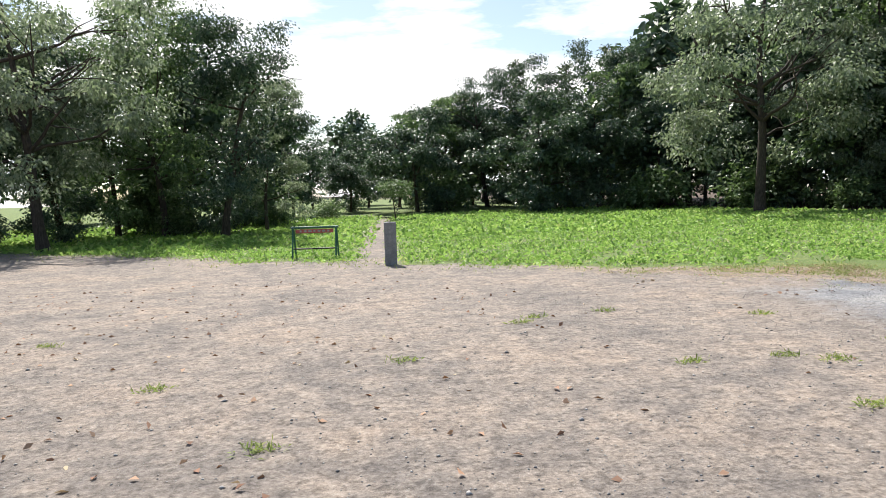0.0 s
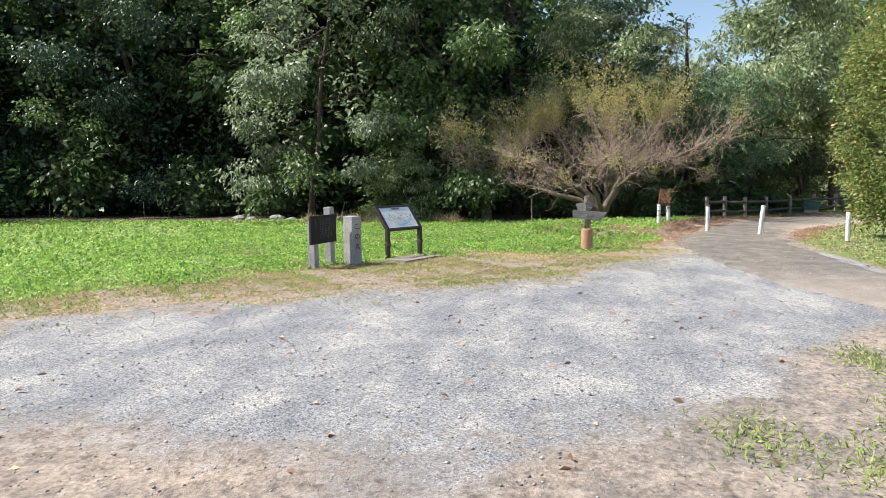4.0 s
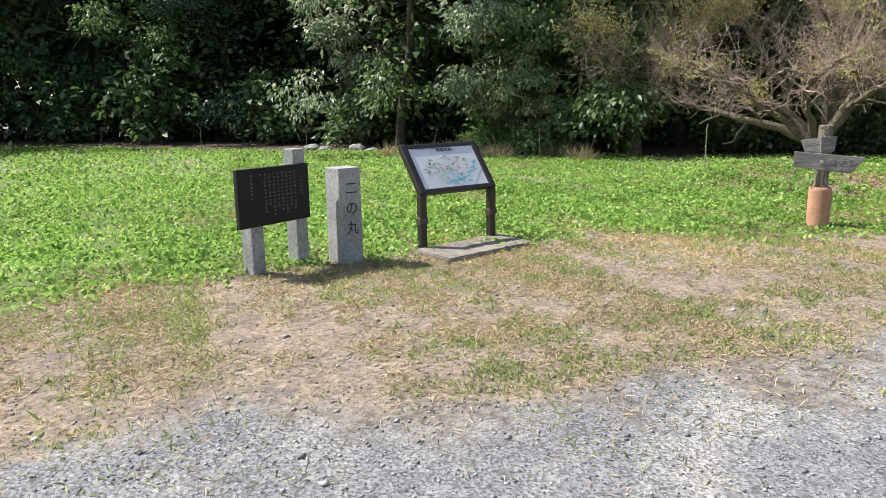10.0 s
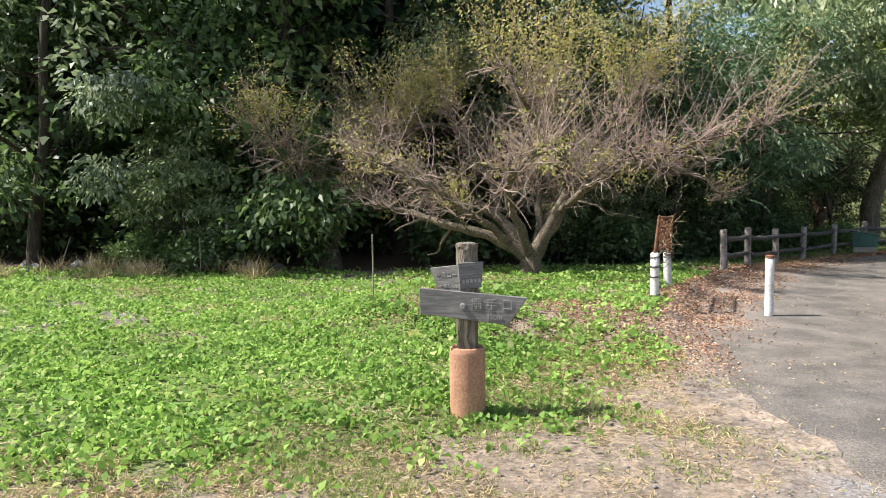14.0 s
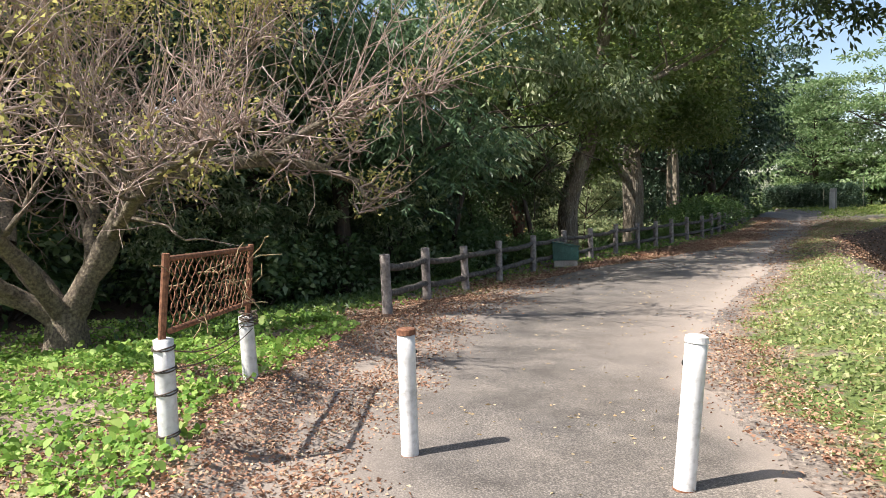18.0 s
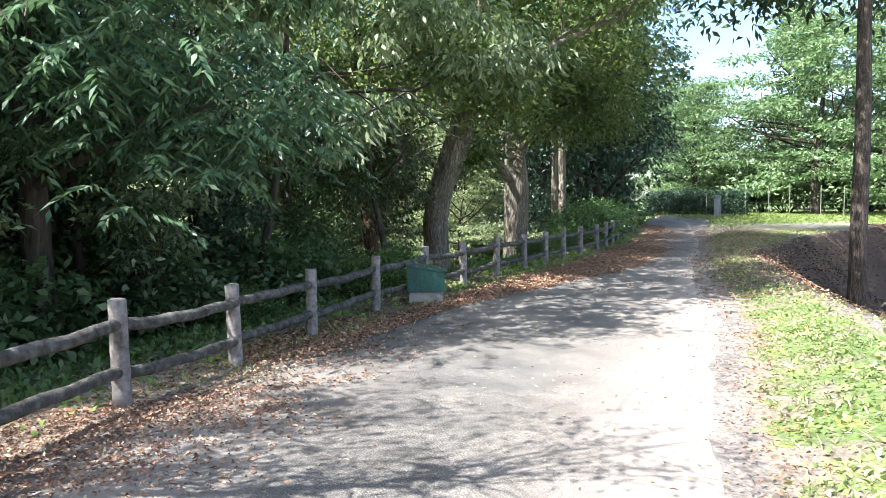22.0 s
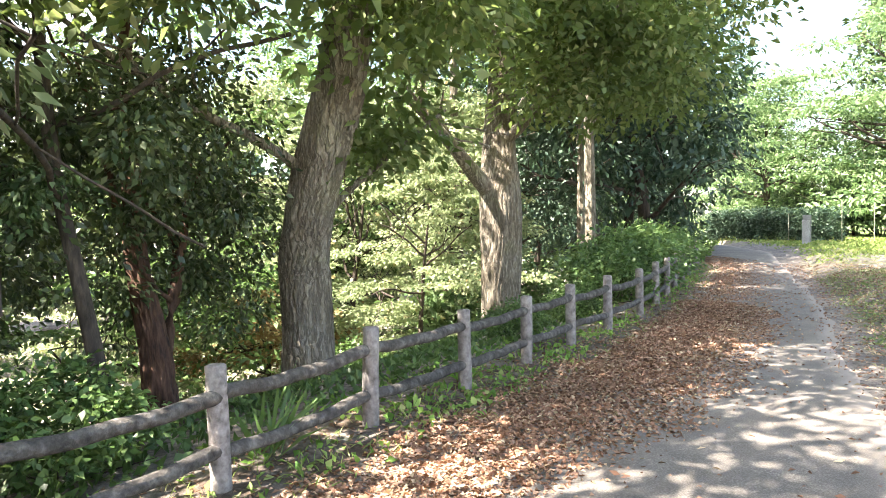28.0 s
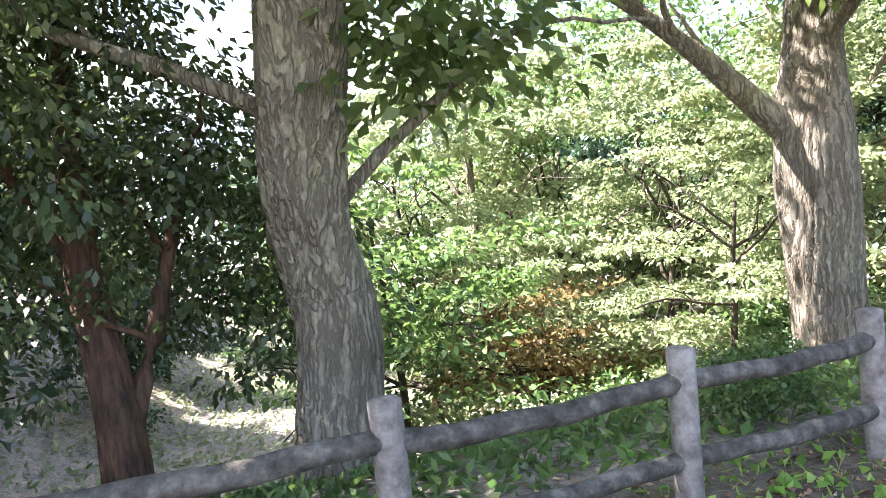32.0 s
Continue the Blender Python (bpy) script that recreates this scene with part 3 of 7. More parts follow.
c1 = mix_node(nodes, links, masked("gravel", 0.66, 1.12), dirt.outputs["Color"], grav.outputs["Color"])
straw_c = ramp_node(nodes, links, n_f.outputs["Fac"], [(0.28, (0.125, 0.098, 0.076)), (0.5, (0.27, 0.215, 0.165)), (0.75, (0.47, 0.39, 0.31))])
straw_c = mix_node(nodes, links, 0.8, mix_node(nodes, links, 0.8, straw_c.outputs["Color"], dirt_v.outputs["Color"], "MULTIPLY").outputs["Color"], clod.outputs["Color"], "MULTIPLY")
c1 = mix_node(nodes, links, masked("straw", 0.80, 1.55), c1.outputs["Color"], straw_c.outputs["Color"])
c2 = mix_node(nodes, links, masked("litter", 0.75, 1.0), c1.outputs["Color"], lit_c.outputs["Color"])
c3 = mix_node(nodes, links, masked("lawn", 0.80, 1.10), c2.outputs["Color"], grass.outputs["Color"])
links.new(c3.outputs["Color"], b.inputs["Base Color"])
bump_on(nodes, links, b, n_f.outputs["Fac"], 0.8, 0.03)
GROUND = m
ground = new("ground", mesh_of("ground", np.stack([GX, GY, GZ], -1).reshape(-1, 3), grid_faces(len(gx), len(gy)), GROUND, True,
                               {"lawn": lawn.ravel(), "gravel": gravel.ravel(), "litter": litter.ravel(), "straw": straw.ravel()}))
tagged(ground, "bare earth, grey gravel, green lawn and leaf litter of a park", "ground", kind="structure")

# the asphalt path
m, nodes, links, b = material("asphalt_worn", 0.88)
a_f = noise_node(nodes, links, 90.0, 4, 0.7)
a_m = noise_node(nodes, links, 2.2, 6, 0.65)
a_c = noise_node(nodes, links, 0.4, 4, 0.6)
as_c = ramp_node(nodes, links, a_f.outputs["Fac"], [(0.3, (0.048, 0.045, 0.043)), (0.5, (0.128, 0.118, 0.107)), (0.70, (0.30, 0.276, 0.25))])
as_v = ramp_node(nodes, links, a_m.outputs["Fac"], [(0.35, (0.66, 0.65, 0.64)), (0.5, (0.98, 0.97, 0.96)), (0.65, (1.34, 1.31, 1.27))])
as_w = ramp_node(nodes, links, a_c.outputs["Fac"], [(0.35, (0.88, 0.88, 0.90)), (0.65, (1.12, 1.08, 1.04))])
as_1 = mix_node(nodes, links, 1.0, as_c.outputs["Color"], as_v.outputs["Color"], "MULTIPLY")
as_2 = mix_node(nodes, links, 1.0, as_1.outputs["Color"], as_w.outputs["Color"], "MULTIPLY")
dusty = nodes.new("ShaderNodeAttribute")
dusty.attribute_name = "dust"
as_3 = mix_node(nodes, links, dusty.outputs["Fac"], as_2.outputs["Color"], (0.35, 0.295, 0.25))
links.new(as_3.outputs["Color"], b.inputs["Base Color"])
bump_on(nodes, links, b, a_f.outputs["Fac"], 0.7, 0.006)
ASPHALT = m


def resample(line, step):
    pts = np.array(line, float)
    d = np.r_[0, np.cumsum(np.hypot(*np.diff(pts, axis=0).T))]
    s = np.linspace(0, d[-1], int(d[-1] / step))
    # smoothed by averaging along the line
    q = np.stack([np.interp(s, d, pts[:, 0]), np.interp(s, d, pts[:, 1])], -1)
    for _ in range(6):
        q[1:-1] = 0.25 * q[:-2] + 0.5 * q[1:-1] + 0.25 * q[2:]
    return q


lq, rq = resample(LEFT_EDGE, 0.25), resample(RIGHT_EDGE, 0.25)
n_st = min(len(lq), len(rq))
lq, rq = lq[np.linspace(0, len(lq) - 1, n_st).astype(int)], rq[np.linspace(0, len(rq) - 1, n_st).astype(int)]
u = np.linspace(0, 1, 15)
rag = 0.10 * waves(lq[:, 0], lq[:, 1], 2.9) + 0.05 * waves(lq[:, 0], lq[:, 1], 8.0)
way = (rq - lq) / np.linalg.norm(rq - lq, axis=1, keepdims=True)
lq, rq = lq + way * rag[:, None], rq + way * (0.12 * waves(rq[:, 0], rq[:, 1], 2.3, 3.0) + 0.05 * waves(rq[:, 0], rq[:, 1], 7.0))[:, None]
PXY = lq[:, None, :] * (1 - u)[None, :, None] + rq[:, None, :] * u[None, :, None]
crown = 0.022 + 0.02 * (4 * u * (1 - u))[None, :]
crown[:, 0] = crown[:, -1] = -0.02
PZ = height(PXY[..., 0], PXY[..., 1]) + crown
dust = np.clip(ease(0.84, 0.97, u)[None, :] * 0.9 * ease(20.0, 21.5, PXY[..., 0]) + ease(0.5, 0.95, u)[None, :] * 0.6 * ease(22.5, 25.0, PXY[..., 0]) * (1 - ease(30.0, 33.0, PXY[..., 0])) + (1 - ease(0.12, 0.40, u))[None, :] * (0.62 + 0.25 * waves(PXY[..., 0], PXY[..., 1], 1.9)) * ease(20.8, 22.5, PXY[..., 0]) * (1 - ease(27.0, 30.0, PXY[..., 0])) + 0.30 * ease(29, 36, PXY[..., 0]) + 0.35 * (1 - ease(12.0, 16.0, PXY[..., 0])) + 0 * PZ, 0, 1)
road = new("path", mesh_of("path", np.concatenate([PXY, PZ[..., None]], -1).reshape(-1, 3), grid_faces(n_st, 15)[:, ::-1], ASPHALT, True, {"dust": dust.ravel()}))
tagged(road, "worn grey asphalt footpath with dusty gravel edge", "path", kind="structure")


# ---- trees ----
def leaf_quads(p, d, length, width, rng, fold=0.25):
    """Leaves as folded four-cornered blades at p, pointing along d."""
    n = len(p)
    d = d / np.maximum(np.linalg.norm(d, axis=1, keepdims=True), 1e-6)
    r = rng.normal(size=(n, 3)) * 0.6 + np.array([0, 0, 0.8])
    s = np.cross(d, r)
    s /= np.maximum(np.linalg.norm(s, axis=1, keepdims=True), 1e-6)
    up = np.cross(s, d)
    L = (length * rng.uniform(0.7, 1.3, n))[:, None]
    W = (width * rng.uniform(0.7, 1.3, n))[:, None]
    v = np.empty((n, 4, 3))
    v[:, 0] = p
    v[:, 1] = p + d * L * 0.48 + s * W * 0.5 + up * W * fold
    v[:, 2] = p + d * L - up * L * 0.12
    v[:, 3] = p + d * L * 0.48 - s * W * 0.5 + up * W * fold
    return v.reshape(-1, 3)


def leaf_mesh(name, verts, mat, corners=4):
    return mesh_of(name, verts, np.arange(len(verts)).reshape(-1, corners), mat)


def round_leaves(p, d, length, width, rng, fold=0.2):
    """Rounded leaves with six corners at p, pointing along d."""
    n = len(p)
    d = d / np.maximum(np.linalg.norm(d, axis=1, keepdims=True), 1e-6)
    s = np.cross(d, rng.normal(size=(n, 3)) * 0.5 + np.array([0, 0, 0.9]))
    s /= np.maximum(np.linalg.norm(s, axis=1, keepdims=True), 1e-6)
    up = np.cross(s, d)
    k = rng.lognormal(0, 0.32, n)
    L, W = (length * k)[:, None], (width * k * rng.uniform(0.75, 1.2, n))[:, None]
    v = np.empty((n, 6, 3))
    for i, (a, b, c) in enumerate(((0, 0, 0), (0.30, 0.46, 0.8), (0.68, 0.40, 0.9), (1.0, 0, -0.5), (0.68, -0.40, 0.9), (0.30, -0.46, 0.8))):
        v[:, i] = p + d * L * a + s * W * b + up * W * fold * c
    return v.reshape(-1, 3)


def clumps(rng, n, centre, radii, low=-1.0, hollow=0.55, lump=0.25):
    """Places of leaf clumps in an uneven rounded crown."""
    d = rng.normal(size=(n * 3, 3))
    d /= np.linalg.norm(d, axis=1, keepdims=True)
    d = d[d[:, 2] > low][:n]
    k = hollow + (1 - hollow) * rng.random(len(d)) ** 0.6
    w = 1 + lump * waves(d[:, 0] * 3 + d[:, 2] * 2, d[:, 1] * 3 - d[:, 2], 1.0, rng.random() * 9)
    return np.array(centre) + d * np.array(radii) * (k * w)[:, None]


def mantle(rng, n, centre, radius, low, tall, foot=0.7, hollow=0.6, lump=0.3):
    """Places of leaf clumps in a crown that reaches down like a mantle: broad at the foot, domed at the top."""
    u = rng.random(n)
    a = rng.uniform(0, 2 * np.pi, n)
    prof = np.where(u < 0.4, foot + (1 - foot) * np.sin(u / 0.4 * np.pi / 2), np.sqrt(np.clip(1 - ((u - 0.4) / 0.62) ** 2, 0.02, 1)))
    seed = rng.random() * 9
    w = 1 + lump * waves(a * 1.0, u * 6.0, 1.9, seed)
    k = (hollow + (1 - hollow) * rng.random(n) ** 0.5) * w * prof * radius
    return np.stack([centre[0] + np.cos(a) * k, centre[1] + np.sin(a) * k, low + (tall - low) * u], -1)


def lobed(rng, centres, n, size, flat=0.6):
    """Gathers leaf clumps into boughs round the given centres, with gaps between them."""
    pick = rng.integers(len(centres), size=n)
    off = rng.normal(size=(n, 3))
    off *= rng.random((n, 1)) ** 0.4 / np.linalg.norm(off, axis=1, keepdims=True)
    big = rng.uniform(0.65, 1.35, len(centres))[pick][:, None]
    return centres[pick] + off * big * size * np.array([1, 1, flat])


def tiered(rng, limbs, centre, radius, low, tall, droop=0.10):
    """Leaf clumps along level boughs, one tier over another."""
    out = []
    for i in range(limbs):
        u = (i + rng.random()) / limbs
        a = i * 2.4 + rng.normal() * 0.5
        z = low + (tall - low) * u
        n = radius * math.sqrt(max(0.05, 1 - (max(0.0, u - 0.25) / 0.78) ** 2)) * rng.uniform(0.75, 1.12)
        for k in np.arange(0.25, 1.0, 0.085):
            w = 0.10 * n * (0.4 + math.sin(k * 3.0))
            out.append((centre[0] + math.cos(a) * n * k + rng.normal() * w, centre[1] + math.sin(a) * n * k + rng.normal() * w, z - droop * n * k * k + rng.normal() * 0.05 * radius))
    return np.array(out)


def foliage(rng, spots, per, spread, length, width, droop=0.4, flat=0.55):
    """Leaves round each clump; returns the corners."""
    n = len(spots)
    c = np.repeat(spots, per, 0)
    g = rng.normal(size=(n * per, 3))
    g *= (1.75 * rng.random((n * per, 1)) ** 0.45) / np.linalg.norm(g, axis=1, keepdims=True)
    g *= np.array([spread, spread, spread * flat]) * np.repeat(rng.uniform(0.6, 1.35, (n, 1)), per, 0)
    d = g * np.array([1, 1, 0.5]) / spread + rng.normal(size=g.shape) * 0.6
    d[:, 2] -= droop
    return leaf_quads(c + g, d, length, width, rng)


def sprays(rng, spots, count, length, leaf):
    """Drooping sprays: narrow leaflets in two rows along a bent stalk."""
    n = len(spots)
    a = rng.uniform(0, 2 * np.pi, n)
    out = np.stack([np.cos(a), np.sin(a), rng.uniform(-0.5, 0.25, n)], -1)
    flat = np.stack([-np.sin(a), np.cos(a), 0 * a], -1)
    k = np.linspace(0.12, 1.0, count)
    size = length * rng.uniform(0.7, 1.25, (n, 1, 1))
    p = spots[:, None] + out[:, None] * k[None, :, None] * size
    p[..., 2] -= (k ** 2)[None, :] * 0.45 * size[..., 0]
    row = np.where(np.arange(count) % 2, 1.0, -1.0)[None, :, None]
    d = flat[:, None] * row * (1.1 - 0.6 * k)[None, :, None] + out[:, None] * 0.7 + rng.normal(size=p.shape) * 0.12
    d[..., 2] -= 0.55
    return leaf_quads(p.reshape(-1, 3), d.reshape(-1, 3), leaf[0], leaf[1], rng, 0.2)


def tube(points, radii, sides, ridges=0.0, seed=0, count=7):
    """A tapered stem along points: corners and faces."""
    p = np.asarray(points, float)
    r = np.asarray(radii, float)
    t = np.gradient(p, axis=0)
    t /= np.maximum(np.linalg.norm(t, axis=1, keepdims=True), 1e-9)
    ref = np.where(np.abs(t[:, 2:3]) > 0.95, np.array([[1.0, 0, 0]]), np.array([[0, 0, 1.0]]))
    a = np.cross(t, ref)
    a /= np.maximum(np.linalg.norm(a, axis=1, keepdims=True), 1e-9)
    b = np.cross(t, a)
    th = np.linspace(0, 2 * np.pi, sides, endpoint=False)
    rr = r[:, None] * np.ones(sides)
    if ridges:
        h = p[:, 2:3]
        rr = rr * (1 + ridges * (0.6 * np.abs(np.sin(th * count + 1.2 * np.sin(h * 1.7 + seed) + seed)) + 0.4 * np.sin(th * 3 + h * 0.8 + seed) + 0.45 * np.abs(np.sin(th * (count * 2 + 1) + 2.1 * np.sin(h * 2.9)))))
    v = p[:, None] + a[:, None] * (np.cos(th)[None, :, None] * rr[..., None]) + b[:, None] * (np.sin(th)[None, :, None] * rr[..., None])
    i = np.arange(len(p) - 1)[:, None] * sides + np.arange(sides)[None, :]
    j = np.arange(len(p) - 1)[:, None] * sides + (np.arange(sides)[None, :] + 1) % sides
    return v.reshape(-1, 3), np.stack([i, j, j + sides, i + sides], -1).reshape(-1, 4)


class Stems:
    """Gathers stems into one mesh."""
    def __init__(self):
        self.v, self.f, self.n = [], [], 0

    def add(self, points, radii, sides, ridges=0.0, seed=0, count=7):
        v, f = tube(points, radii, sides, ridges, seed, count)
        self.v.append(v)
        self.f.append(f + self.n)
        self.n += len(v)

    def mesh(self, name, mat):
        return mesh_of(name, np.concatenate(self.v), np.concatenate(self.f), mat, True)


def bend(rng, start, way, length, steps, wander, lift=0.0):
    """A wandering line."""
    p, d = [np.array(start, float)], np.array(way, float)
    d /= np.linalg.norm(d)
    for _ in range(steps):
        d = d + rng.normal(size=3) * wander + np.array([0, 0, lift])
        d /= np.linalg.norm(d)
        p.append(p[-1] + d * length / steps)
    return np.array(p)


def thing(name, label, category, group="", kind="", at=None):
    e = new(name)
    if at is not None:
        e.matrix_basis = at
    return tagged(e, label, category, group, kind)


def sub(name, mesh, parent, label=""):
    o = new(name, mesh)
    o.parent = parent
    return tagged(o, label) if label else o


def tree(name, label, seed, tall, radius, low, mats, n_clump=140, per=70, spread=0.75, leaf=(0.2, 0.11), trunk=0.22, limbs=7, crown_z=0.58, stretch=1.0, droop=0.4, flat=0.5, lump=0.25, hollow=0.5, group="forest trees", foot=0.0, inner=0, big=1.0, lobe=0.0, tiers=0):
    """A broadleaf tree at the origin: trunk, limbs, crown from height low to tall."""
    rng = np.random.default_rng(seed)
    e = thing(name, label, "tree", group)
    st = Stems()
    line = bend(rng, (0, 0, -0.5), (0, 0, 1), tall * 0.8, 14, 0.05, 0.05)
    st.add(line, np.linspace(trunk, trunk * 0.25, 15) * np.r_[1.5, 1.15, np.ones(13)], 14, 0.10, seed)
    sub("trunk", st.mesh("trunk", mats[1]), e)
    centre = np.array([line[8][0], line[8][1], low + (tall - low) * 0.5])
    for i in range(limbs):
        k = rng.integers(4, 12)
        a = rng.uniform(0, 6.28)
        lb = Stems()
        q = bend(rng, line[k], (math.cos(a), math.sin(a), rng.uniform(0.1, 0.7)), radius * rng.uniform(0.6, 0.95), 7, 0.16, 0.03)
        lb.add(q, np.linspace(trunk * 0.38, 0.02, 8), 7)
        for s in range(3):
            w = bend(rng, q[3 + s], q[4 + s] - q[3 + s] + rng.normal(size=3) * 0.5, radius * 0.4, 4, 0.2)
            lb.add(w, np.linspace(trunk * 0.14, 0.012, 5), 5)
        sub("limb", lb.mesh("limb", mats[1]), e)
    count = max(8, n_clump // 9) if lobe else n_clump
    if tiers:
        spots = tiered(rng, tiers, centre, radius, low, tall)
    elif foot:
        spots = mantle(rng, count, centre, radius, low, tall, foot, hollow, lump)
    else:
        spots = clumps(rng, count, centre, (radius, radius * stretch, (tall - low) * 0.5), -0.95, hollow, lump)
    if lobe and not tiers:
        spots = lobed(rng, spots, n_clump, radius * lobe)
    v = foliage(rng, spots, per, spread, *leaf, droop, flat)
    if inner:
        deep = centre + (spots - centre) * rng.uniform(0.35, 0.85, (len(spots), 1))
        v = np.concatenate([v, foliage(rng, deep, inner, spread * 1.2, leaf[0] * 1.45 * big, leaf[1] * 1.8 * big, 0.3, 0.8)])
    sub("crown", leaf_mesh("crown", v, mats[0]), e)
    return e


def conifer(name, label, seed, tall, radius, low, mats, tiers=22, group="far conifers"):
    rng = np.random.default_rng(seed)
    e = thing(name, label, "tree", group)
    st = Stems()
    st.add(np.array([(0, 0, z) for z in np.linspace(-0.5, tall, 10)]), np.linspace(0.24, 0.03, 10), 10, 0.08, seed)
    sub("trunk", st.mesh("trunk", mats[1]), e)
    spots = []
    for i in range(tiers):
        u = i / (tiers - 1)
        z = low + (tall - low) * u
        r = radius * (1 - u) ** 0.75 + 0.15
        for k in range(int(4 + 11 * (1 - u))):
            a = rng.uniform(0, 6.28)
            q = r * rng.uniform(0.35, 1.08)
            spots.append((math.cos(a) * q, math.sin(a) * q, z + rng.normal() * 0.25 - 0.2 * q))
    sub("crown", leaf_mesh("crown", foliage(rng, np.array(spots), 22, 0.42, 0.5, 0.2, 0.5, 0.5), mats[0]), e)
    return e


def put(e, x, y, turn=0.0, size=1.0, z=None):
    """Stands a built thing at a place."""
    e.matrix_basis = Matrix.Translation((x, y, hz(x, y) if z is None else z)) @ Matrix.Rotation(radians(turn), 4, "Z") @ Matrix.Scale(size, 4)
    return e


def again(e, x, y, turn, size, z=None):
    k = size / e.scale[0]
    c = copy_thing(e, Matrix.Translation((x, y, hz(x, y) if z is None else z)) @ Matrix.Rotation(radians(turn), 4, "Z"))
    c.scale = (size, size, size)
    return c


OAK_LABEL = "dense dark green broadleaf tree with leaves down to the ground"
oak_a = put(tree("broadleaf_tree", OAK_LABEL, 11, 15, 4.4, 0.3, (LEAF_OAK, BARK_DARK), 190, 76, 0.46, (0.19, 0.105), foot=0.75, inner=22, lump=0.42, droop=1.0, lobe=0.25), 32.6, 13.6, 20)
oak_b = put(tree("broadleaf_tree", OAK_LABEL, 12, 13, 4.2, 0.2, (LEAF_OAK, BARK_DARK), 180, 76, 0.46, (0.19, 0.105), foot=0.8, inner=22, lump=0.42, droop=1.0, lobe=0.25), 34.2, 19.4, 80)
oak_c = put(tree("broadleaf_tree", "dark blue-green evergreen tree with dense low branches", 13, 14, 4.3, 0.4, (LEAF_BLUE, BARK_DARK), 185, 76, 0.45, (0.18, 0.095), foot=0.7, inner=22, lump=0.42, droop=1.0, lobe=0.25), 34.6, 24.6, 140)
back_a = put(tree("broadleaf_tree", "tall dark green tree deep in the wood", 14, 15, 4.5, 0.3, (LEAF_OAK, BARK_DARK), 135, 34, 0.58, (0.28, 0.16), foot=0.8, inner=11, limbs=4, big=1.6, droop=1.0, lobe=0.25), 36.0, 17.0, 130, 1.1)
back_b = put(tree("broadleaf_tree", "tall dark evergreen tree deep in the wood", 15, 14, 4.4, 0.3, (LEAF_BLUE, BARK_DARK), 135, 34, 0.58, (0.27, 0.15), foot=0.75, inner=11, limbs=4, big=1.6, droop=1.0, lobe=0.25), 35.5, 12.0, 30, 1.1)
far_tree = put(tree("broadleaf_tree", "dark tree deep in the wood behind the others", 16, 15, 4.8, 0.2, (LEAF_BLUE, BARK_DARK), 60, 26, 0.9, (0.75, 0.45), foot=0.9, inner=8, limbs=3, big=1.3), 47.0, 26.0)
for k, (x, y) in enumerate(((39.5, 10.5), (40.0, 16.5), (39.8, 22.5), (39.6, 28.5), (39.0, 34.0), (37.5, 40.0), (43.5, 10.0), (43.0, 26.5), (35.0, 47.0), (30.5, 53.5), (44.0, 32.0), (43.5, 38.0), (41.0, 46.0), (36.0, 52.0), (33.0, 58.0), (47.0, 20.0), (43.0, 14.0), (-26.0, 47.0), (-30.0, 56.0), (-34.0, 40.0),
                            )):
    again(far_tree, x, y, 77 * k, 0.95 + 0.06 * (k % 4))
for k, (x, y) in enumerate(((-22.0, 60.0), (-15.0, 62.0), (-8.0, 64.0), (-28.0, 50.0), (67.0, -2.0), (69.0, -8.0), (70.0, -14.0), (72.0, -19.0), (66.0, 5.0), (58.0, 12.0), (52.0, 14.0), (46.5, 13.0), (26.0, 70.0), (20.0, 74.0), (33.0, 66.0), (14.0, 78.0), (8.0, 80.0), (82.0, -42.0), (88.0, -34.0), (74.0, -50.0), (66.0, -63.0), (58.0, -66.0), (50.0, -68.0), (42.0, -70.0), (34.0, -66.0), (90.0, -26.0), (84.0, -18.0))):
    again(far_tree, x, y, 50 * k, 0.6 + 0.05 * (k % 3))
for src, x, y, turn, size in ((oak_b, 30.6, 10.2, 200, 0.95), (oak_a, 33.8, 29.4, 250, 1.0), (oak_b, 33.4, 34.4, 10, 1.05), (back_b, 31.0, 39.5, 60, 0.95), (back_b, 28.5, 45.0, 20, 0.55), (back_b, 25.5, 49.5, 130, 0.55), (back_a, 29.0, 49.0, 220, 0.6), (back_b, 40.0, 36.0, 300, 1.2), (back_a, 37.0, 44.0, 30, 1.2), (back_b, 28.0, 53.0, 60, 0.66), (back_b, 16.0, 64.0, 70, 0.7), (back_a, 10.0, 66.0, 190, 0.58),
                              (back_a, 36.5, 22.0, 170, 1.15), (back_a, 36.5, 27.5, 210, 1.1), (back_b, 36.0, 33.0, 20, 1.1), (back_a, 34.0, 39.0, 75, 1.1),
                              (back_b, 36.5, 5.5, 95, 0.6), (back_a, 42.0, 14.0, 75, 1.2), (back_b, 42.0, 21.0, 275, 1.2), (back_b, 31.5, 46.0, 120, 0.75),
                              (back_b, 21.5, 50.5, 45, 0.62), (back_a, 24.0, 54.0, 145, 0.72), (back_b, 18.5, 58.0, 245, 0.66), (back_a, 12.5, 62.0, 200, 0.64), (back_b, 7.5, 68.0, 100, 0.5), (back_b, 2.5, 66.0, 20, 0.5)):
    again(src, x, y, turn, size)

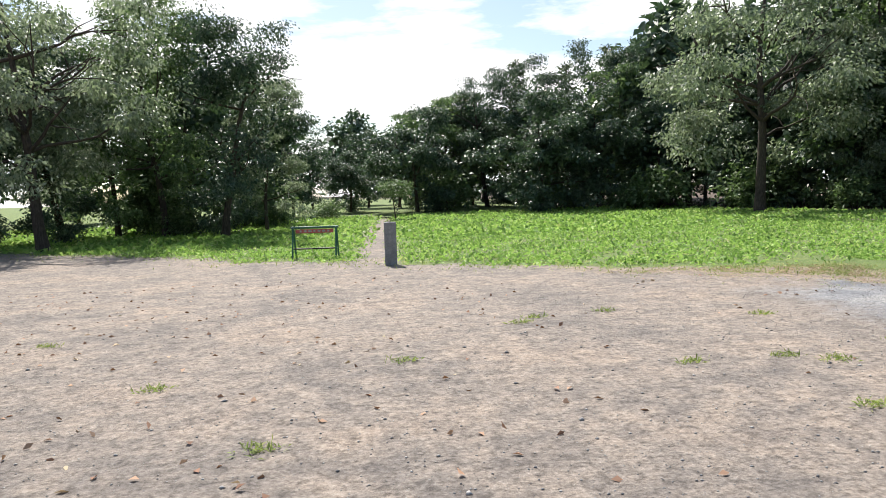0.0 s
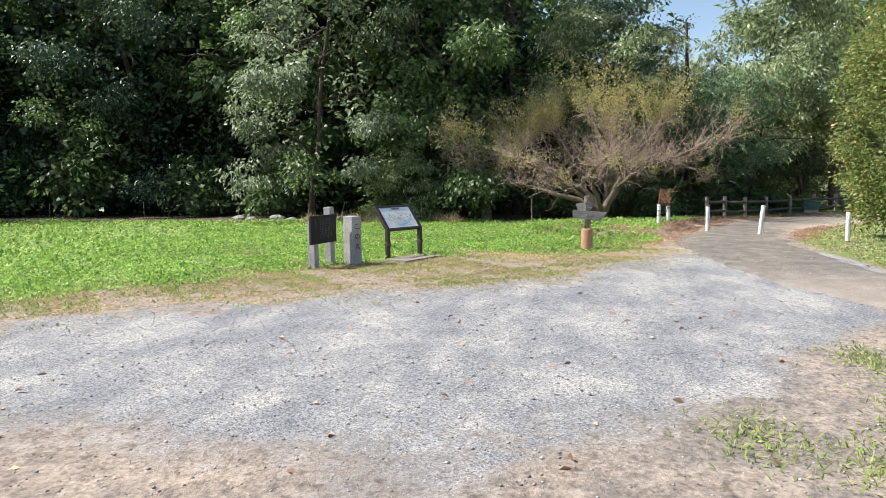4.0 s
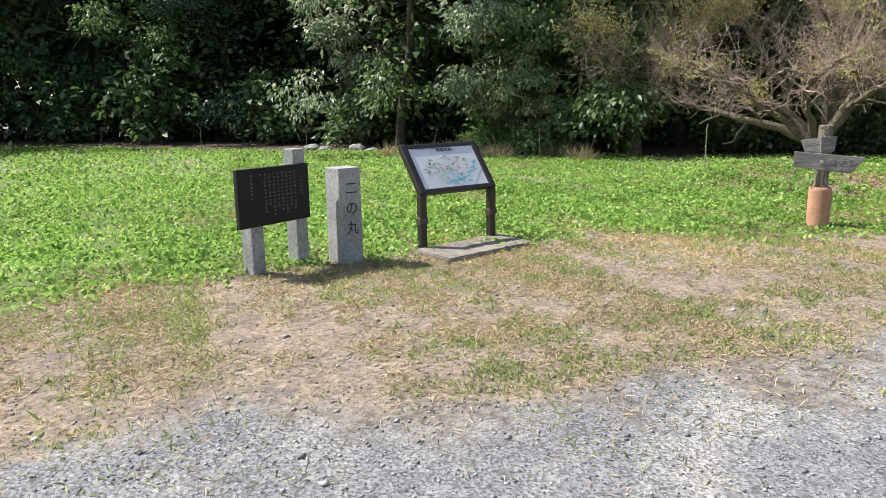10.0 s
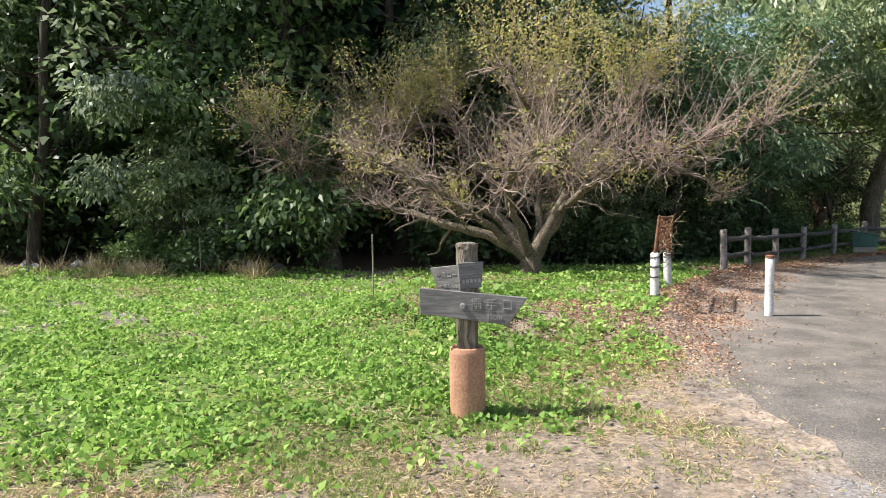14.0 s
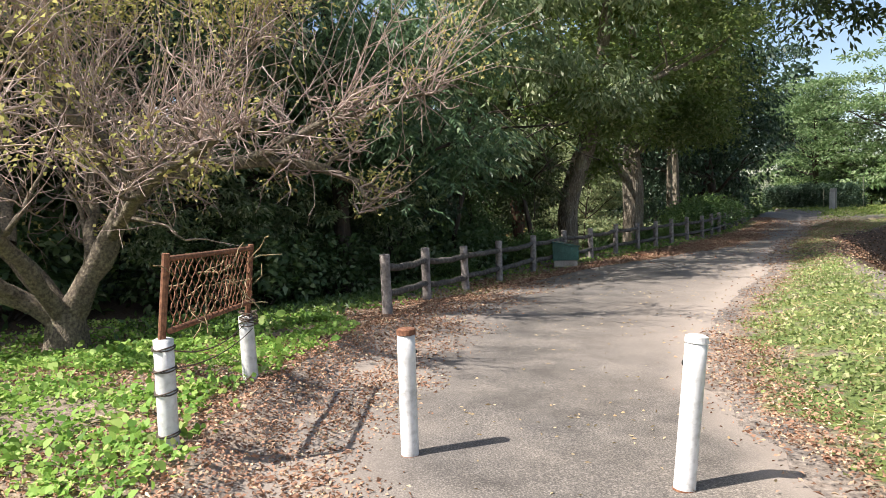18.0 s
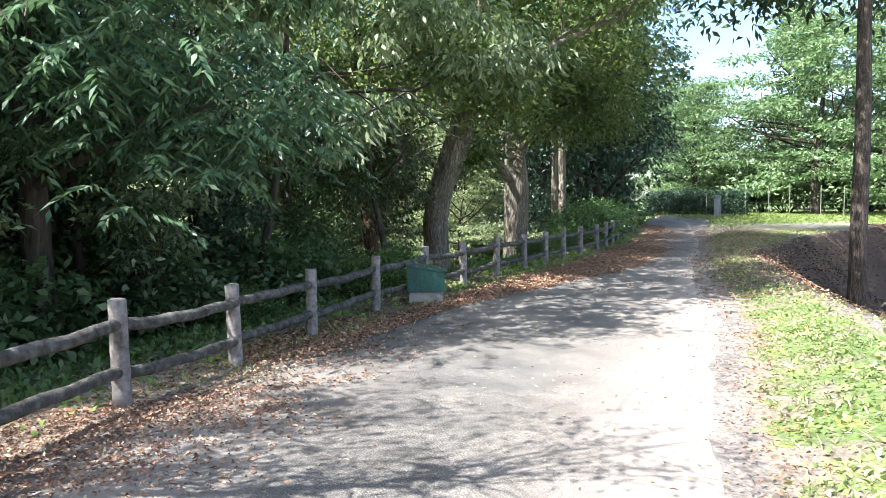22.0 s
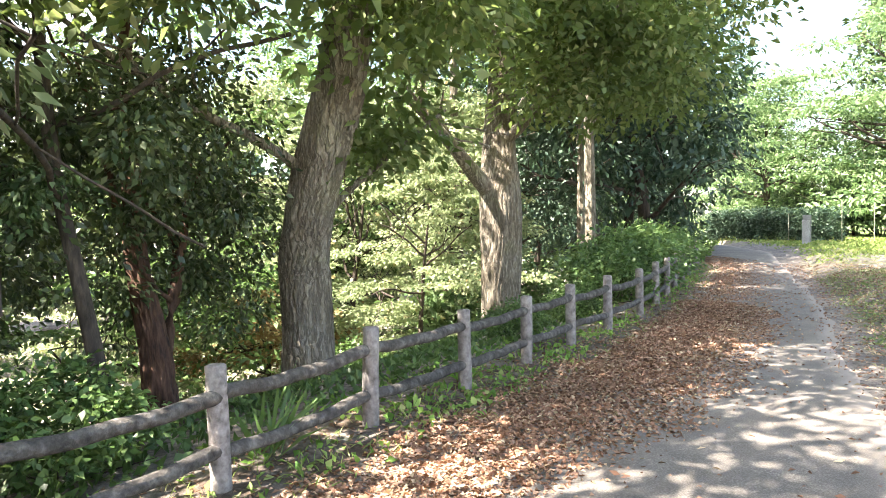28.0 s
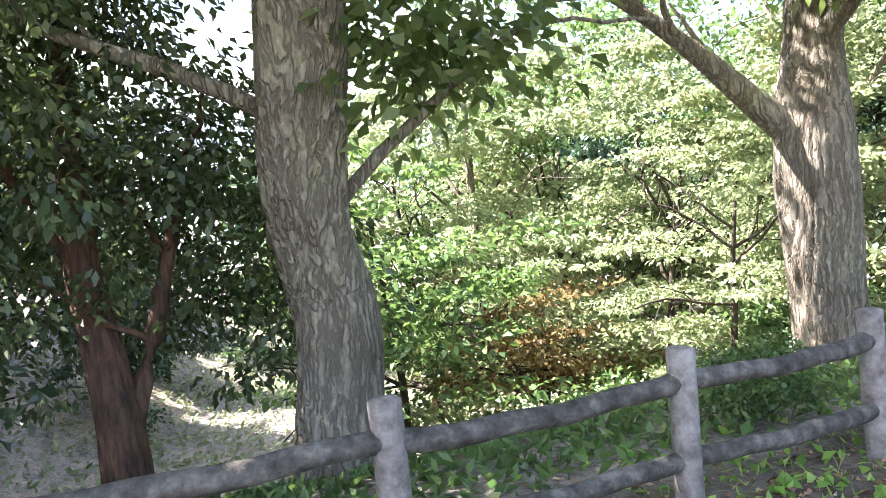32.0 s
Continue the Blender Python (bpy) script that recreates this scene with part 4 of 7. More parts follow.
again(back_b, 39.2, 1.8, 40, 0.9)
silver = put(tree("silvery_oak", "oak with silvery glossy leaves in sunlit boughs at the wood edge", 17, 12.5, 3.3, 1.0, (LEAF_SILVER, BARK_DARK), 290, 70, 0.36, (0.17, 0.075), 0.14, 9, foot=0.85, hollow=0.78, lump=0.35, inner=6, droop=1.2, lobe=0.22), 29.4, 15.2, 30)
again(silver, 31.2, 37.2, 200, 0.85)
green = put(tree("broadleaf_tree", "fresh green broadleaf tree rising behind the plum tree", 18, 12.5, 3.6, 1.4, (LEAF_LIGHT, BARK_DARK), 190, 64, 0.4, (0.22, 0.08), 0.2, 8, foot=0.7, hollow=0.7, lump=0.35, inner=6, droop=0.8, lobe=0.24), 32.3, 7.4, 0)

# left of the dirt way
for src, x, y, turn, size in ((oak_c, -3.0, 36.2, 10, 0.74), (oak_a, -5.6, 38.0, 100, 0.70), (silver, -1.2, 39.5, 200, 0.62), (oak_c, -16.5, 33.5, 60, 0.95), (oak_c, -9.6, 37.0, 190, 0.70), (oak_c, -13.2, 34.0, 300, 0.74), (oak_a, -8.0, 40.0, 20, 0.6), (back_b, -5.5, 45.0, 190, 0.8), (back_b, -1.5, 47.5, 280, 0.62), (back_b, -4.0, 52.0, 215, 0.7), (back_b, 0.5, 57.0, 130, 0.5), (back_b, -24.0, 42.0, 100, 1.0), (back_b, -22.0, 33.0, 200, 1.0), (back_a, -19.0, 50.0, 25, 0.6), (back_b, -13.0, 54.0, 60, 0.5),
                              (oak_c, 24.2, 56.0, 40, 0.98), (oak_c, 20.0, 58.5, 130, 0.90), (oak_c, 16.4, 60.5, 220, 0.80), (oak_c, 12.8, 62.5, 310, 0.68)):
    again(src, x, y, turn, size)

solitary = put(tree("shade_tree", "tall airy shade tree with light green leaves standing on the lawn", 21, 15.5, 6.6, 0.9, (LEAF_SILVER, BARK_DARK), 300, 60, 0.58, (0.24, 0.12), 0.27, 13, hollow=0.30, lump=0.4, inner=0, droop=1.0, group="lawn trees", lobe=0.2), 24.3, 37.0, 0)
round_tree = put(tree("round_tree", "round low green tree at the edge of the lawn", 22, 7.8, 3.6, 0.3, (LEAF_BLUE, BARK_DARK), 200, 60, 0.42, (0.24, 0.13), 0.16, 6, foot=0.85, inner=8, lump=0.5, hollow=0.45, group="lawn trees", lobe=0.26), 17.2, 50.0)
again(solitary, -8.8, 31.5, 140, 0.72)
again(solitary, -12.6, 36.0, 250, 0.7)
again(round_tree, 9.5, 56.0, 90, 0.95)
again(round_tree, 5.0, 60.0, 200, 0.6)
put(tree("small_topiary_tree", "small umbrella-shaped pine on a bare stem", 23, 2.3, 0.95, 1.35, (LEAF_OAK, BARK_DARK), 50, 40, 0.25, (0.14, 0.06), 0.06, 4, group="lawn trees"), 6.2, 46.0)
cedar = put(conifer("conifer", "dark pointed conifer rising behind the broadleaf trees", 31, 17, 3.0, 1.5, (LEAF_CEDAR, BARK_DARK)), 24.5, 63.0, 0, 0.7)
for x, y, turn, size in ((21.0, 66.0, 90, 0.74), (27.5, 61.0, 150, 0.77), (30.0, 57.0, 200, 0.8)):
    again(cedar, x, y, turn, size)


# ---- trees along the path ----
for src, x, y, turn, size in ((oak_c, 33.0, 3.4, 15, 0.66), (oak_b, 36.4, 1.4, 100, 0.5), (oak_b, 33.2, 0.3, 70, 0.36), (oak_c, 34.6, -1.4, 160, 0.36), (oak_b, 35.9, -2.9, 250, 0.36), (oak_b, 31.4, 2.0, 30, 0.32), (back_b, 52.0, 4.0, 50, 0.42), (back_b, 48.0, 2.8, 150, 0.38), (back_a, 56.0, 1.5, 250, 0.45), (back_a, 40.5, 8.5, 200, 0.5), (back_a, 46.0, 8.0, 300, 0.45), (back_b, 52.0, 9.0, 20, 0.5)):
    again(src, x, y, turn, size)


def furrowed_trunk(line, radii, seed, count, mat, sides=132, rings=230):
    """A trunk whose bark stands in long upright plates with furrows between."""
    k = np.linspace(0, len(line) - 1, rings)
    q = np.stack([np.interp(k, np.arange(len(line)), line[:, i]) for i in range(3)], -1)
    r = np.interp(k, np.arange(len(line)), radii)
    v, f = tube(q, r, sides)
    v = v.reshape(rings, sides, 3)
    th = np.linspace(0, 2 * np.pi, sides, endpoint=False)[None, :]
    h = np.r_[0, np.cumsum(np.linalg.norm(np.diff(q, axis=0), axis=1))][:, None]
    a = count * th + 1.9 * np.sin(h * 1.7 + seed + 2 * np.sin(2 * th)) + 1.3 * np.sin(h * 4.3 + 3 * th + seed) + 0.6 * np.sin(h * 9.1 - 5 * th)
    b = (count + 5) * th - 1.6 * np.sin(h * 2.3 - seed + 3 * th) + 1.2 * np.sin(h * 5.9 - 4 * th)
    plate = np.minimum(np.abs(np.sin(a)), 0.35 + 0.65 * np.abs(np.sin(b))) ** 0.55
    lump = 0.05 * np.sin(3 * th + h * 0.9 + seed) + 0.035 * np.sin(5 * th - h * 2.1)
    fine = 0.006 * np.sin(a * 3.7 + h * 23) * np.sin(b * 2.3 - h * 31)
    grow = 1 + lump + (plate - 0.75) * 0.030 / np.maximum(r[:, None], 0.12) + fine
    v = q[:, None] + (v - q[:, None]) * grow[..., None]
    return mesh_of("trunk", v.reshape(-1, 3), f, mat, True)


def big_trunk(name, label, seed, line, radii, crown_spots, per, spread, leaf, mats, limbs=(), count=8, droop=0.5, group="old trees behind the fence", flat=0.5, inner=0, high=None, spray=None):
    """An old tree: a thick ridged trunk along line, limbs, a high crown."""
    rng = np.random.default_rng(seed)
    e = thing(name, label, "tree", group)
    p = np.array(line, float)
    k = np.linspace(0, len(p) - 1, 80)
    q = np.stack([np.interp(k, np.arange(len(p)), p[:, i]) for i in range(3)], -1)
    for _ in range(5):
        q[1:-1] = 0.25 * q[:-2] + 0.5 * q[1:-1] + 0.25 * q[2:]
    sub("trunk", furrowed_trunk(q, np.interp(k, np.arange(len(p)), radii), seed, count, mats[1], *((132, 230) if radii[1] > 0.25 else (60, 110))), e)
    for a, b, r in limbs:
        lb = Stems()
        d = np.array(b, float) - np.array(a, float)
        n = np.linalg.norm(d)
        w = bend(rng, a, d, n, 8, 0.07)
        lb.add(w, np.linspace(r, r * 0.3, 9), 12, 0.05, seed, 5)
        for s in range(5):
            t = bend(rng, w[3 + s], d / n + rng.normal(size=3) * 0.55, n * 0.4, 5, 0.18)
            lb.add(t, np.linspace(r * 0.3, 0.012, 6), 6)
        sub("limb", lb.mesh("limb", mats[1]), e)
    if spray:
        at = np.repeat(crown_spots, per, 0)
        v = sprays(rng, at + rng.normal(size=at.shape) * spread * np.array([1, 1, 0.6]), *spray, leaf)
    else:
        v = foliage(rng, crown_spots, per, spread, *leaf, droop, flat)
    if inner:
        c = crown_spots.mean(0)
        v = np.concatenate([v, foliage(rng, c + (crown_spots - c) * 0.75, inner, spread * 1.3, leaf[0] * 1.4, leaf[1] * 1.6, 0.3, 0.8)])
    # extra leaves above the view, added only to cast shade
    if high is not None:
        v = np.concatenate([v, foliage(rng, high, 46, 0.6, leaf[0] * 1.7, leaf[1] * 1.7, 0.3, 0.5)])
    sub("crown", leaf_mesh("crown", v, mats[0]), e)
    return e


rng = np.random.default_rng(5)
spots = np.concatenate([lobed(rng, clumps(rng, 17, (-1.0, -1.4, 8.0), (3.8, 3.2, 3.0), -0.95, 0.3, 0.3), 130, 1.2),
                        clumps(rng, 20, (-3.4, -1.6, 10.0), (3.0, 2.0, 1.4), -0.9, 0.2), clumps(rng, 36, (-1.6, 1.3, 4.6), (1.9, 1.9, 0.8), -0.9, 0.2), clumps(rng, 16, (-1.7, -0.75, 3.7), (0.75, 0.7, 0.6), -0.9, 0.2),
                        clumps(rng, 34, (0.4, -1.9, 4.5), (1.5, 1.3, 0.8), -0.9, 0.2), clumps(rng, 18, (-2.7, 1.6, 3.5), (1.0, 1.0, 0.5), -0.9, 0.2), clumps(rng, 14, (-0.1, -0.9, 2.7), (0.5, 0.5, 0.5), -0.9, 0.2)])
# the high canopy is unseen, added to shade the hollow and path
put(big_trunk("old_tree", "old leaning tree with thick deeply furrowed grey bark", 41, [(-0.12, 0.02, -0.9), (-0.07, -0.02, 0.0), (0.03, -0.06, 0.6), (0.10, -0.06, 1.0), (0.05, -0.03, 1.3), (-0.15, -0.01, 1.65), (-0.28, -0.05, 2.0), (-0.43, -0.13, 2.4), (-0.54, -0.22, 2.8), (-0.70, -0.31, 3.2), (-0.82, -0.38, 3.7), (-1.05, -0.5, 4.6), (-1.4, -0.6, 6.5), (-1.8, -0.5, 9.5)],
              [0.38, 0.285, 0.275, 0.28, 0.275, 0.255, 0.255, 0.265, 0.265, 0.25, 0.235, 0.20, 0.15, 0.06], spots, 62, 0.42, (0.135, 0.075), (LEAF_KEYAKI, BARK),
              [((-0.1, -0.1, 1.7), (0.35, -1.7, 3.3), 0.05), ((-0.4, 0.0, 2.3), (-1.3, 2.3, 3.7), 0.06), ((-0.9, -0.4, 4.0), (-3.2, -2.6, 5.6), 0.11), ((-1.2, -0.4, 5.0), (0.5, 1.8, 7.6), 0.07)], 11, inner=16, high=lobed(rng, clumps(rng, 20, (-2.4, -2.2, 11.5), (5.2, 4.2, 1.8), -0.9, 0.2, 0.3), 180, 1.5)), 37.64, -6.65)
# the last clumps are added to block the sun from this trunk
spots = np.concatenate([lobed(rng, clumps(rng, 20, (-0.4, 0.3, 8.4), (4.8, 4.8, 3.4), -0.95, 0.3, 0.3), 170, 1.4), clumps(rng, 46, (-1.9, -1.2, 5.0), (2.3, 2.3, 1.0), -0.9, 0.2), clumps(rng, 60, (-1.9, -0.9, 3.9), (1.8, 1.5, 0.9), -0.9, 0.2), clumps(rng, 44, (0.1, 4.4, 7.9), (2.4, 1.8, 0.9), -0.9, 0.2)])
# its high canopy is likewise out of sight, added as a shade caster
put(big_trunk("old_tree", "old tree with broad furrowed grey trunk behind the log fence", 42, [(0.05, 0, -0.8), (0.05, 0, 0.1), (0.03, 0.02, 0.7), (-0.06, 0.06, 1.3), (-0.12, 0.10, 1.9), (-0.05, 0.06, 2.4), (0.12, -0.04, 3.0), (0.3, -0.2, 4.0), (0.4, -0.3, 5.4), (0.5, -0.4, 9.0)],
              [0.42, 0.335, 0.325, 0.33, 0.345, 0.33, 0.27, 0.23, 0.18, 0.08], spots, 62, 0.42, (0.135, 0.075), (LEAF_KEYAKI, BARK),
              [((-0.1, 0.12, 2.1), (-0.7, 2.0, 3.5), 0.15), ((0.05, 0, 3.0), (-2.2, -1.6, 5.2), 0.10), ((0.2, -0.1, 4.2), (1.8, -2.2, 7.3), 0.09)], 12, inner=22, high=lobed(rng, clumps(rng, 24, (-1.6, -1.8, 12.4), (6.0, 6.4, 2.0), -0.9, 0.15, 0.3), 240, 1.6)), 40.5, -10.55)
spots = clumps(rng, 85, (0, 0, 8.5), (3.6, 3.6, 3.8), -0.95, 0.3, 0.3)
third = put(big_trunk("slender_tree", "slender tree with grey-brown trunk behind the log fence", 43, [(0, 0, -0.8), (0, 0, 0.3), (0.03, 0.02, 2.5), (0.05, 0.1, 5.0), (0.1, 0.1, 9.0)], [0.17, 0.12, 0.105, 0.09, 0.05], spots, 56, 0.45, (0.16, 0.085), (LEAF_SHADE, BARK),
                      [((0.03, 0.0, 3.4), (-1.6, -0.8, 5.6), 0.06), ((0.05, 0.1, 4.6), (1.2, 1.4, 6.6), 0.06)]), 47.1, -12.7, 0, 1.2)
for x, y, turn, size in ((44.8, -15.2, 60, 1.15), (46.8, -16.2, 130, 1.1), (51.5, -19.4, 200, 1.2), (49.0, -6.0, 20, 1.0), (56.0, -11.0, 250, 1.1)):
    again(third, x, y, turn, size)
spots = np.concatenate([clumps(rng, 210, (-0.2, 0.7, 2.75), (2.0, 2.0, 1.25), -0.95, 0.25, 0.3), clumps(rng, 14, (0.3, 0.9, 1.3), (1.2, 1.0, 0.6), -0.9, 0.2), clumps(rng, 44, (0.9, -0.6, 1.9), (0.9, 0.9, 1.3), -0.9, 0.2)])
put(big_trunk("camellia_tree", "dark evergreen tree with reddish forked trunk", 44, [(0, 0, -1.0), (0, 0, 0.0), (-0.02, 0.05, 0.8), (-0.05, 0.22, 1.8), (-0.05, 0.25, 4.4)], [0.24, 0.18, 0.15, 0.11, 0.04], spots, 84, 0.25, (0.088, 0.044), (LEAF_CAMELLIA, BARK_RED),
              [((0, 0.05, 0.5), (0.25, -0.5, 2.6), 0.09), ((-0.05, 0.2, 1.8), (-1.0, 0.7, 3.4), 0.05)], 6, 0.8), 37.55, -5.2)

# an overhanging tree with long narrow leaves
spots = np.concatenate([clumps(rng, 150, (0.2, 1.0, 4.4), (3.1, 2.7, 2.4), -0.95, 0.35, 0.3), clumps(rng, 56, (-1.0, -1.2, 2.7), (1.7, 1.6, 0.8), -0.9, 0.25), clumps(rng, 50, (-0.9, -1.5, 4.6), (2.4, 1.8, 0.9), -0.9, 0.2)])
put(big_trunk("chestnut_tree", "chestnut tree with long drooping leaves over the log fence", 46, [(0, 0, -0.8), (0, 0, 0.3), (0.06, 0.02, 2.0), (0.05, 0.1, 4.0), (0.1, 0.2, 7.5)], [0.20, 0.15, 0.13, 0.10, 0.04], spots, 8, 0.34, (0.13, 0.034), (LEAF_FERN, BARK_DARK),
              [((0.0, 0.0, 1.8), (-1.4, -1.6, 2.9), 0.06), ((0.05, 0.1, 2.4), (1.2, -1.0, 3.6), 0.06), ((0.05, 0.1, 3.4), (-1.4, 1.2, 5.0), 0.06)], 6, 1.0, "trees over the fence", 0.4, 6, spray=(14, 0.46)), 31.6, 0.7)
light = tree("light_tree", "broadleaf tree with pale glossy sunlit leaves above the path", 47, 11, 3.6, 2.2, (LEAF_PALE, BARK_DARK), 230, 66, 0.34, (0.20, 0.066), 0.07, 8, hollow=0.55, droop=1.2, inner=5, group="trees over the fence", lobe=0.26)
put(light, 33.7, -1.9, 40, 0.94)
again(light, 38.4, -1.4, 160, 0.6)
again(light, 35.7, -4.8, 220, 0.92)
again(light, 31.2, 3.4, 300, 0.78)
dark_end = tree("drooping_tree", "dark drooping evergreen tree at the bend of the path", 48, 12, 3.3, 1.6, (LEAF_BLUE, BARK_DARK), 220, 44, 0.48, (0.20, 0.09), 0.2, 7, hollow=0.35, droop=0.9, inner=12, group="trees over the fence")
put(dark_end, 48.0, -17.6, 0)
again(dark_end, 50.6, -21.7, 40, 1.28)
again(dark_end, 53.8, -22.4, 200, 1.25)
again(dark_end, 55.0, -17.0, 90, 1.15)
for src, x, y, turn, size in ((back_b, 68.0, -36.0, 20, 0.6), (back_b, 64.5, -33.5, 70, 0.5), (back_b, 71.0, -31.0, 120, 0.75), (back_a, 66.0, -24.0, 170, 0.8), (back_a, 78.0, -24.0, 210, 1.1)):
    again(src, x, y, turn, size)
again(dark_end, 60.0, -22.0, 190, 0.9)

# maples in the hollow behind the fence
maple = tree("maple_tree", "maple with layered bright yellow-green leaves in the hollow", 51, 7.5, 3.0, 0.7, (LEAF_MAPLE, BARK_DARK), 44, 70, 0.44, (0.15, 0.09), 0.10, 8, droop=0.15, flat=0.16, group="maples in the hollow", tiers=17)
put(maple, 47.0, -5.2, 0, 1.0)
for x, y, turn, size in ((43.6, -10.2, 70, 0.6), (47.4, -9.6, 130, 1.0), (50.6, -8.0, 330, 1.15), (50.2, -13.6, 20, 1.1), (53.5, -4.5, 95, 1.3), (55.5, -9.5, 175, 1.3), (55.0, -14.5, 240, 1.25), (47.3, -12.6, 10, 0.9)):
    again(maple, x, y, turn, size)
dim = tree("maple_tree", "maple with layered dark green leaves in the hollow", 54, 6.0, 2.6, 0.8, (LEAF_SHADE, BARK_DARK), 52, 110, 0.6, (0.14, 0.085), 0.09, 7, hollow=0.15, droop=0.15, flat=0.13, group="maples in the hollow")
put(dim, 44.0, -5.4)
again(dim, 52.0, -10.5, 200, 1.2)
russet = tree("maple_tree", "small maple with layered russet leaves in the hollow", 55, 3.6, 2.3, 0.5, (LEAF_RUST, BARK_DARK), 36, 100, 0.5, (0.13, 0.08), 0.07, 6, hollow=0.15, droop=0.15, flat=0.12, group="maples in the hollow")
put(russet, 45.6, -7.2)
for src, x, y, turn, size in ((back_a, 60.5, -6.0, 40, 0.62), (back_b, 62.0, -12.5, 140, 0.7), (back_a, 59.0, 1.0, 220, 0.6), (back_a, 64.0, -17.5, 300, 0.75)):
    again(src, x, y, turn, size)

# beyond the bend
layered = tree("layered_tree", "broad bright green tree with layered branches beyond the lawn", 52, 12.5, 7.0, 1.3, (LEAF_LAYER, BARK_DARK), 260, 58, 0.75, (0.29, 0.12), 0.3, 12, droop=0.25, flat=0.16, group="trees beyond the lawn", tiers=46)
put(layered, 53.5, -40.5, 0)
again(layered, 46.5, -47.0, 120, 1.0)
again(layered, 60.5, -37.5, 230, 0.72)
again(layered, 39.0, -52.0, 300, 1.05)
# small dark copies as hedge, also standing in for shade under the layered trees
for k in range(15):
    u = k / 14
    again(back_b, 64.5 - 24.0 * u + 1.2 * math.sin(k * 2.1), -36.8 - 15.0 * u - 1.6 * u * u + 0.8 * math.cos(k * 1.7), 53 * k, 0.21 + 0.04 * (k % 3))
for x, y, turn, size in ((66.0, -55.0, 10, 1.25), (60.5, -58.5, 80, 1.3), (55.0, -60.0, 160, 1.25), (48.0, -62.0, 220, 1.3), (41.0, -62.0, 300, 1.2)):
    again(cedar, x, y, turn, size)
for src, x, y, turn, size in ((back_b, 70.0, -44.0, 45, 1.0), (back_a, 76.0, -38.0, 135, 0.85), (back_a, 80.0, -30.0, 225, 0.8), (back_a, 33.0, -58.0, 15, 1.1), (back_b, 26.0, -54.0, 110, 1.1)):
    again(src, x, y, turn, size)

# the straight bare trunk in the hollow beside the path
rng = np.random.default_rng(61)
e = thing("cedar_tree", "tall straight cedar trunk, bare to well above head height", "tree")
st = Stems()
zz = np.linspace(-0.5, 17, 40)
st.add(np.stack([0.02 * np.sin(zz), 0 * zz, zz], -1), np.interp(zz, [-0.5, 0.1, 1.0, 17], [0.34, 0.25, 0.205, 0.09]), 40, 0.05, 2, 11)
sub("trunk", st.mesh("trunk", BARK_CEDAR), e)
# unseen crown, widened and pushed to one side to shade the hollow
spots = np.array([(1.2 + math.cos(a) * r * (1.35 - z / 22), math.sin(a) * r * (1.35 - z / 22), z) for a, r, z in zip(rng.uniform(0, 6.28, 220), rng.uniform(0.2, 5.0, 220), rng.uniform(8.5, 18.0, 220))])
sub("crown", leaf_mesh("crown", foliage(rng, spots, 44, 0.55, 0.34, 0.13, 0.6, 0.5), LEAF_CEDAR), e)
put(e, 35.08, -17.5)
e = thing("tree_stump", "torn grey-brown stump with splayed roots on the bank", "stump")
st = Stems()
st.add([(0, 0, -0.2), (0, 0, 0.15), (0.02, 0, 0.45)], [0.42, 0.27, 0.20], 18, 0.25, 3, 5)
sub("trunk", st.mesh("trunk", BARK), e)
for i in range(8):
    st = Stems()
    q = bend(rng, (0, 0, 0.22), (math.cos(i * 0.8), math.sin(i * 0.8), -0.15), 0.95, 6, 0.15, -0.08)
    st.add(q, np.linspace(0.10, 0.02, 7), 8)
    sub("root", st.mesh("root", BARK), e)
put(e, 36.0, -20.9)


# ---- plum trees ----
def along(pts, n):
    """A smooth line of n points through the given ones."""
    p = np.array(pts, float)
    d = np.r_[0, np.cumsum(np.linalg.norm(np.diff(p, axis=0), axis=1))]
    q = np.stack([np.interp(np.linspace(0, d[-1], n), d, p[:, i]) for i in range(3)], -1)
    for _ in range(3):
        q[1:-1] = 0.25 * q[:-2] + 0.5 * q[1:-1] + 0.25 * q[2:]
    return q


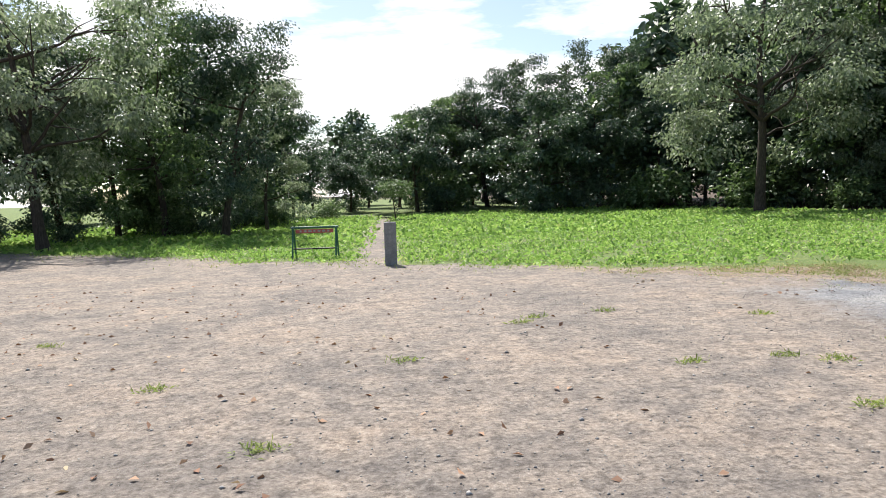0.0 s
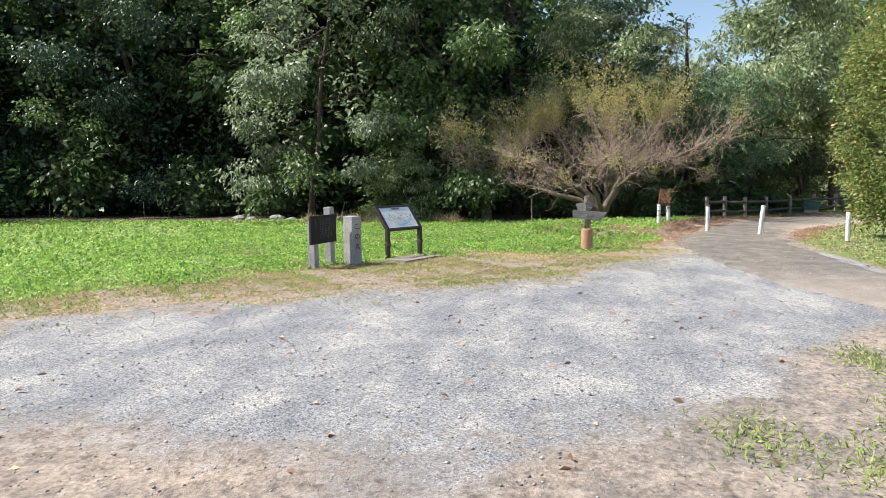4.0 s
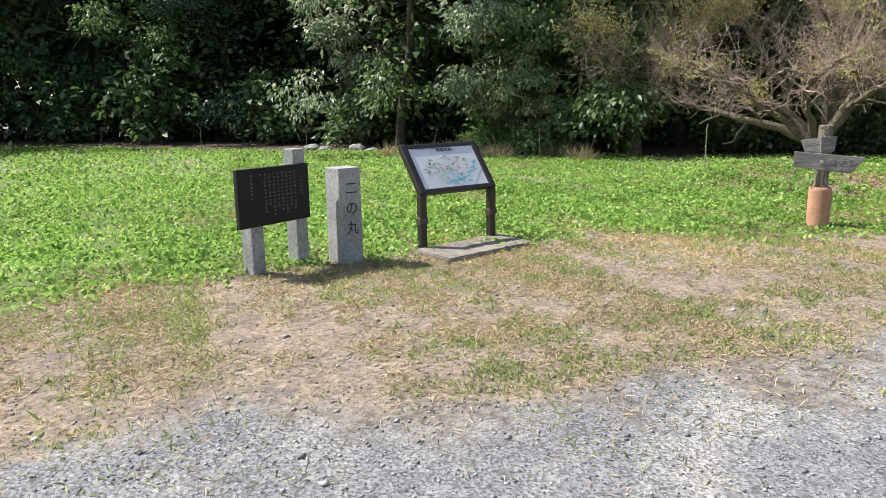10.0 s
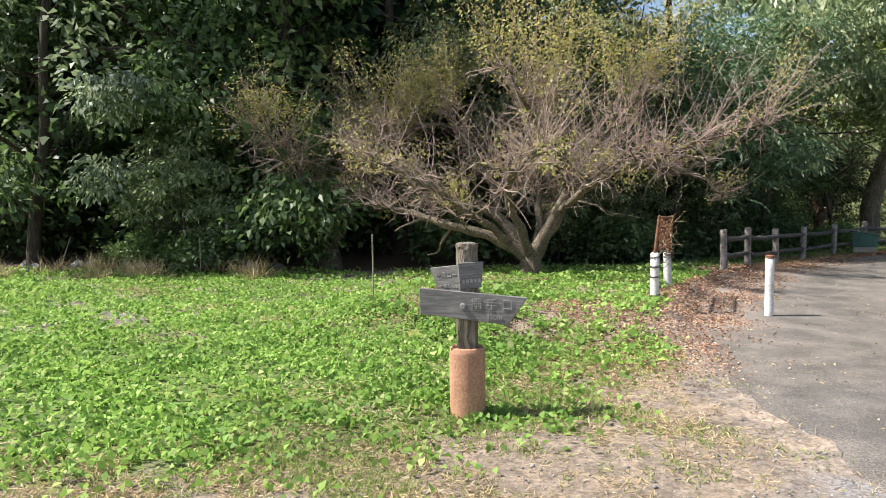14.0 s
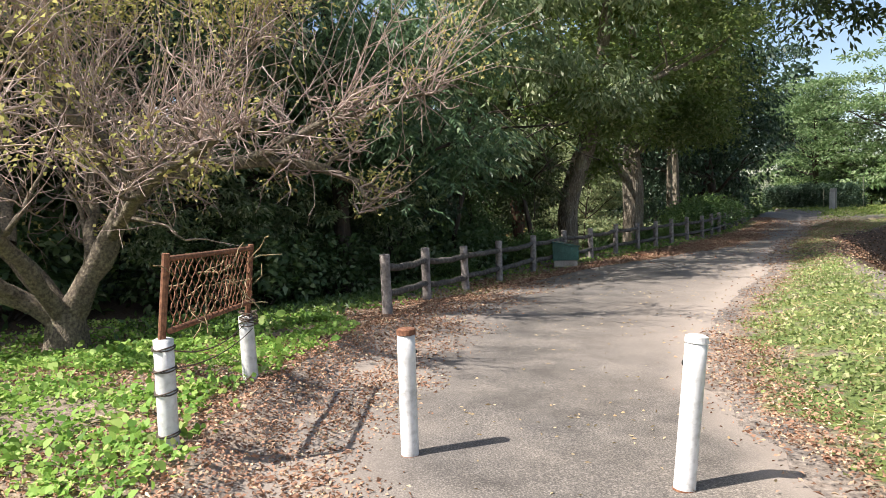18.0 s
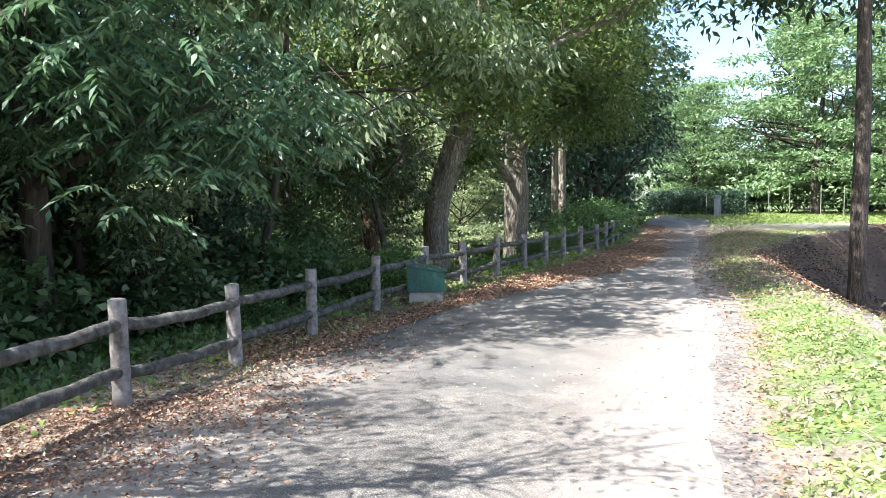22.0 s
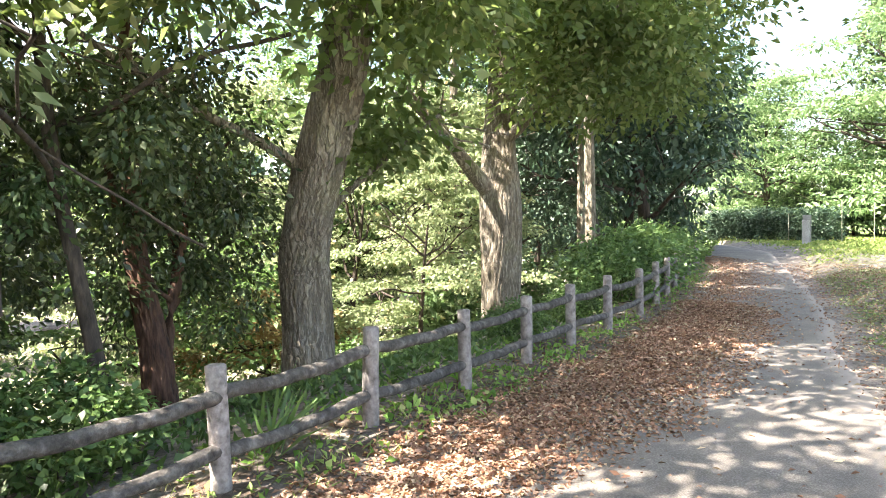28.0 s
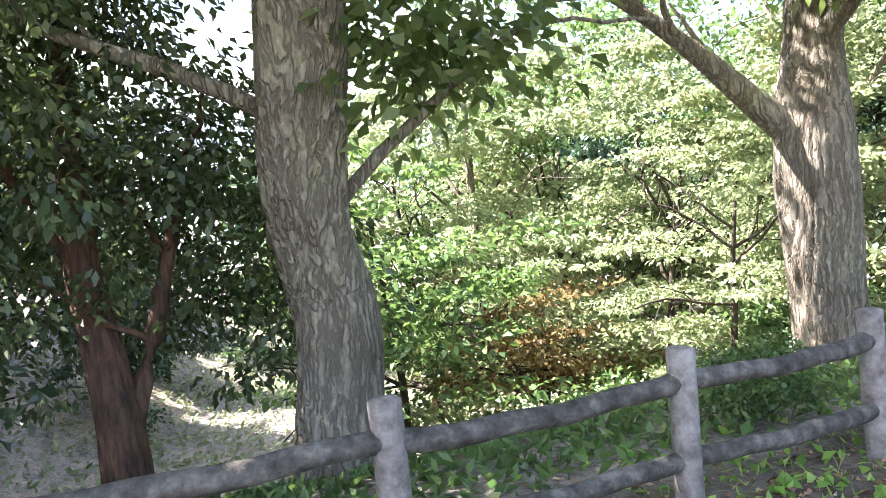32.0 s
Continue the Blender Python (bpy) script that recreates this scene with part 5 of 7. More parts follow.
def plum(name, label, seed, tall, limb_list, shoots, leaf_share, yellow_from, group=""):
    """A low spreading tree: forked mossy trunk, long crooked limbs, many straight bare shoots, yellow leaves towards the top."""
    rng = np.random.default_rng(seed)
    e = thing(name, label, "tree", group)
    st = Stems()
    st.add([(0, 0, -0.3), (0, 0, 0.02), (0.0, 0, 0.2), (0, 0, 0.42)], [0.30, 0.205, 0.175, 0.16], 18, 0.16, seed, 5)
    sub("trunk", st.mesh("trunk", BARK_PLUM), e)
    tips = []
    for i, (pts, r) in enumerate(limb_list):
        lb = Stems()
        q = along(pts, 26)
        q[2:] += np.cumsum(rng.normal(size=(24, 3)) * 0.016, 0)
        n = np.linalg.norm(np.diff(q, axis=0), axis=1).sum()
        lb.add(q, np.linspace(r, r * 0.22, 26) * (1 + 0.10 * np.sin(np.arange(26) * 1.7 + i)), 12, 0.14, seed + i, 4)
        first = 8 if pts[0][2] < 0.6 else 3
        tips += [(q[k], q[k] - q[k - 1]) for k in range(first, 26)]
        for k in range(first, 26, 2):
            side_way = rng.normal(size=3) * np.array([1, 1, 0.45])
            ahead = (q[k] - q[k - 1]) / np.linalg.norm(q[k] - q[k - 1])
            w = bend(rng, q[k], ahead * 0.8 + side_way * 0.75 + np.array([0, 0, 0.22]), rng.uniform(0.6, 1.35) * min(1.0, 0.25 * n) * (1.15 - 0.032 * k), 8, 0.26, 0.01)
            lb.add(w, np.linspace(r * (0.46 - 0.009 * k), 0.010, 9), 7)
            tips += [(w[j], w[j] - w[j - 1]) for j in range(2, 9)]
        sub("limb", lb.mesh("limb", BARK_PLUM), e)
    tw = Stems()
    spots = []
    for _ in range(shoots):
        p, d = tips[rng.integers(len(tips))]
        rho = max(0.3, np.hypot(p[0], p[1]))
        out = np.array([p[0], p[1], 0]) / rho
        rise = ease(1.8, 2.8, p[2])
        way = np.array([0, 0, 0.9 + 0.6 * rise]) + out * (0.1 + 0.20 * rho) + rng.normal(size=3) * np.array([0.66, 0.66, 0.36])
        crooked = rng.random() < 0.58
        if crooked:
            way = out * 0.5 + rng.normal(size=3) * np.array([0.9, 0.9, 0.6]) + np.array([0, 0, 0.15])
        n = rng.uniform(0.25, 0.85) if crooked else min(rng.uniform(0.55, 1.7 + 1.0 * rise), max(0.3, (tall - 0.06 * rho * rho - p[2]) * rng.uniform(0.6, 1.05)))
        n *= 1 - 0.5 * ease(2.2, 3.4, rho) * (1 - 0.6 * rise)
        q = bend(rng, p, way, n, 6, 0.26 if crooked else 0.13, 0.02)
        if q[:, 2].min() < 0.9:
            continue
        tw.add(q, np.linspace(rng.uniform(0.008, 0.014) if crooked else rng.uniform(0.0045, 0.008), 0.0022, len(q)), 4)
        for s in range(rng.integers(1, 5)):
            j = rng.integers(1, len(q) - 1)
            t = bend(rng, q[j], q[j + 1] - q[j] + rng.normal(size=3) * n * 0.12, n * rng.uniform(0.15, 0.42), 3, 0.08)
            tw.add(t, np.linspace(0.0052, 0.0022, 4), 3)
            if rng.random() < leaf_share * ease(yellow_from, yellow_from + 1.2, t[-1][2]) + 0.03:
                spots += [t[-1], t[-2], t[1]]
        if rng.random() < leaf_share * ease(yellow_from, yellow_from + 1.2, q[-1][2]) + 0.03:
            spots += list(q[2:])
    sub("crown", tw.mesh("crown", TWIG), e, "dense bare reddish-grey shoots")
    sub("leaves", leaf_mesh("leaves", foliage(rng, np.array(spots), 10, 0.14, 0.056, 0.033, 0.5, 0.8), LEAF_YELLOW), e, "yellowing leaves at the shoot tips")
    return e


def limb(*pts):
    """A limb of the old plum from steps to the side, up and back."""
    return [(-0.204 * a + 0.979 * c, -0.979 * a - 0.204 * c, b) for a, b, c in pts]


PLUM_LIMBS = [
    (limb((0, 0.3, 0), (0.2, 0.65, 0), (0.5, 1.2, 0.05), (0.75, 1.7, 0.1), (1.15, 1.8, 0.2), (1.8, 1.92, 0.35), (2.4, 1.88, 0.5), (2.9, 1.75, 0.6), (3.4, 1.55, 0.7)), 0.125),
    (limb((0, 0.3, 0), (-0.3, 0.55, -0.1), (-0.8, 0.8, -0.2), (-1.4, 0.92, -0.25), (-2.1, 1.1, -0.2), (-2.8, 1.25, 0), (-3.6, 1.55, 0.1)), 0.10),
    (limb((0, 0.35, 0), (-0.3, 0.75, 0.1), (-0.6, 1.15, 0.2), (-1.2, 1.5, 0.3), (-1.7, 1.75, 0.2), (-2.5, 1.95, 0), (-3.4, 2.3, -0.2)), 0.105),
    (limb((0.72, 1.62, 0.1), (0.62, 2.1, -0.2), (0.3, 2.5, -0.5), (0, 3.0, -0.8), (-0.2, 3.5, -1.0)), 0.08),
    (limb((0.75, 1.68, 0.1), (1.0, 2.2, 0.4), (1.5, 2.8, 0.7), (2.0, 3.3, 0.9)), 0.065),
    (limb((-0.6, 1.12, 0.2), (-0.8, 1.6, 0.6), (-1.3, 2.2, 1.0), (-1.8, 2.9, 1.3), (-2.2, 3.6, 1.6)), 0.07),
    (limb((0, 0.3, 0), (-0.05, 0.8, -0.4), (-0.2, 1.3, -1.0), (-0.1, 1.6, -1.7), (0.3, 1.9, -2.4), (0.6, 2.1, -3.0)), 0.085),
    (limb((0, 0.3, 0), (0.1, 0.8, 0.5), (0.2, 1.4, 1.2), (0.4, 1.9, 2.0), (0.6, 2.3, 2.8)), 0.08),
    (limb((0.08, 0.78, 0.48), (0, 1.6, 0.9), (-0.1, 2.5, 1.1), (0.1, 3.4, 1.4)), 0.07),
    (limb((0.48, 1.15, 0.05), (0.9, 1.5, -0.7), (1.5, 1.8, -1.4), (2.2, 2.0, -2.0)), 0.065),
    (limb((-0.3, 0.55, -0.1), (-0.9, 1.2, -0.8), (-1.5, 1.7, -1.5), (-2.2, 2.1, -2.0)), 0.065),
    (limb((1.8, 1.92, 0.35), (2.4, 2.2, 0.2), (3.1, 2.5, 0.1), (3.8, 2.6, 0.0)), 0.045)]
put(plum("plum_tree", "low spreading plum tree, nearly bare shoots with yellow leaves above", 71, 6.1, PLUM_LIMBS, 1500, 0.9, 3.4), 26.88, 4.25)
put(plum("plum_tree", "smaller ragged plum tree with ivy on its forked trunk", 72, 4.7,
         [(limb((0, 0.3, 0), (0.35 * a, 1.0, 0.35 * c), (0.8 * a, 1.9, 0.8 * c), (1.5 * a, 2.5 + 0.2 * c, 1.3 * c), (2.1 * a, 3.0, 1.7 * c)), r) for a, c, r in ((-1.0, 0.2, 0.09), (0.7, 0.5, 0.085), (-0.3, -0.9, 0.08), (0.9, -0.5, 0.08), (0.1, 0.9, 0.07))], 760, 0.3, 2.6), 28.8, 8.3, 0)
rng = np.random.default_rng(73)
ivy = thing("ivy", "light green ivy climbing the small plum trunk", "climbing plant")
spots = np.array([(math.cos(a) * r, math.sin(a) * r, z) for a, r, z in zip(rng.uniform(0, 6.28, 120), rng.uniform(0.1, 0.5, 120), rng.uniform(0.1, 3.3, 120))])
sub("leaves", leaf_mesh("leaves", foliage(rng, spots, 14, 0.13, 0.09, 0.07, 0.6, 0.9), LEAF_LIGHT), ivy)
put(ivy, 28.6, 8.4)

# ---- shrubs ----
rng = np.random.default_rng(81)
shrub = thing("shrub", "dark green shrub at the foot of the trees", "shrub", "undergrowth")
sub("leaves", leaf_mesh("leaves", foliage(rng, clumps(rng, 90, (0, 0, 0.55), (0.95, 0.95, 0.75), -0.6, 0.3), 17, 0.2, 0.15, 0.08, 0.3, 0.7), LEAF_OAK), shrub)
st = Stems()
for a in range(7):
    st.add(bend(rng, (0, 0, -0.1), (math.cos(a * 0.9), math.sin(a * 0.9), 1.3), 1.0, 5, 0.15), np.linspace(0.018, 0.005, 6), 5)
sub("stem", st.mesh("stem", BARK_DARK), shrub)
put(shrub, 29.8, 12.0)
fresh = thing("shrub", "fresh green shrub behind the log fence", "shrub", "undergrowth")
sub("leaves", leaf_mesh("leaves", foliage(rng, clumps(rng, 80, (0, 0, 0.42), (0.8, 0.8, 0.5), -0.6, 0.3), 36, 0.16, 0.09, 0.052, 0.3, 0.7), LEAF_SHADE), fresh)
st = Stems()
for a in range(7):
    st.add(bend(rng, (0, 0, -0.1), (math.cos(a * 0.9), math.sin(a * 0.9), 1.1), 0.8, 5, 0.15), np.linspace(0.012, 0.004, 6), 5)
sub("stem", st.mesh("stem", BARK_DARK), fresh)
put(fresh, 34.6, -4.6, 0, 0.7)
for x, y, s in ((31.0, 17.2, 1.2), (32.2, 20.9, 1.1), (32.6, 26.5, 1.2), (31.8, 31.0, 1.2), (29.0, 35.5, 1.3), (30.2, 9.6, 1.0), (29.8, 5.6, 1.1), (30.4, 3.4, 1.0), (31.6, 2.4, 1.1), (29.9, 2.2, 0.8), (31.2, 0.9, 0.8), (32.6, -0.6, 0.8), (33.6, 0.6, 1.1), (27.6, 41.5, 1.3), (22.5, 47.0, 1.3), (34.4, -1.6, 1.0), (33.6, -2.4, 0.7), (35.6, -3.0, 1.0),
                (-5.0, 38.0, 1.1), (-1.0, 44.0, 1.0), (2.5, 50.5, 0.9), (28.0, 10.6, 0.8), (44.5, -11.4, 1.2), (46.2, -14.0, 1.1), (32.8, 12.4, 2.2), (32.6, 17.0, 2.3), (32.8, 21.5, 2.2), (32.6, 26.5, 2.3), (32.4, 31.2, 2.2), (31.4, 36.5, 2.4), (28.0, 42.0, 2.4), (24.0, 46.8, 2.2), (33.2, 8.4, 2.0), (33.4, 4.8, 2.0), (35.4, 2.6, 2.0), (36.8, -0.6, 1.7), (38.6, 0.6, 2.0), (19.0, 52.0, 2.2), (12.0, 57.0, 2.2), (-6.8, 41.0, 1.8), (-2.6, 45.5, 2.0)):
    again(shrub, x, y, random.uniform(0, 360), s * random.uniform(0.85, 1.15))
for x, y, s in ((37.8, -9.3, 0.5), (38.9, -10.9, 0.55), (40.2, -12.4, 0.9), (41.4, -13.5, 1.2), (42.4, -14.8, 1.2), (43.6, -16.0, 1.2), (44.8, -17.1, 1.2), (46.0, -18.6, 1.2), (42.6, -8.4, 1.0), (33.6, -3.6, 0.6), (45.4, -9.2, 1.3), (32.0, -1.5, 0.5), (28.4, 11.4, 0.75), (28.6, 12.3, 0.9)):
    again(fresh, x, y, random.uniform(0, 360), s * random.uniform(0.85, 1.15))

for src, x, y, turn, size in ((shrub, 46.0, -52.0, 10, 3.0), (shrub, 50.5, -50.0, 80, 3.0), (shrub, 55.0, -48.0, 150, 3.0), (shrub, 59.5, -45.5, 220, 3.0), (shrub, 64.0, -42.5, 290, 3.0), (shrub, 68.5, -39.5, 30, 3.0), (shrub, 72.0, -35.0, 100, 3.0), (back_b, 44.0, -50.5, 10, 0.36), (back_b, 49.5, -47.5, 80, 0.34), (back_b, 54.5, -45.5, 150, 0.36), (back_b, 59.0, -42.5, 220, 0.34), (back_b, 64.0, -39.5, 290, 0.36), (back_b, 69.0, -36.0, 30, 0.4)):
    again(src, x, y, turn, size)

# a pale sapling at the edge of the wood
sapling = tree("sapling", "slender sapling with pale drooping leaves at the edge of the wood", 58, 2.9, 0.85, 0.9, (LEAF_PALE, BARK_DARK), 34, 46, 0.22, (0.15, 0.05), 0.03, 5, hollow=0.2, droop=0.6, flat=0.35, group="undergrowth")
put(sapling, 28.3, 11.2)
again(sapling, 28.7, 12.2, 100, 0.85)
again(sapling, 28.0, 10.3, 210, 0.6)
# pale copies added to brighten the understory, in place of sunlit leaves
for x, y, turn, size in ((31.0, 1.7, 30, 0.75), (30.2, 2.5, 140, 0.7), (32.6, -0.5, 260, 0.8), (29.6, 3.6, 60, 0.6)):
    again(sapling, x, y, turn, size)

# the clipped bush beside the mouth of the path
rng = np.random.default_rng(91)
bush = thing("clipped_bush", "tall clipped bush with yellow-green and reddish leaves", "bush")
st = Stems()
st.add([(0, 0, -0.3), (0, 0, 0.6), (0, 0, 2.5)], [0.16, 0.12, 0.06], 12, 0.1, 1)
sub("trunk", st.mesh("trunk", BARK_DARK), bush)
sub("leaves", leaf_mesh("leaves", foliage(rng, mantle(rng, 420, (0, 0), 1.75, 0.45, 5.9, 0.72, 0.82, 0.06), 60, 0.2, 0.10, 0.05, 0.1, 0.8), LEAF_HEDGE), bush)
put(bush, 20.6, -2.6)


# ---- made things ----
def part(name, bm, mat, parent, label="", smooth=False):
    """Links a bmesh as one mesh under a thing or part."""
    me = bpy.data.meshes.new(name)
    bm.to_mesh(me)
    bm.free()
    me.materials.append(mat)
    if smooth:
        for p in me.polygons:
            p.use_smooth = True
    o = new(name, me)
    o.parent = parent
    return tagged(o, label) if label else o


def box_bm(w, d, h, at=(0, 0, 0), bevel=0.006, turn=None, wear=0.0, seed=0):
    """A box standing on at, edges rounded."""
    bm = bmesh.new()
    bmesh.ops.create_cube(bm, size=1, matrix=Matrix.Translation((0, 0, 0.5)))
    for v in bm.verts:
        v.co = Vector((v.co.x * w, v.co.y * d, v.co.z * h))
    if bevel:
        bmesh.ops.bevel(bm, geom=bm.edges[:], offset=bevel, segments=2, affect="EDGES", profile=0.6)
    if wear:
        r = random.Random(seed)
        for v in bm.verts:
            v.co += Vector((r.uniform(-wear, wear), r.uniform(-wear, wear), r.uniform(-wear, wear)))
    m = Matrix.Translation(at) @ (turn.to_4x4() if turn else Matrix.Identity(4))
    bm.transform(m)
    return bm


def rod_bm(a, b, r, sides=12, r2=None, rough=0.0, seed=0, rings=2, cap=0.12):
    """A round bar from a to b with softened ends."""
    a, b = Vector(a), Vector(b)
    d = b - a
    q = d.to_track_quat("Z", "Y").to_matrix()
    rr = random.Random(seed)
    bm = bmesh.new()
    n = d.length
    r2 = r if r2 is None else r2
    stops = [(0.0, 0.72)] + [(min(max(k / rings, cap * r / n), 1 - cap * r / n), 1.0) for k in range(rings + 1)] + [(1.0, 0.72)]
    loops = []
    for k, (u, s) in enumerate(stops):
        ring = []
        for i in range(sides):
            th = 2 * math.pi * i / sides
            rad = (r + (r2 - r) * u) * s * (1 + rough * (rr.random() - 0.5) * 2 + rough * 0.8 * math.sin(3 * th + seed + 4 * u))
            ring.append(bm.verts.new(a + q @ Vector((math.cos(th) * rad, math.sin(th) * rad, u * n))))
        loops.append(ring)
    for lo, hi in zip(loops, loops[1:]):
        for i in range(sides):
            bm.faces.new((lo[i], lo[(i + 1) % sides], hi[(i + 1) % sides], hi[i]))
    bm.faces.new(loops[0][::-1])
    bm.faces.new(loops[-1])
    return bm


def writing(name, text, size, mat, parent, m, depth=0.003, label=""):
    """Words as a thin mesh, written in the plane of m."""
    cu = bpy.data.curves.new(name, "FONT")
    cu.body, cu.size, cu.extrude, cu.align_x, cu.align_y = text, size, depth, "CENTER", "CENTER"
    tmp = bpy.data.objects.new(name + "_curve", cu)
    scene.collection.objects.link(tmp)
    bpy.context.view_layer.update()
    me = bpy.data.meshes.new_from_object(tmp.evaluated_get(bpy.context.evaluated_depsgraph_get()))
    bpy.data.objects.remove(tmp)
    me.materials.clear()
    me.materials.append(mat)
    o = new(name, me)
    o.parent = parent
    o.matrix_basis = m
    return tagged(o, label) if label else o


def facing(x, y, z, turn=0.0, tilt=90.0):
    """The pose of a text or panel plane: local x to the right, local y up."""
    return pose(x, y, z, tilt, 0, turn)


# granite pillar with the name of the bailey
e = thing("stone_pillar", "pale granite pillar with three carved black characters on the grass", "pillar")
bm = box_bm(0.24, 0.24, 1.15, (0, 0, -0.25), 0.012)
for v in bm.verts:
    if v.co.z > 0.85:
        v.co.x *= 0.985
        v.co.y *= 0.985
part("shaft", bm, STONE, e)
for i, ch in enumerate("二の丸"):
    writing("character", ch, 0.135, INK, e, facing(0.01, -0.1215, 0.705 - 0.185 * i), 0.0015, "carved black character")
put(e, 15.38, 9.42, -29)

# board with writing on granite legs
e = thing("notice_board", "black wooden notice board with white writing on two granite legs", "notice board")
for x, h in ((-0.16, 0.85), (0.36, 1.07)):
    part("leg", box_bm(0.135, 0.135, h + 0.25, (x, 0.05, -0.25), 0.008), STONE, e, "granite leg")
board = part("board", box_bm(0.80, 0.045, 0.50, (0.02, -0.045, 0.44), 0.006), BOARD_BLACK, e)
for k, sign in enumerate("二の丸"):
    writing("heading", sign, 0.055, FADED, board, facing(0.33, -0.0695, 0.80 - 0.055 * k), 0.0008)
rr = random.Random(3)
for c in range(10):
    x = 0.25 - c * 0.048 - (0.05 if c == 9 else 0)
    n = (11, 10, 12, 11, 10, 12, 9, 11, 1, 7)[c]
    for k in range(n):
        bm = box_bm(rr.uniform(0.016, 0.026), 0.0016, rr.uniform(0.014, 0.022), (x + rr.uniform(-0.004, 0.004), -0.0685, 0.87 - k * 0.032), 0)
        part("character", bm, FADED, board)
put(e, 14.78, 9.83, -15)

# map board
e = thing("map_board", "sloping site map in a dark brown frame on two legs", "information board")
tilt = math.atan2(0.44, 0.34)
for x in (-0.45, 0.45):
    part("leg", box_bm(0.075, 0.085, 0.82, (x, 0, -0.25), 0.018), STEEL_BROWN, e)
    bm = box_bm(0.075, 0.60, 0.075, (0, 0.29, -0.04), 0.018)
    bm.transform(Matrix.Translation((x, -0.02, 0.57)) @ Matrix.Rotation(tilt, 4, "X"))
    part("side_rail", bm, STEEL_BROWN, e)
    part("wire_tie", rod_bm((x - 0.05, 0, 0.30), (x + 0.05, 0.0, 0.315), 0.048, 14), WIRE, e, "loop of grey wire")
slope = Matrix.Translation((0, -0.02, 0.57)) @ Matrix.Rotation(tilt, 4, "X")
for y in (0.02, 0.555):
    bm = box_bm(0.83, 0.05, 0.06, (0, y, -0.03), 0.012)
    bm.transform(slope)
    part("cross_rail", bm, STEEL_BROWN, e)
bm = box_bm(0.835, 0.50, 0.02, (0, 0.288, 0.0), 0.003)
bm.transform(slope)
panel = part("panel", bm, PAPER_WHITE, e, "white printed panel")
writing("title", "箕輪城跡", 0.052, INK, panel, slope @ pose(0.03, 0.495, 0.0225), 0.0006, "title in bold black characters")
MAP_COLOURS = [mottled("map_print_" + n, tuple(k * 0.8 for k in c), c, tuple(min(1, k * 1.15) for k in c), 60.0, 9.0, 0.4, 0.02, 0.0005) for n, c in
               (("green", (0.36, 0.62, 0.34)), ("blue", (0.20, 0.60, 0.74)), ("pink", (0.72, 0.42, 0.42)), ("ochre", (0.62, 0.52, 0.28)), ("grey", (0.26, 0.26, 0.28)))]
rr = random.Random(9)
for k in range(120):
    ring = rr.uniform(0, 6.28)
    q = rr.random() ** 0.6
    x, y = 0.02 + 0.34 * q * math.cos(ring), 0.25 + 0.18 * q * math.sin(ring)
    ink = 1 if (y < 0.22 and x > -0.05 and rr.random() < 0.55) else rr.choice((0, 0, 2, 3, 4, 4))
    bm = bmesh.new()
    bmesh.ops.create_circle(bm, cap_ends=True, radius=1, segments=7)
    for v in bm.verts:
        v.co = Vector((v.co.x * rr.uniform(0.008, 0.028), v.co.y * rr.uniform(0.004, 0.011), 0))
    bm.transform(slope @ Matrix.Translation((x, y, 0.0206 + 0.00007 * k)) @ Matrix.Rotation(rr.uniform(-0.6, 0.6), 4, "Z"))
    part("print_patch", bm, MAP_COLOURS[ink], panel)
for k in range(2):
    bm = box_bm(0.30, 0.006, 0.001, (-0.22, 0.53 - 0.012 * k, 0.0205), 0)
    bm.transform(slope)
    part("text_line", bm, MAP_COLOURS[4], panel)
for k in range(9):
    bm = box_bm(0.07, 0.016 + 0.008 * math.sin(k), 0.001, (0, 0, 0), 0)
    bm.transform(slope @ Matrix.Translation((-0.06 + 0.05 * k, 0.085 + 0.012 * math.sin(k * 0.9) + 0.0035 * k * k, 0.0298)) @ Matrix.Rotation(0.10 * k - 0.1, 4, "Z"))
    part("river", bm, MAP_COLOURS[1], panel)
put(e, 16.43, 8.67, -32.5)
e = thing("concrete_slab", "flat worn concrete slab in front of the map board", "slab", kind="structure")
bm = bmesh.new()
top = [bm.verts.new((x, y, hz(x, y) + 0.05)) for x, y in ((15.92, 8.95), (15.62, 8.46), (16.62, 7.90), (16.93, 8.36))]
f = bm.faces.new(top)
r = bmesh.ops.extrude_face_region(bm, geom=[f])
for v in r["geom"]:
    if isinstance(v, bmesh.types.BMVert):
        v.co.z -= 0.22
bmesh.ops.recalc_face_normals(bm, faces=bm.faces[:])
bmesh.ops.bevel(bm, geom=bm.edges[:], offset=0.012, segments=2, affect="EDGES")
part("slab", bm, SLAB, e)

# finger post
e = thing("finger_post", "log signpost with grey finger boards in a terracotta pipe", "signpost")
bm = bmesh.new()
prof = [(0.118, -0.3), (0.128, 0.0), (0.129, 0.46), (0.122, 0.495), (0.108, 0.505), (0.095, 0.47)]
rings = [[bm.verts.new((math.cos(i * math.pi / 16) * rad, math.sin(i * math.pi / 16) * rad, z)) for i in range(32)] for rad, z in prof]
for lo, hi in zip(rings, rings[1:]):
    for i in range(32):
        bm.faces.new((lo[i], lo[(i + 1) % 32], hi[(i + 1) % 32], hi[i]))
part("pipe", bm, TERRACOTTA, e, "terracotta drain pipe", True)
st = Stems()
zz = np.linspace(0.3, 1.24, 24)
st.add(np.stack([0 * zz, 0 * zz, zz], -1), 0.074 + 0.004 * np.sin(zz * 9), 26, 0.11, 4, 9)
o = sub("log", st.mesh("log", BARK), e)
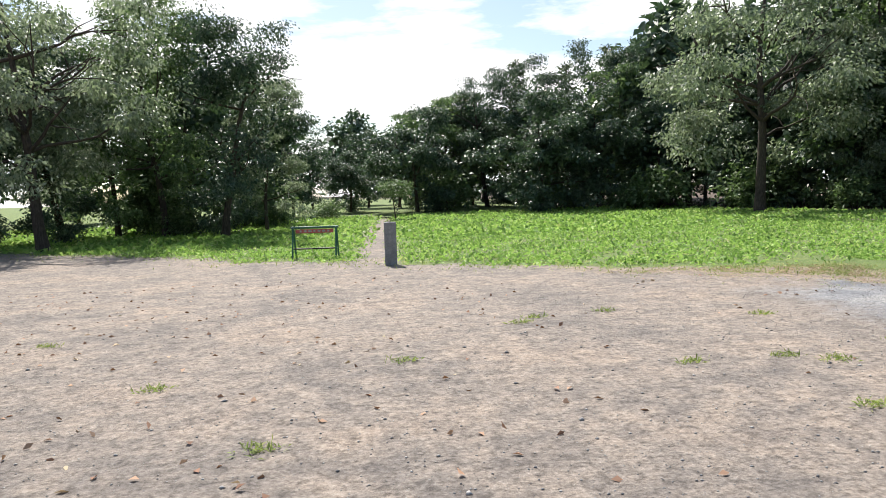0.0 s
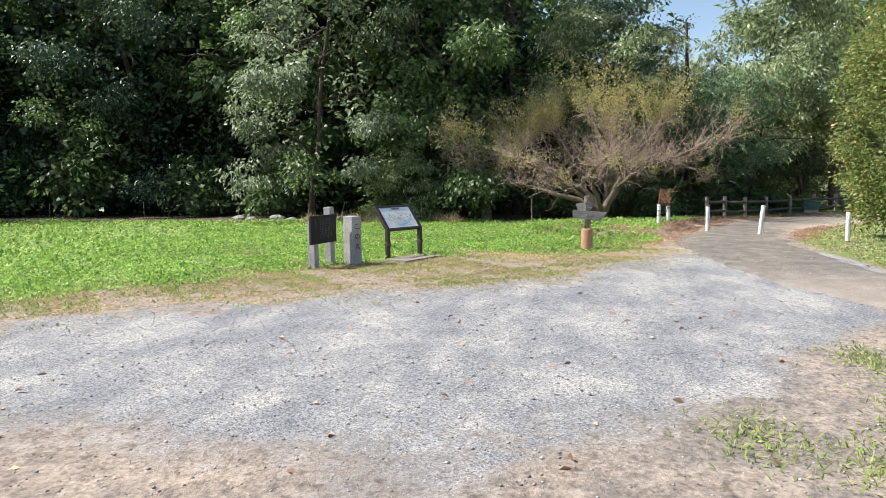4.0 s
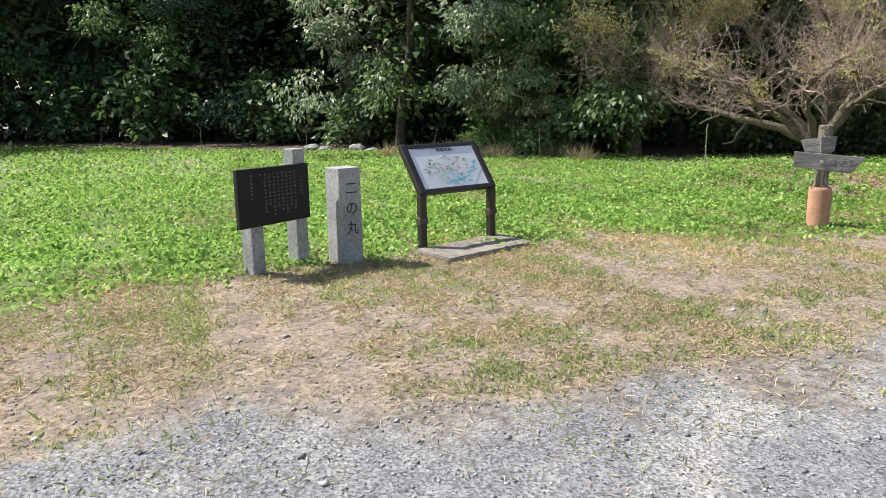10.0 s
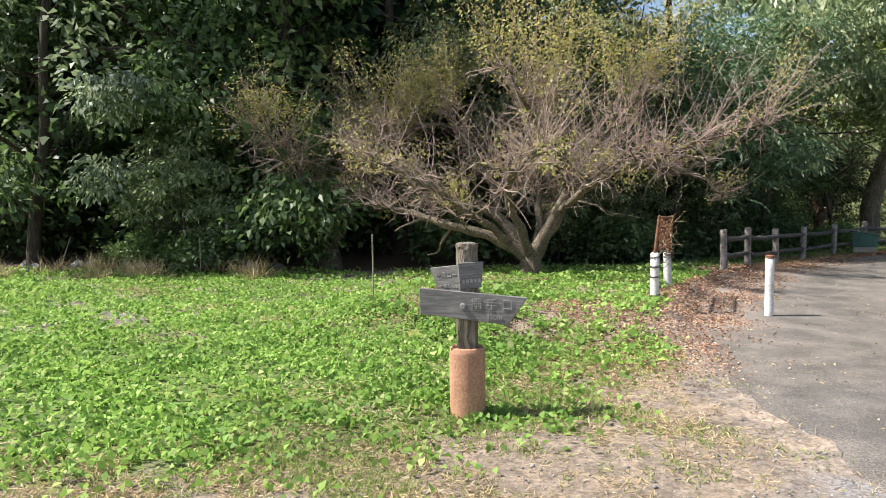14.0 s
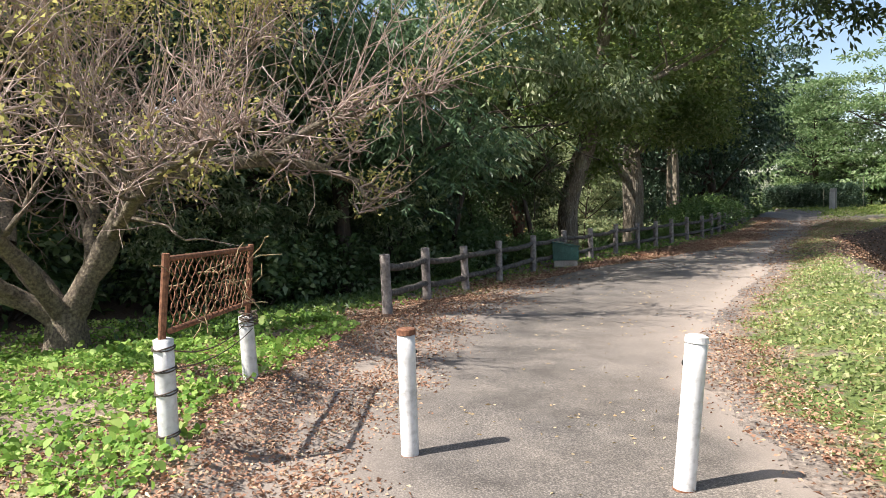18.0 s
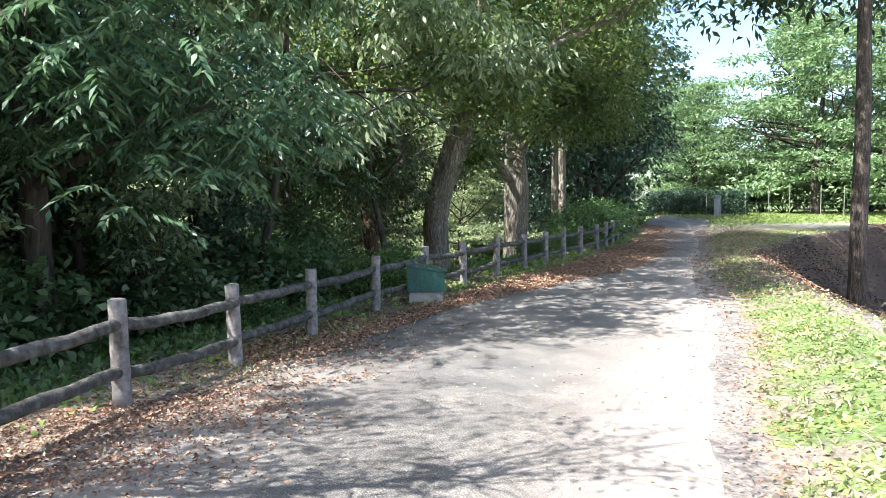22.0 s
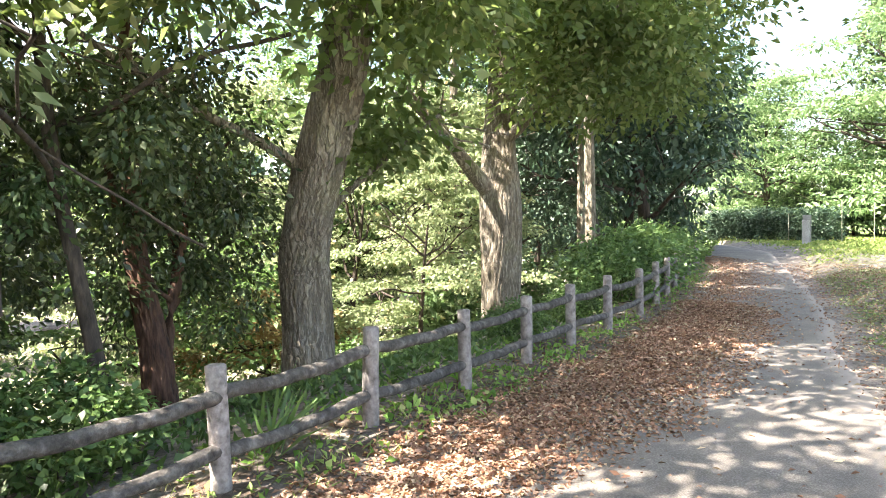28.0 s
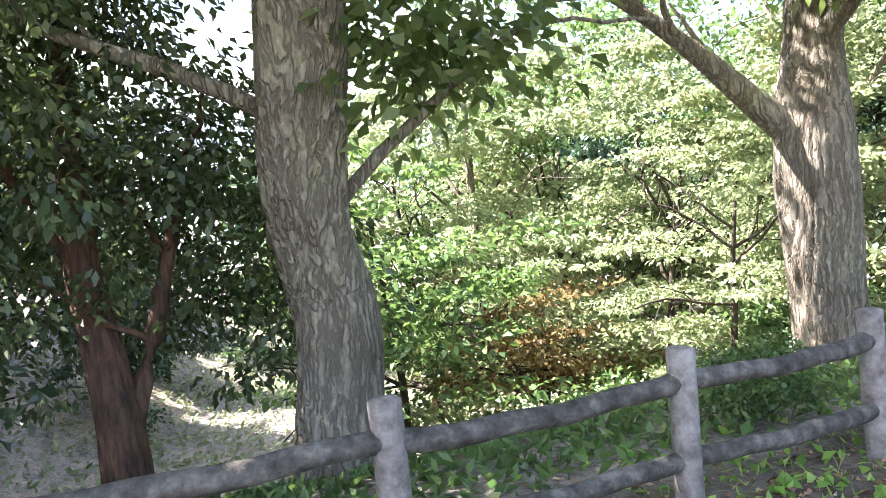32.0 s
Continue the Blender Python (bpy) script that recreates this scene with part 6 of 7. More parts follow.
part("log_top", rod_bm((0, 0, 1.19), (0, 0, 1.247), 0.079, 20, None, 0.05, 2), BARK, e)


def outline_bm(pts, thick):
    bm = bmesh.new()
    f = bm.faces.new([bm.verts.new((x, 0, z)) for x, z in pts])
    r = bmesh.ops.extrude_face_region(bm, geom=[f])
    for v in r["geom"]:
        if isinstance(v, bmesh.types.BMVert):
            v.co.y += thick
    bmesh.ops.recalc_face_normals(bm, faces=bm.faces[:])
    bmesh.ops.bevel(bm, geom=bm.edges[:], offset=0.004, segments=1, affect="EDGES")
    return bm


arrow = part("finger_board", outline_bm([(-0.335, 0.74), (-0.345, 0.925), (0.42, 0.885), (0.285, 0.69)], 0.03), SIGN_WOOD, e, "grey wooden board cut to a point")
arrow.matrix_basis = pose(0, -0.118, 0, 0, 1.5, 0)
writing("lettering", "搦 手 口", 0.085, PALE, arrow, facing(0.17, -0.0035, 0.825), 0.0015, "pale carved characters")
writing("distance", "350m", 0.05, PALE, arrow, facing(0.19, -0.0035, 0.74), 0.0015)
part("bolt", rod_bm((-0.03, -0.03, 0.81), (-0.03, 0.01, 0.81), 0.022, 10), STONE_DARK, arrow, "large bolt head")
left = part("finger_board", outline_bm([(-0.235, 1.065), (-0.165, 0.865), (0.035, 0.885), (0.035, 1.09)], 0.025), SIGN_WOOD, e, "small tapered board")
left.matrix_basis = pose(0.0, -0.10, 0.01, 0, -2, -16)
writing("lettering", "中央コース", 0.042, PALE, left, facing(-0.085, -0.0035, 1.015), 0.0015)
writing("distance", "一周約600m", 0.032, PALE, left, facing(-0.075, -0.0035, 0.935), 0.0015)
right = part("finger_board", outline_bm([(0.03, 0.90), (0.03, 1.09), (0.215, 1.085), (0.185, 0.905)], 0.025), SIGN_WOOD, e, "small tapered board")
right.matrix_basis = pose(0.0, -0.10, 0.02, 0, -4, 22)
for k in range(5):
    part("carved_bar", box_bm(0.02, 0.003, 0.025, (0.06 + 0.028 * k, -0.0025, 0.945), 0), PALE, right)
put(e, 19.28, 5.0, -96)

# bollards
BX, BY, BL, BS = 21.70, 0.63, 5.4, 1.04
e = thing("bollard", "white painted steel bollard with a rusty cap on the asphalt", "bollard", "bollards across the path")
part("tube", rod_bm((0, 0, -0.1), (0, 0, 0.70), 0.049, 20, None, 0.004, 1, 6), WHITE_PAINT, e, smooth=True)
part("cap", rod_bm((0, 0, 0.695), (0, 0, 0.735), 0.054, 20, 0.049), RUST, e, "rusty steel cap")
part("foot_rust", rod_bm((0, 0, -0.06), (0, 0, 0.045), 0.0515, 20), RUST, e, "rusty foot")
part("bolt_hole", rod_bm((-0.026, -0.042, 0.60), (-0.025, -0.052, 0.60), 0.011, 10), INK, e)
put(e, 22.61, 1.72, 40)
o = again(e, BX, BY, 150, 1.0)
o.matrix_basis = Matrix.Translation((BX, BY, hz(BX, BY))) @ Matrix.Rotation(radians(BL), 4, Vector((0.978, -0.207, 0))) @ Matrix.Rotation(radians(150), 4, "Z") @ Matrix.Scale(BS, 4)
for c in o.children:
    if c.name.startswith("cap"):
        c.data = c.data.copy()
        c.data.materials.clear()
        c.data.materials.append(WHITE_PAINT)
        tagged(c, "white painted cap")
tagged(o, "white painted steel bollard leaning slightly beside the path edge")
o = again(e, 19.93, -0.79, 250, 1.0)
tagged(o, "white painted steel bollard standing on the grass verge")

# rusty mesh panel on two white stubs
e = thing("mesh_panel", "rusty wire mesh panel tied to two white pipe stubs", "barrier panel")
PA, PB = Vector((22.80, 2.96, 0)), Vector((24.10, 2.51, 0))
wd = (PB - PA).length
part("stub", rod_bm((0, 0, -0.25), (0, 0, 0.56), 0.052, 20, 0.051, 0.006, 1, 4), WHITE_PAINT, e, "white pipe stub", True)
part("stub", rod_bm((wd, 0, -0.2), (wd, 0.02, 0.46), 0.056, 20, 0.051, 0.01, 2, 4), WHITE_PAINT, e, "white pipe stub, flaking", True)
for x in (0, wd):
    part("frame_post", rod_bm((x - 0.02, 0.0, 0.46 if x else 0.54), (x - 0.02, -0.05, 0.965 if x else 1.0), 0.020, 10), RUST, e)
for z in (0.60, 0.97):
    part("frame_rail", rod_bm((-0.02, -0.045, z), (wd - 0.02, -0.045, z - 0.035), 0.016, 10), RUST, e)
st = Stems()
nx = 15
for k in range(-8, nx + 8):
    for sgn in (1, -1):
        pts = []
        for j in range(0, 13):
            u = j / 12
            x = (k + sgn * u * 4.0 * 1.0) * wd / nx
            if 0.0 <= x <= wd - 0.03:
                pts.append((x, -0.05 + 0.006 * ((j + (sgn > 0)) % 2) + 0.012 * math.sin(x * 7), 0.61 - 0.035 * x / wd + 0.36 * u))
        if len(pts) > 2:
            st.add(pts, np.full(len(pts), 0.0042), 4)
sub("wire_mesh", st.mesh("wire_mesh", RUST), e, "rusted diamond wire mesh")
rng = np.random.default_rng(17)
st = Stems()
for k in range(26):
    a = rng.uniform(0, wd)
    st.add(bend(rng, (a, -0.05, rng.uniform(0.62, 0.88)), rng.normal(size=3) * np.array([1, 0.12, 0.35]), rng.uniform(0.15, 0.35), 6, 0.3), np.full(7, 0.0035), 4)
sub("dry_vines", st.mesh("dry_vines", LEAF_DRY), e, "dry vine stems woven through the mesh")
st = Stems()
for z in (0.06, 0.28, 0.40, 0.51):
    th = np.linspace(0, 2 * np.pi * 2.2, 30)
    st.add(np.stack([0.058 * np.cos(th), 0.058 * np.sin(th), z + 0.01 * np.sin(th * 1.3)], -1), np.full(30, 0.004), 4)
for z in (0.42, 0.46):
    th = np.linspace(0, 2 * np.pi * 4.2, 50)
    st.add(np.stack([wd + 0.066 * np.cos(th), 0.066 * np.sin(th), z + 0.03 * np.sin(th * 0.7)], -1), np.full(50, 0.0045), 4)
for z0, sag in ((0.50, 0.10), (0.40, 0.06)):
    u = np.linspace(0, 1, 16)
    st.add(np.stack([u * wd, -0.03 + 0 * u, z0 - sag * 4 * u * (1 - u) - 0.03 * u], -1), np.full(16, 0.004), 4)
sub("wire", st.mesh("wire", WIRE), e, "loops of old wire")
d = PB - PA
put(e, PA.x, PA.y, math.degrees(math.atan2(d.y, d.x)), 1.0, 0.21)

# log fence
fence = thing("log_fence", "weathered grey log fence with two rails beside the path", "fence")
posts = []
for i, (x, y) in enumerate(FENCE):
    z = hz(x, y)
    r0 = random.Random(i)
    lean = Vector((r0.uniform(-0.02, 0.02), r0.uniform(-0.02, 0.02), 0))
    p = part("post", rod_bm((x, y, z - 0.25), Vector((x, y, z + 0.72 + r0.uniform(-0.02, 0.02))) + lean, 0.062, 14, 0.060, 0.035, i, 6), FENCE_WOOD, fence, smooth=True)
    posts.append((x, y, z))
for i, (a, b) in enumerate(zip(posts, posts[1:])):
    for h, r in ((0.555, 0.043), (0.225, 0.041)):
        rr = random.Random(i * 2 + int(h * 10))
        A = Vector((a[0], a[1], a[2] + h + rr.uniform(-0.02, 0.02)))
        B2 = Vector((b[0], b[1], b[2] + h + rr.uniform(-0.02, 0.02)))
        st = Stems()
        u = np.linspace(0, 1, 12)
        sag = -0.03 * 4 * u * (1 - u) * rr.uniform(0.2, 1.2)
        pts = np.stack([A.x + (B2.x - A.x) * u, A.y + (B2.y - A.y) * u, A.z + (B2.z - A.z) * u + sag + 0.006 * np.sin(u * 17 + i)], -1)
        st.add(pts, r * (1 + 0.03 * np.sin(u * 5 + i * 1.7) + 0.02 * np.sin(u * 37 + i)), 12, 0.05, i, 5)
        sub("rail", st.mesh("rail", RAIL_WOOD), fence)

# green box
e = thing("green_box", "dark green metal box with sloping lid on a concrete base", "storage box")
part("base", box_bm(0.54, 0.54, 0.30, (0, 0, -0.14), 0.01), CONCRETE, e, "pale concrete base")
for k in range(4):
    part("base_rib", rod_bm((0.275, -0.20 + k * 0.13, -0.05), (0.275, -0.20 + k * 0.13, 0.155), 0.05, 12), CONCRETE, e)
bm = box_bm(0.58, 0.60, 0.36, (0, 0, 0.16), 0.008)
for v in bm.verts:
    if v.co.z > 0.4:
        v.co.z += -0.055 * (v.co.y / 0.30) * -1
part("body", bm, GREEN_PAINT, e)
bm = box_bm(0.63, 0.66, 0.025, (0, -0.01, 0.0), 0.006)
bm.transform(Matrix.Translation((0, 0, 0.525)) @ Matrix.Rotation(math.atan2(0.055, 0.30), 4, "X"))
part("lid", bm, GREEN_PAINT, e)
part("hasp", box_bm(0.04, 0.015, 0.06, (0.0, -0.31, 0.38), 0.003), RUST, e)
rng = np.random.default_rng(5)
v = leaf_quads(np.stack([rng.uniform(-0.28, 0.28, 26), rng.uniform(-0.30, 0.30, 26), 0.555 + 0 * rng.random(26)], -1), rng.normal(size=(26, 3)) * np.array([1, 1, 0.1]), 0.05, 0.03, rng)
v[:, 2] += v[:, 1] * 0.183
sub("fallen_leaves", leaf_mesh("fallen_leaves", v, LEAF_FALLEN), e, "dry leaves lying on the lid")
put(e, 32.48, -4.06, -25, 0.88)

# barrier trestle and stone post by the dirt way
e = thing("barrier_trestle", "green steel barrier trestle with a faded red board", "barrier")
for x in (-0.56, 0.56):
    for sy in (-1, 1):
        part("leg", rod_bm((x, sy * 0.24, -0.03), (x, sy * 0.03, 0.80), 0.024, 10), BARRIER_GREEN, e)
    part("tie_bar", rod_bm((x, -0.17, 0.26), (x, 0.17, 0.26), 0.016, 8), BARRIER_GREEN, e)
part("top_rail", rod_bm((-0.62, 0, 0.81), (0.62, 0, 0.81), 0.030, 12), BARRIER_GREEN, e)
part("low_rail", rod_bm((-0.56, 0, 0.26), (0.56, 0, 0.26), 0.022, 10), STEEL_BROWN, e)
red = part("red_board", box_bm(0.98, 0.02, 0.10, (0, -0.03, 0.665), 0.003), RED_PANEL, e, "faded red board")
for k in range(7):
    part("lettering_bar", box_bm(0.05 + 0.02 * (k % 3), 0.002, 0.05, (-0.36 + 0.12 * k, -0.0415, 0.69), 0), PALE, red)
put(e, 0.10, 22.6, -14)
e = thing("stone_post", "dark granite marker post with worn writing beside the dirt way", "marker post")
part("shaft", box_bm(0.27, 0.27, 1.22, (0, 0, -0.25), 0.014), STONE_DARK, e)
for k in range(6):
    part("carved_character", box_bm(0.055, 0.003, 0.06, (-0.01 + 0.012 * (k % 2), -0.1355, 0.82 - 0.10 * k), 0), PALE, e)
put(e, 1.62, 19.80, -8)

# marker post, hedge and stakes at the bend
e = thing("marker_post", "weathered stone marker post at the bend of the path", "marker post")
part("shaft", box_bm(0.34, 0.30, 1.40, (0, 0, -0.25), 0.02), STONE_DARK, e)
part("side_plate", box_bm(0.14, 0.26, 1.20, (-0.25, 0.04, -0.25), 0.015), STONE, e)
put(e, 50.4, -28.9, -50)
rng = np.random.default_rng(33)
for k in range(5):
    e = thing("hedge", "low dark clipped hedge along the bend", "hedge", "hedge along the bend")
    n = 240
    spots = np.stack([rng.uniform(-1.1, 1.1, n), rng.uniform(-0.45, 0.45, n), rng.uniform(0.1, 1.35, n)], -1)
    sub("leaves", leaf_mesh("leaves", foliage(rng, spots, 24, 0.13, 0.12, 0.07, 0.2, 0.9), LEAF_BLUE), e)
    put(e, 52.4 + 2.05 * k, -31.6 + 0.35 * k, 10)
stake = thing("stake", "pale bamboo stake of a rope fence", "stake", "stakes along the lawn")
part("pole", rod_bm((0, 0, -0.2), (0, 0, 1.75), 0.020, 8), POLE_PALE, stake)
put(stake, 51.2, -31.8)
for x, y, s in ((50.2, -32.4, 0.9), (49.3, -32.9, 1.0), (48.0, -33.6, 0.95), (47.0, -34.0, 1.0), (46.4, -35.0, 1.0), (45.6, -35.9, 0.8), (45.2, -36.3, 0.9), (44.4, -37.2, 1.0), (44.1, -37.5, 0.8), (53.0, -30.8, 0.7), (43.0, -38.6, 0.9)):
    again(stake, x, y, 0, s)

# thin rods standing at the far side of the lawn
rod = thing("marker_rod", "thin pale metal rod with a ring on top", "rod", "rods along the lawn")
part("shaft", rod_bm((0, 0, -0.1), (0, 0, 0.78), 0.010, 8), POLE_PALE, rod)
st = Stems()
th = np.linspace(0, 2 * np.pi, 16)
st.add(np.stack([0.03 * np.cos(th), 0 * th, 0.81 + 0.03 * np.sin(th)], -1), np.full(16, 0.007), 6)
sub("ring", st.mesh("ring", POLE_PALE), rod)
put(rod, 23.34, 6.42)
for x, y, t in ((27.2, 10.4, 0), (27.8, 13.6, 18), (28.0, 17.6, 0), (28.2, 21.6, 0), (28.0, 25.6, 6), (27.6, 29.8, 0), (24.0, 41.0, 0)):
    o = again(rod, x, y, 30, 0.9)
    o.matrix_basis = o.matrix_basis @ pose(0, 0, 0, t, 0, 0)

# rocks along the foot of the wood
rng = np.random.default_rng(44)


def rock_bm(w, d, h, seed):
    bm = bmesh.new()
    bmesh.ops.create_icosphere(bm, subdivisions=2, radius=1)
    rr = random.Random(seed)
    ph = [rr.uniform(0, 6) for _ in range(3)]
    for v in bm.verts:
        k = 1 + 0.18 * math.sin(3 * v.co.x + ph[0]) + 0.14 * math.sin(4 * v.co.y + ph[1]) + 0.12 * math.sin(5 * v.co.z + ph[2])
        v.co = Vector((v.co.x * w * k, v.co.y * d * k, max(v.co.z, -0.4) * h * k))
    return bm


for k in range(16):
    x, y = 28.6 + rng.normal() * 0.35 + 0.02 * k, 9.6 + 0.55 * k + rng.normal() * 0.2
    e = thing("rock", "grey-brown boulder half sunk at the foot of the wood", "rock", "boulders at the wood edge")
    part("stone", rock_bm(rng.uniform(0.14, 0.3), rng.uniform(0.14, 0.28), rng.uniform(0.1, 0.2), k), STONE_DARK, e)
    put(e, x, y, rng.uniform(0, 360))


# ---- ground cover ----
rng = np.random.default_rng(101)
WALK = [(-1, 3.8), (1.4, 5.3), (5.6, 6.0), (9.5, 6.1), (12.4, 5.4), (14.8, 4.5), (17.2, 3.4), (20, 2.0), (22.1, 0.9), (24.3, -0.6), (26, -2.1), (28.4, -3.9), (30.8, -5.9), (32.4, -7.6), (33.2, -8.4)]


def lawn_here(x, y):
    d, _ = side(x, y, LAWN_EDGE)
    k = ease(-0.6, 1.5, d + 0.5 * waves(x, y, 0.9) + 0.25 * waves(x, y, 2.7, 1.0))
    w = np.exp(-((x - (1.3 + 0.16 * (y - 20))) / 0.85) ** 2) * ease(19, 21, y)
    p, _ = side(x, y, LEFT_EDGE)
    return k * (1 - w) * np.where(x > 20.5, ease(0.25, 0.9, p), 1.0)


def scatter(n, x0, x1, y0, y1, density):
    x, y = rng.uniform(x0, x1, n), rng.uniform(y0, y1, n)
    keep = rng.random(n) < density(x, y)
    return x[keep], y[keep]


def blades(name, label, x, y, length, width, mat, upright=0.5, lift=0.0, fold=0.25, category="plants"):
    n = len(x)
    d = rng.normal(size=(n, 3))
    d[:, 2] = np.abs(d[:, 2]) * upright + upright * 0.4
    z = height(x, y) + lift
    o = new(name, leaf_mesh(name, leaf_quads(np.stack([x, y, z], -1), d, length, width, rng, fold), mat))
    return tagged(o, label, category, kind="stuff")


def away(x, y):
    d, _ = side(x, y, WALK)
    return np.abs(d)


x, y = scatter(420000, 10.5, 28.6, 2.2, 17.0, lambda x, y: lawn_here(x, y) * (0.22 + 0.78 * ease(-0.45, 0.35, waves(x, y, 2.3, 5.0))) * np.clip(1.25 - away(x, y) / 13, 0.15, 1) * (1 - ease(27.2, 28.6, x)) * (1 - 0.92 * ease(20.8, 22.0, x) * (1 - ease(6.0, 7.5, y - 0.2 * (x - 22)))))
blades("clover", "low bright green clover and weeds on the lawn", x, y, 0.056, 0.042, LEAF_CLOVER, 0.7, 0.004 + 0.07 * rng.random(len(x)) * ease(-0.3, 0.5, waves(x, y, 3.1, 5.0)))
x, y = scatter(120000, -12.0, 28.6, 8.0, 30.0, lambda x, y: lawn_here(x, y) * (0.3 + 0.7 * ease(-0.6, 0.3, waves(x, y, 1.1, 5.0))) * ease(9, 12, away(x, y)))
blades("lawn_plants", "green lawn plants further off", x, y, 0.11, 0.06, LEAF_CLOVER, 0.6, 0.004)
x, y = scatter(45000, -20.0, 29.5, 28.0, 52.0, lambda x, y: lawn_here(x, y) * (1 - ease(25.5, 29.5, x + 0.1 * (y - 30))))
blades("lawn_far", "green lawn at the foot of the wood", x, y, 0.20, 0.13, LEAF_CLOVER, 0.5, 0.004)


def worn(x, y):
    d, _ = side(x, y, LAWN_EDGE)
    v, _ = side(x, y, GRAVEL_EDGE)
    k = ease(-0.7, 0.5, v + 0.5 * waves(x, y, 0.9)) * (1 - ease(0.3, 1.6, d))
    k = np.maximum(k, 0.10 * ease(-1.7, -0.5, v + 0.6 * waves(x, y, 1.3, 2.0)) * (1 - ease(0.0, 0.5, v)))
    return k * ease(-0.5, 0.45, 0.55 * waves(x, y, 1.3, 8.0) + 0.45 * waves(y, x, 3.9, 3.0) + 0.35 * waves(x + y, x - y, 7.3, 5.0)) * (1 - ease(20.5, 21.6, x))


x, y = scatter(1300000, 5.0, 22.0, 2.8, 16.0, lambda x, y: worn(x, y) * np.clip(1.2 - away(x, y) / 10, 0.1, 1))
tufted = ease(-0.15, 0.3, 0.5 * waves(x, y, 2.1, 4.0) + 0.5 * waves(y, x, 6.1, 1.0) + 0.3 * waves(x + y, x - y, 13.0, 2.0))
green_part = rng.random(len(x)) < 0.10 + 0.75 * tufted
blades("short_grass", "short patchy green grass between lawn and gravel", x[green_part], y[green_part], 0.040, 0.0085, LEAF_GRASS, 0.8, 0.0)
blades("dry_grass", "straw-coloured dry grass between lawn and gravel", x[~green_part], y[~green_part], 0.062, 0.0055, LEAF_DRY, 0.30, 0.004)
x, y = scatter(26000, -10.0, 12.0, 9.0, 30.0, lambda x, y: worn(x, y))
blades("edge_grass", "tufts of grass along the edge of the bare ground", x, y, 0.09, 0.02, LEAF_GRASS, 0.9, 0.0)
x, y = scatter(150000, 12.0, 27.0, 3.0, 13.0, lambda x, y: lawn_here(x, y) * ease(0.22, 0.6, waves(x, y, 1.15, 9.0)))
blades("mown_hay", "dry cut stalks lying on the lawn", x, y, 0.10, 0.006, LEAF_DRY, 0.12, 0.03)


def weedy(x, y):
    p, _ = side(x, y, LEFT_EDGE)
    k = 0.6 * waves(x + 0.5 * y, y - 0.3 * x, 1.9, 11.0) + 0.5 * waves(y, x, 4.3, 2.0) + 0.25 * waves(x + y, y - x, 9.0, 4.0)
    return ease(0.05, 0.45, p + 0.15 * waves(x, y, 5.0, 1.0)) * (1 - ease(4.6, 6.5, p)) * (0.10 + 0.90 * ease(-0.18, 0.25, k))


def round_weeds(name, label, x, y, length, width, mat, lift):
    d = rng.normal(size=(len(x), 3))
    d[:, 2] = np.abs(d[:, 2]) * 0.55 + 0.1
    o = new(name, leaf_mesh(name, round_leaves(np.stack([x, y, height(x, y) + lift], -1), d, length, width, rng), mat, 6))
    return tagged(o, label, "plants", kind="stuff")


x, y = scatter(120000, 19.5, 29.0, 1.4, 8.5, lambda x, y: weedy(x, y) * ease(20.2, 21.4, x) * np.clip(1.5 - away(x, y) / 6, 0.3, 1))
round_weeds("low_weeds", "low green weeds among the fallen leaves", x, y, 0.036, 0.026, LEAF_CLOVER, 0.004 + 0.05 * rng.random(len(x)))
x, y = scatter(24000, 19.5, 28.0, 1.4, 7.0, lambda x, y: weedy(x, y) * ease(0.0, 0.4, waves(x, y, 2.6, 8.0)) * ease(20.6, 22.0, x))
round_weeds("broad_weeds", "broad-leaved bright green weeds among the fallen leaves", x, y, 0.052, 0.042, LEAF_CLOVER, 0.03 + 0.06 * rng.random(len(x)))

x, y = scatter(9000, 26.6, 28.8, 9.0, 14.5, lambda x, y: ease(0.1, 0.6, waves(x, y, 1.9, 6.0)))
blades("dry_undergrowth", "tall straw-coloured dry grass at the edge of the wood", x, y, 0.42, 0.012, LEAF_DRY, 1.1, 0.0)

# tufts on the bare ground
TUFTS = [(2.7, 9.5), (3.6, 9.4), (-2.0, 10.2), (3.9, 9.1), (-1.1, 8.4), (0.2, 10.4), (3.2, 12.3), (2.2, 12.2), (-3.5, 12.6), (5.1, 9.6), (4.4, 7.6), (5.4, 8.0), (1.9, 11.9), (4.8, 11.3), (3.1, 7.9), (6.6, 3.8), (7.0, 3.4), (7.6, 3.1), (7.0, 4.4), (8.4, 2.9), (9.0, 3.0), (5.9, 3.6), (-4.6, 9.5), (8.3, 2.2), (9.3, 2.2), (10.0, 1.7)]
px, py = [], []
for tx, ty in TUFTS:
    n = 70 if tx < 5.6 else 380
    s = 0.075 if tx < 5.6 else 0.26
    px.append(tx + rng.normal(size=n) * s)
    py.append(ty + rng.normal(size=n) * s * 0.7)
x, y = np.concatenate(px), np.concatenate(py)
blades("weed_tufts", "small tufts of weeds on the bare earth", x, y, 0.06, 0.012, LEAF_GRASS, 0.7, 0.0)

# verge beside the path
def verge_here(x, y):
    d, _ = side(x, y, RIGHT_EDGE)
    return ease(0.12, 0.5, -d + 0.15 * waves(x, y, 2.0)) * (1 - ease(-0.35, 0.4, -d - crest(x))) * ease(11.5, 13.5, x)


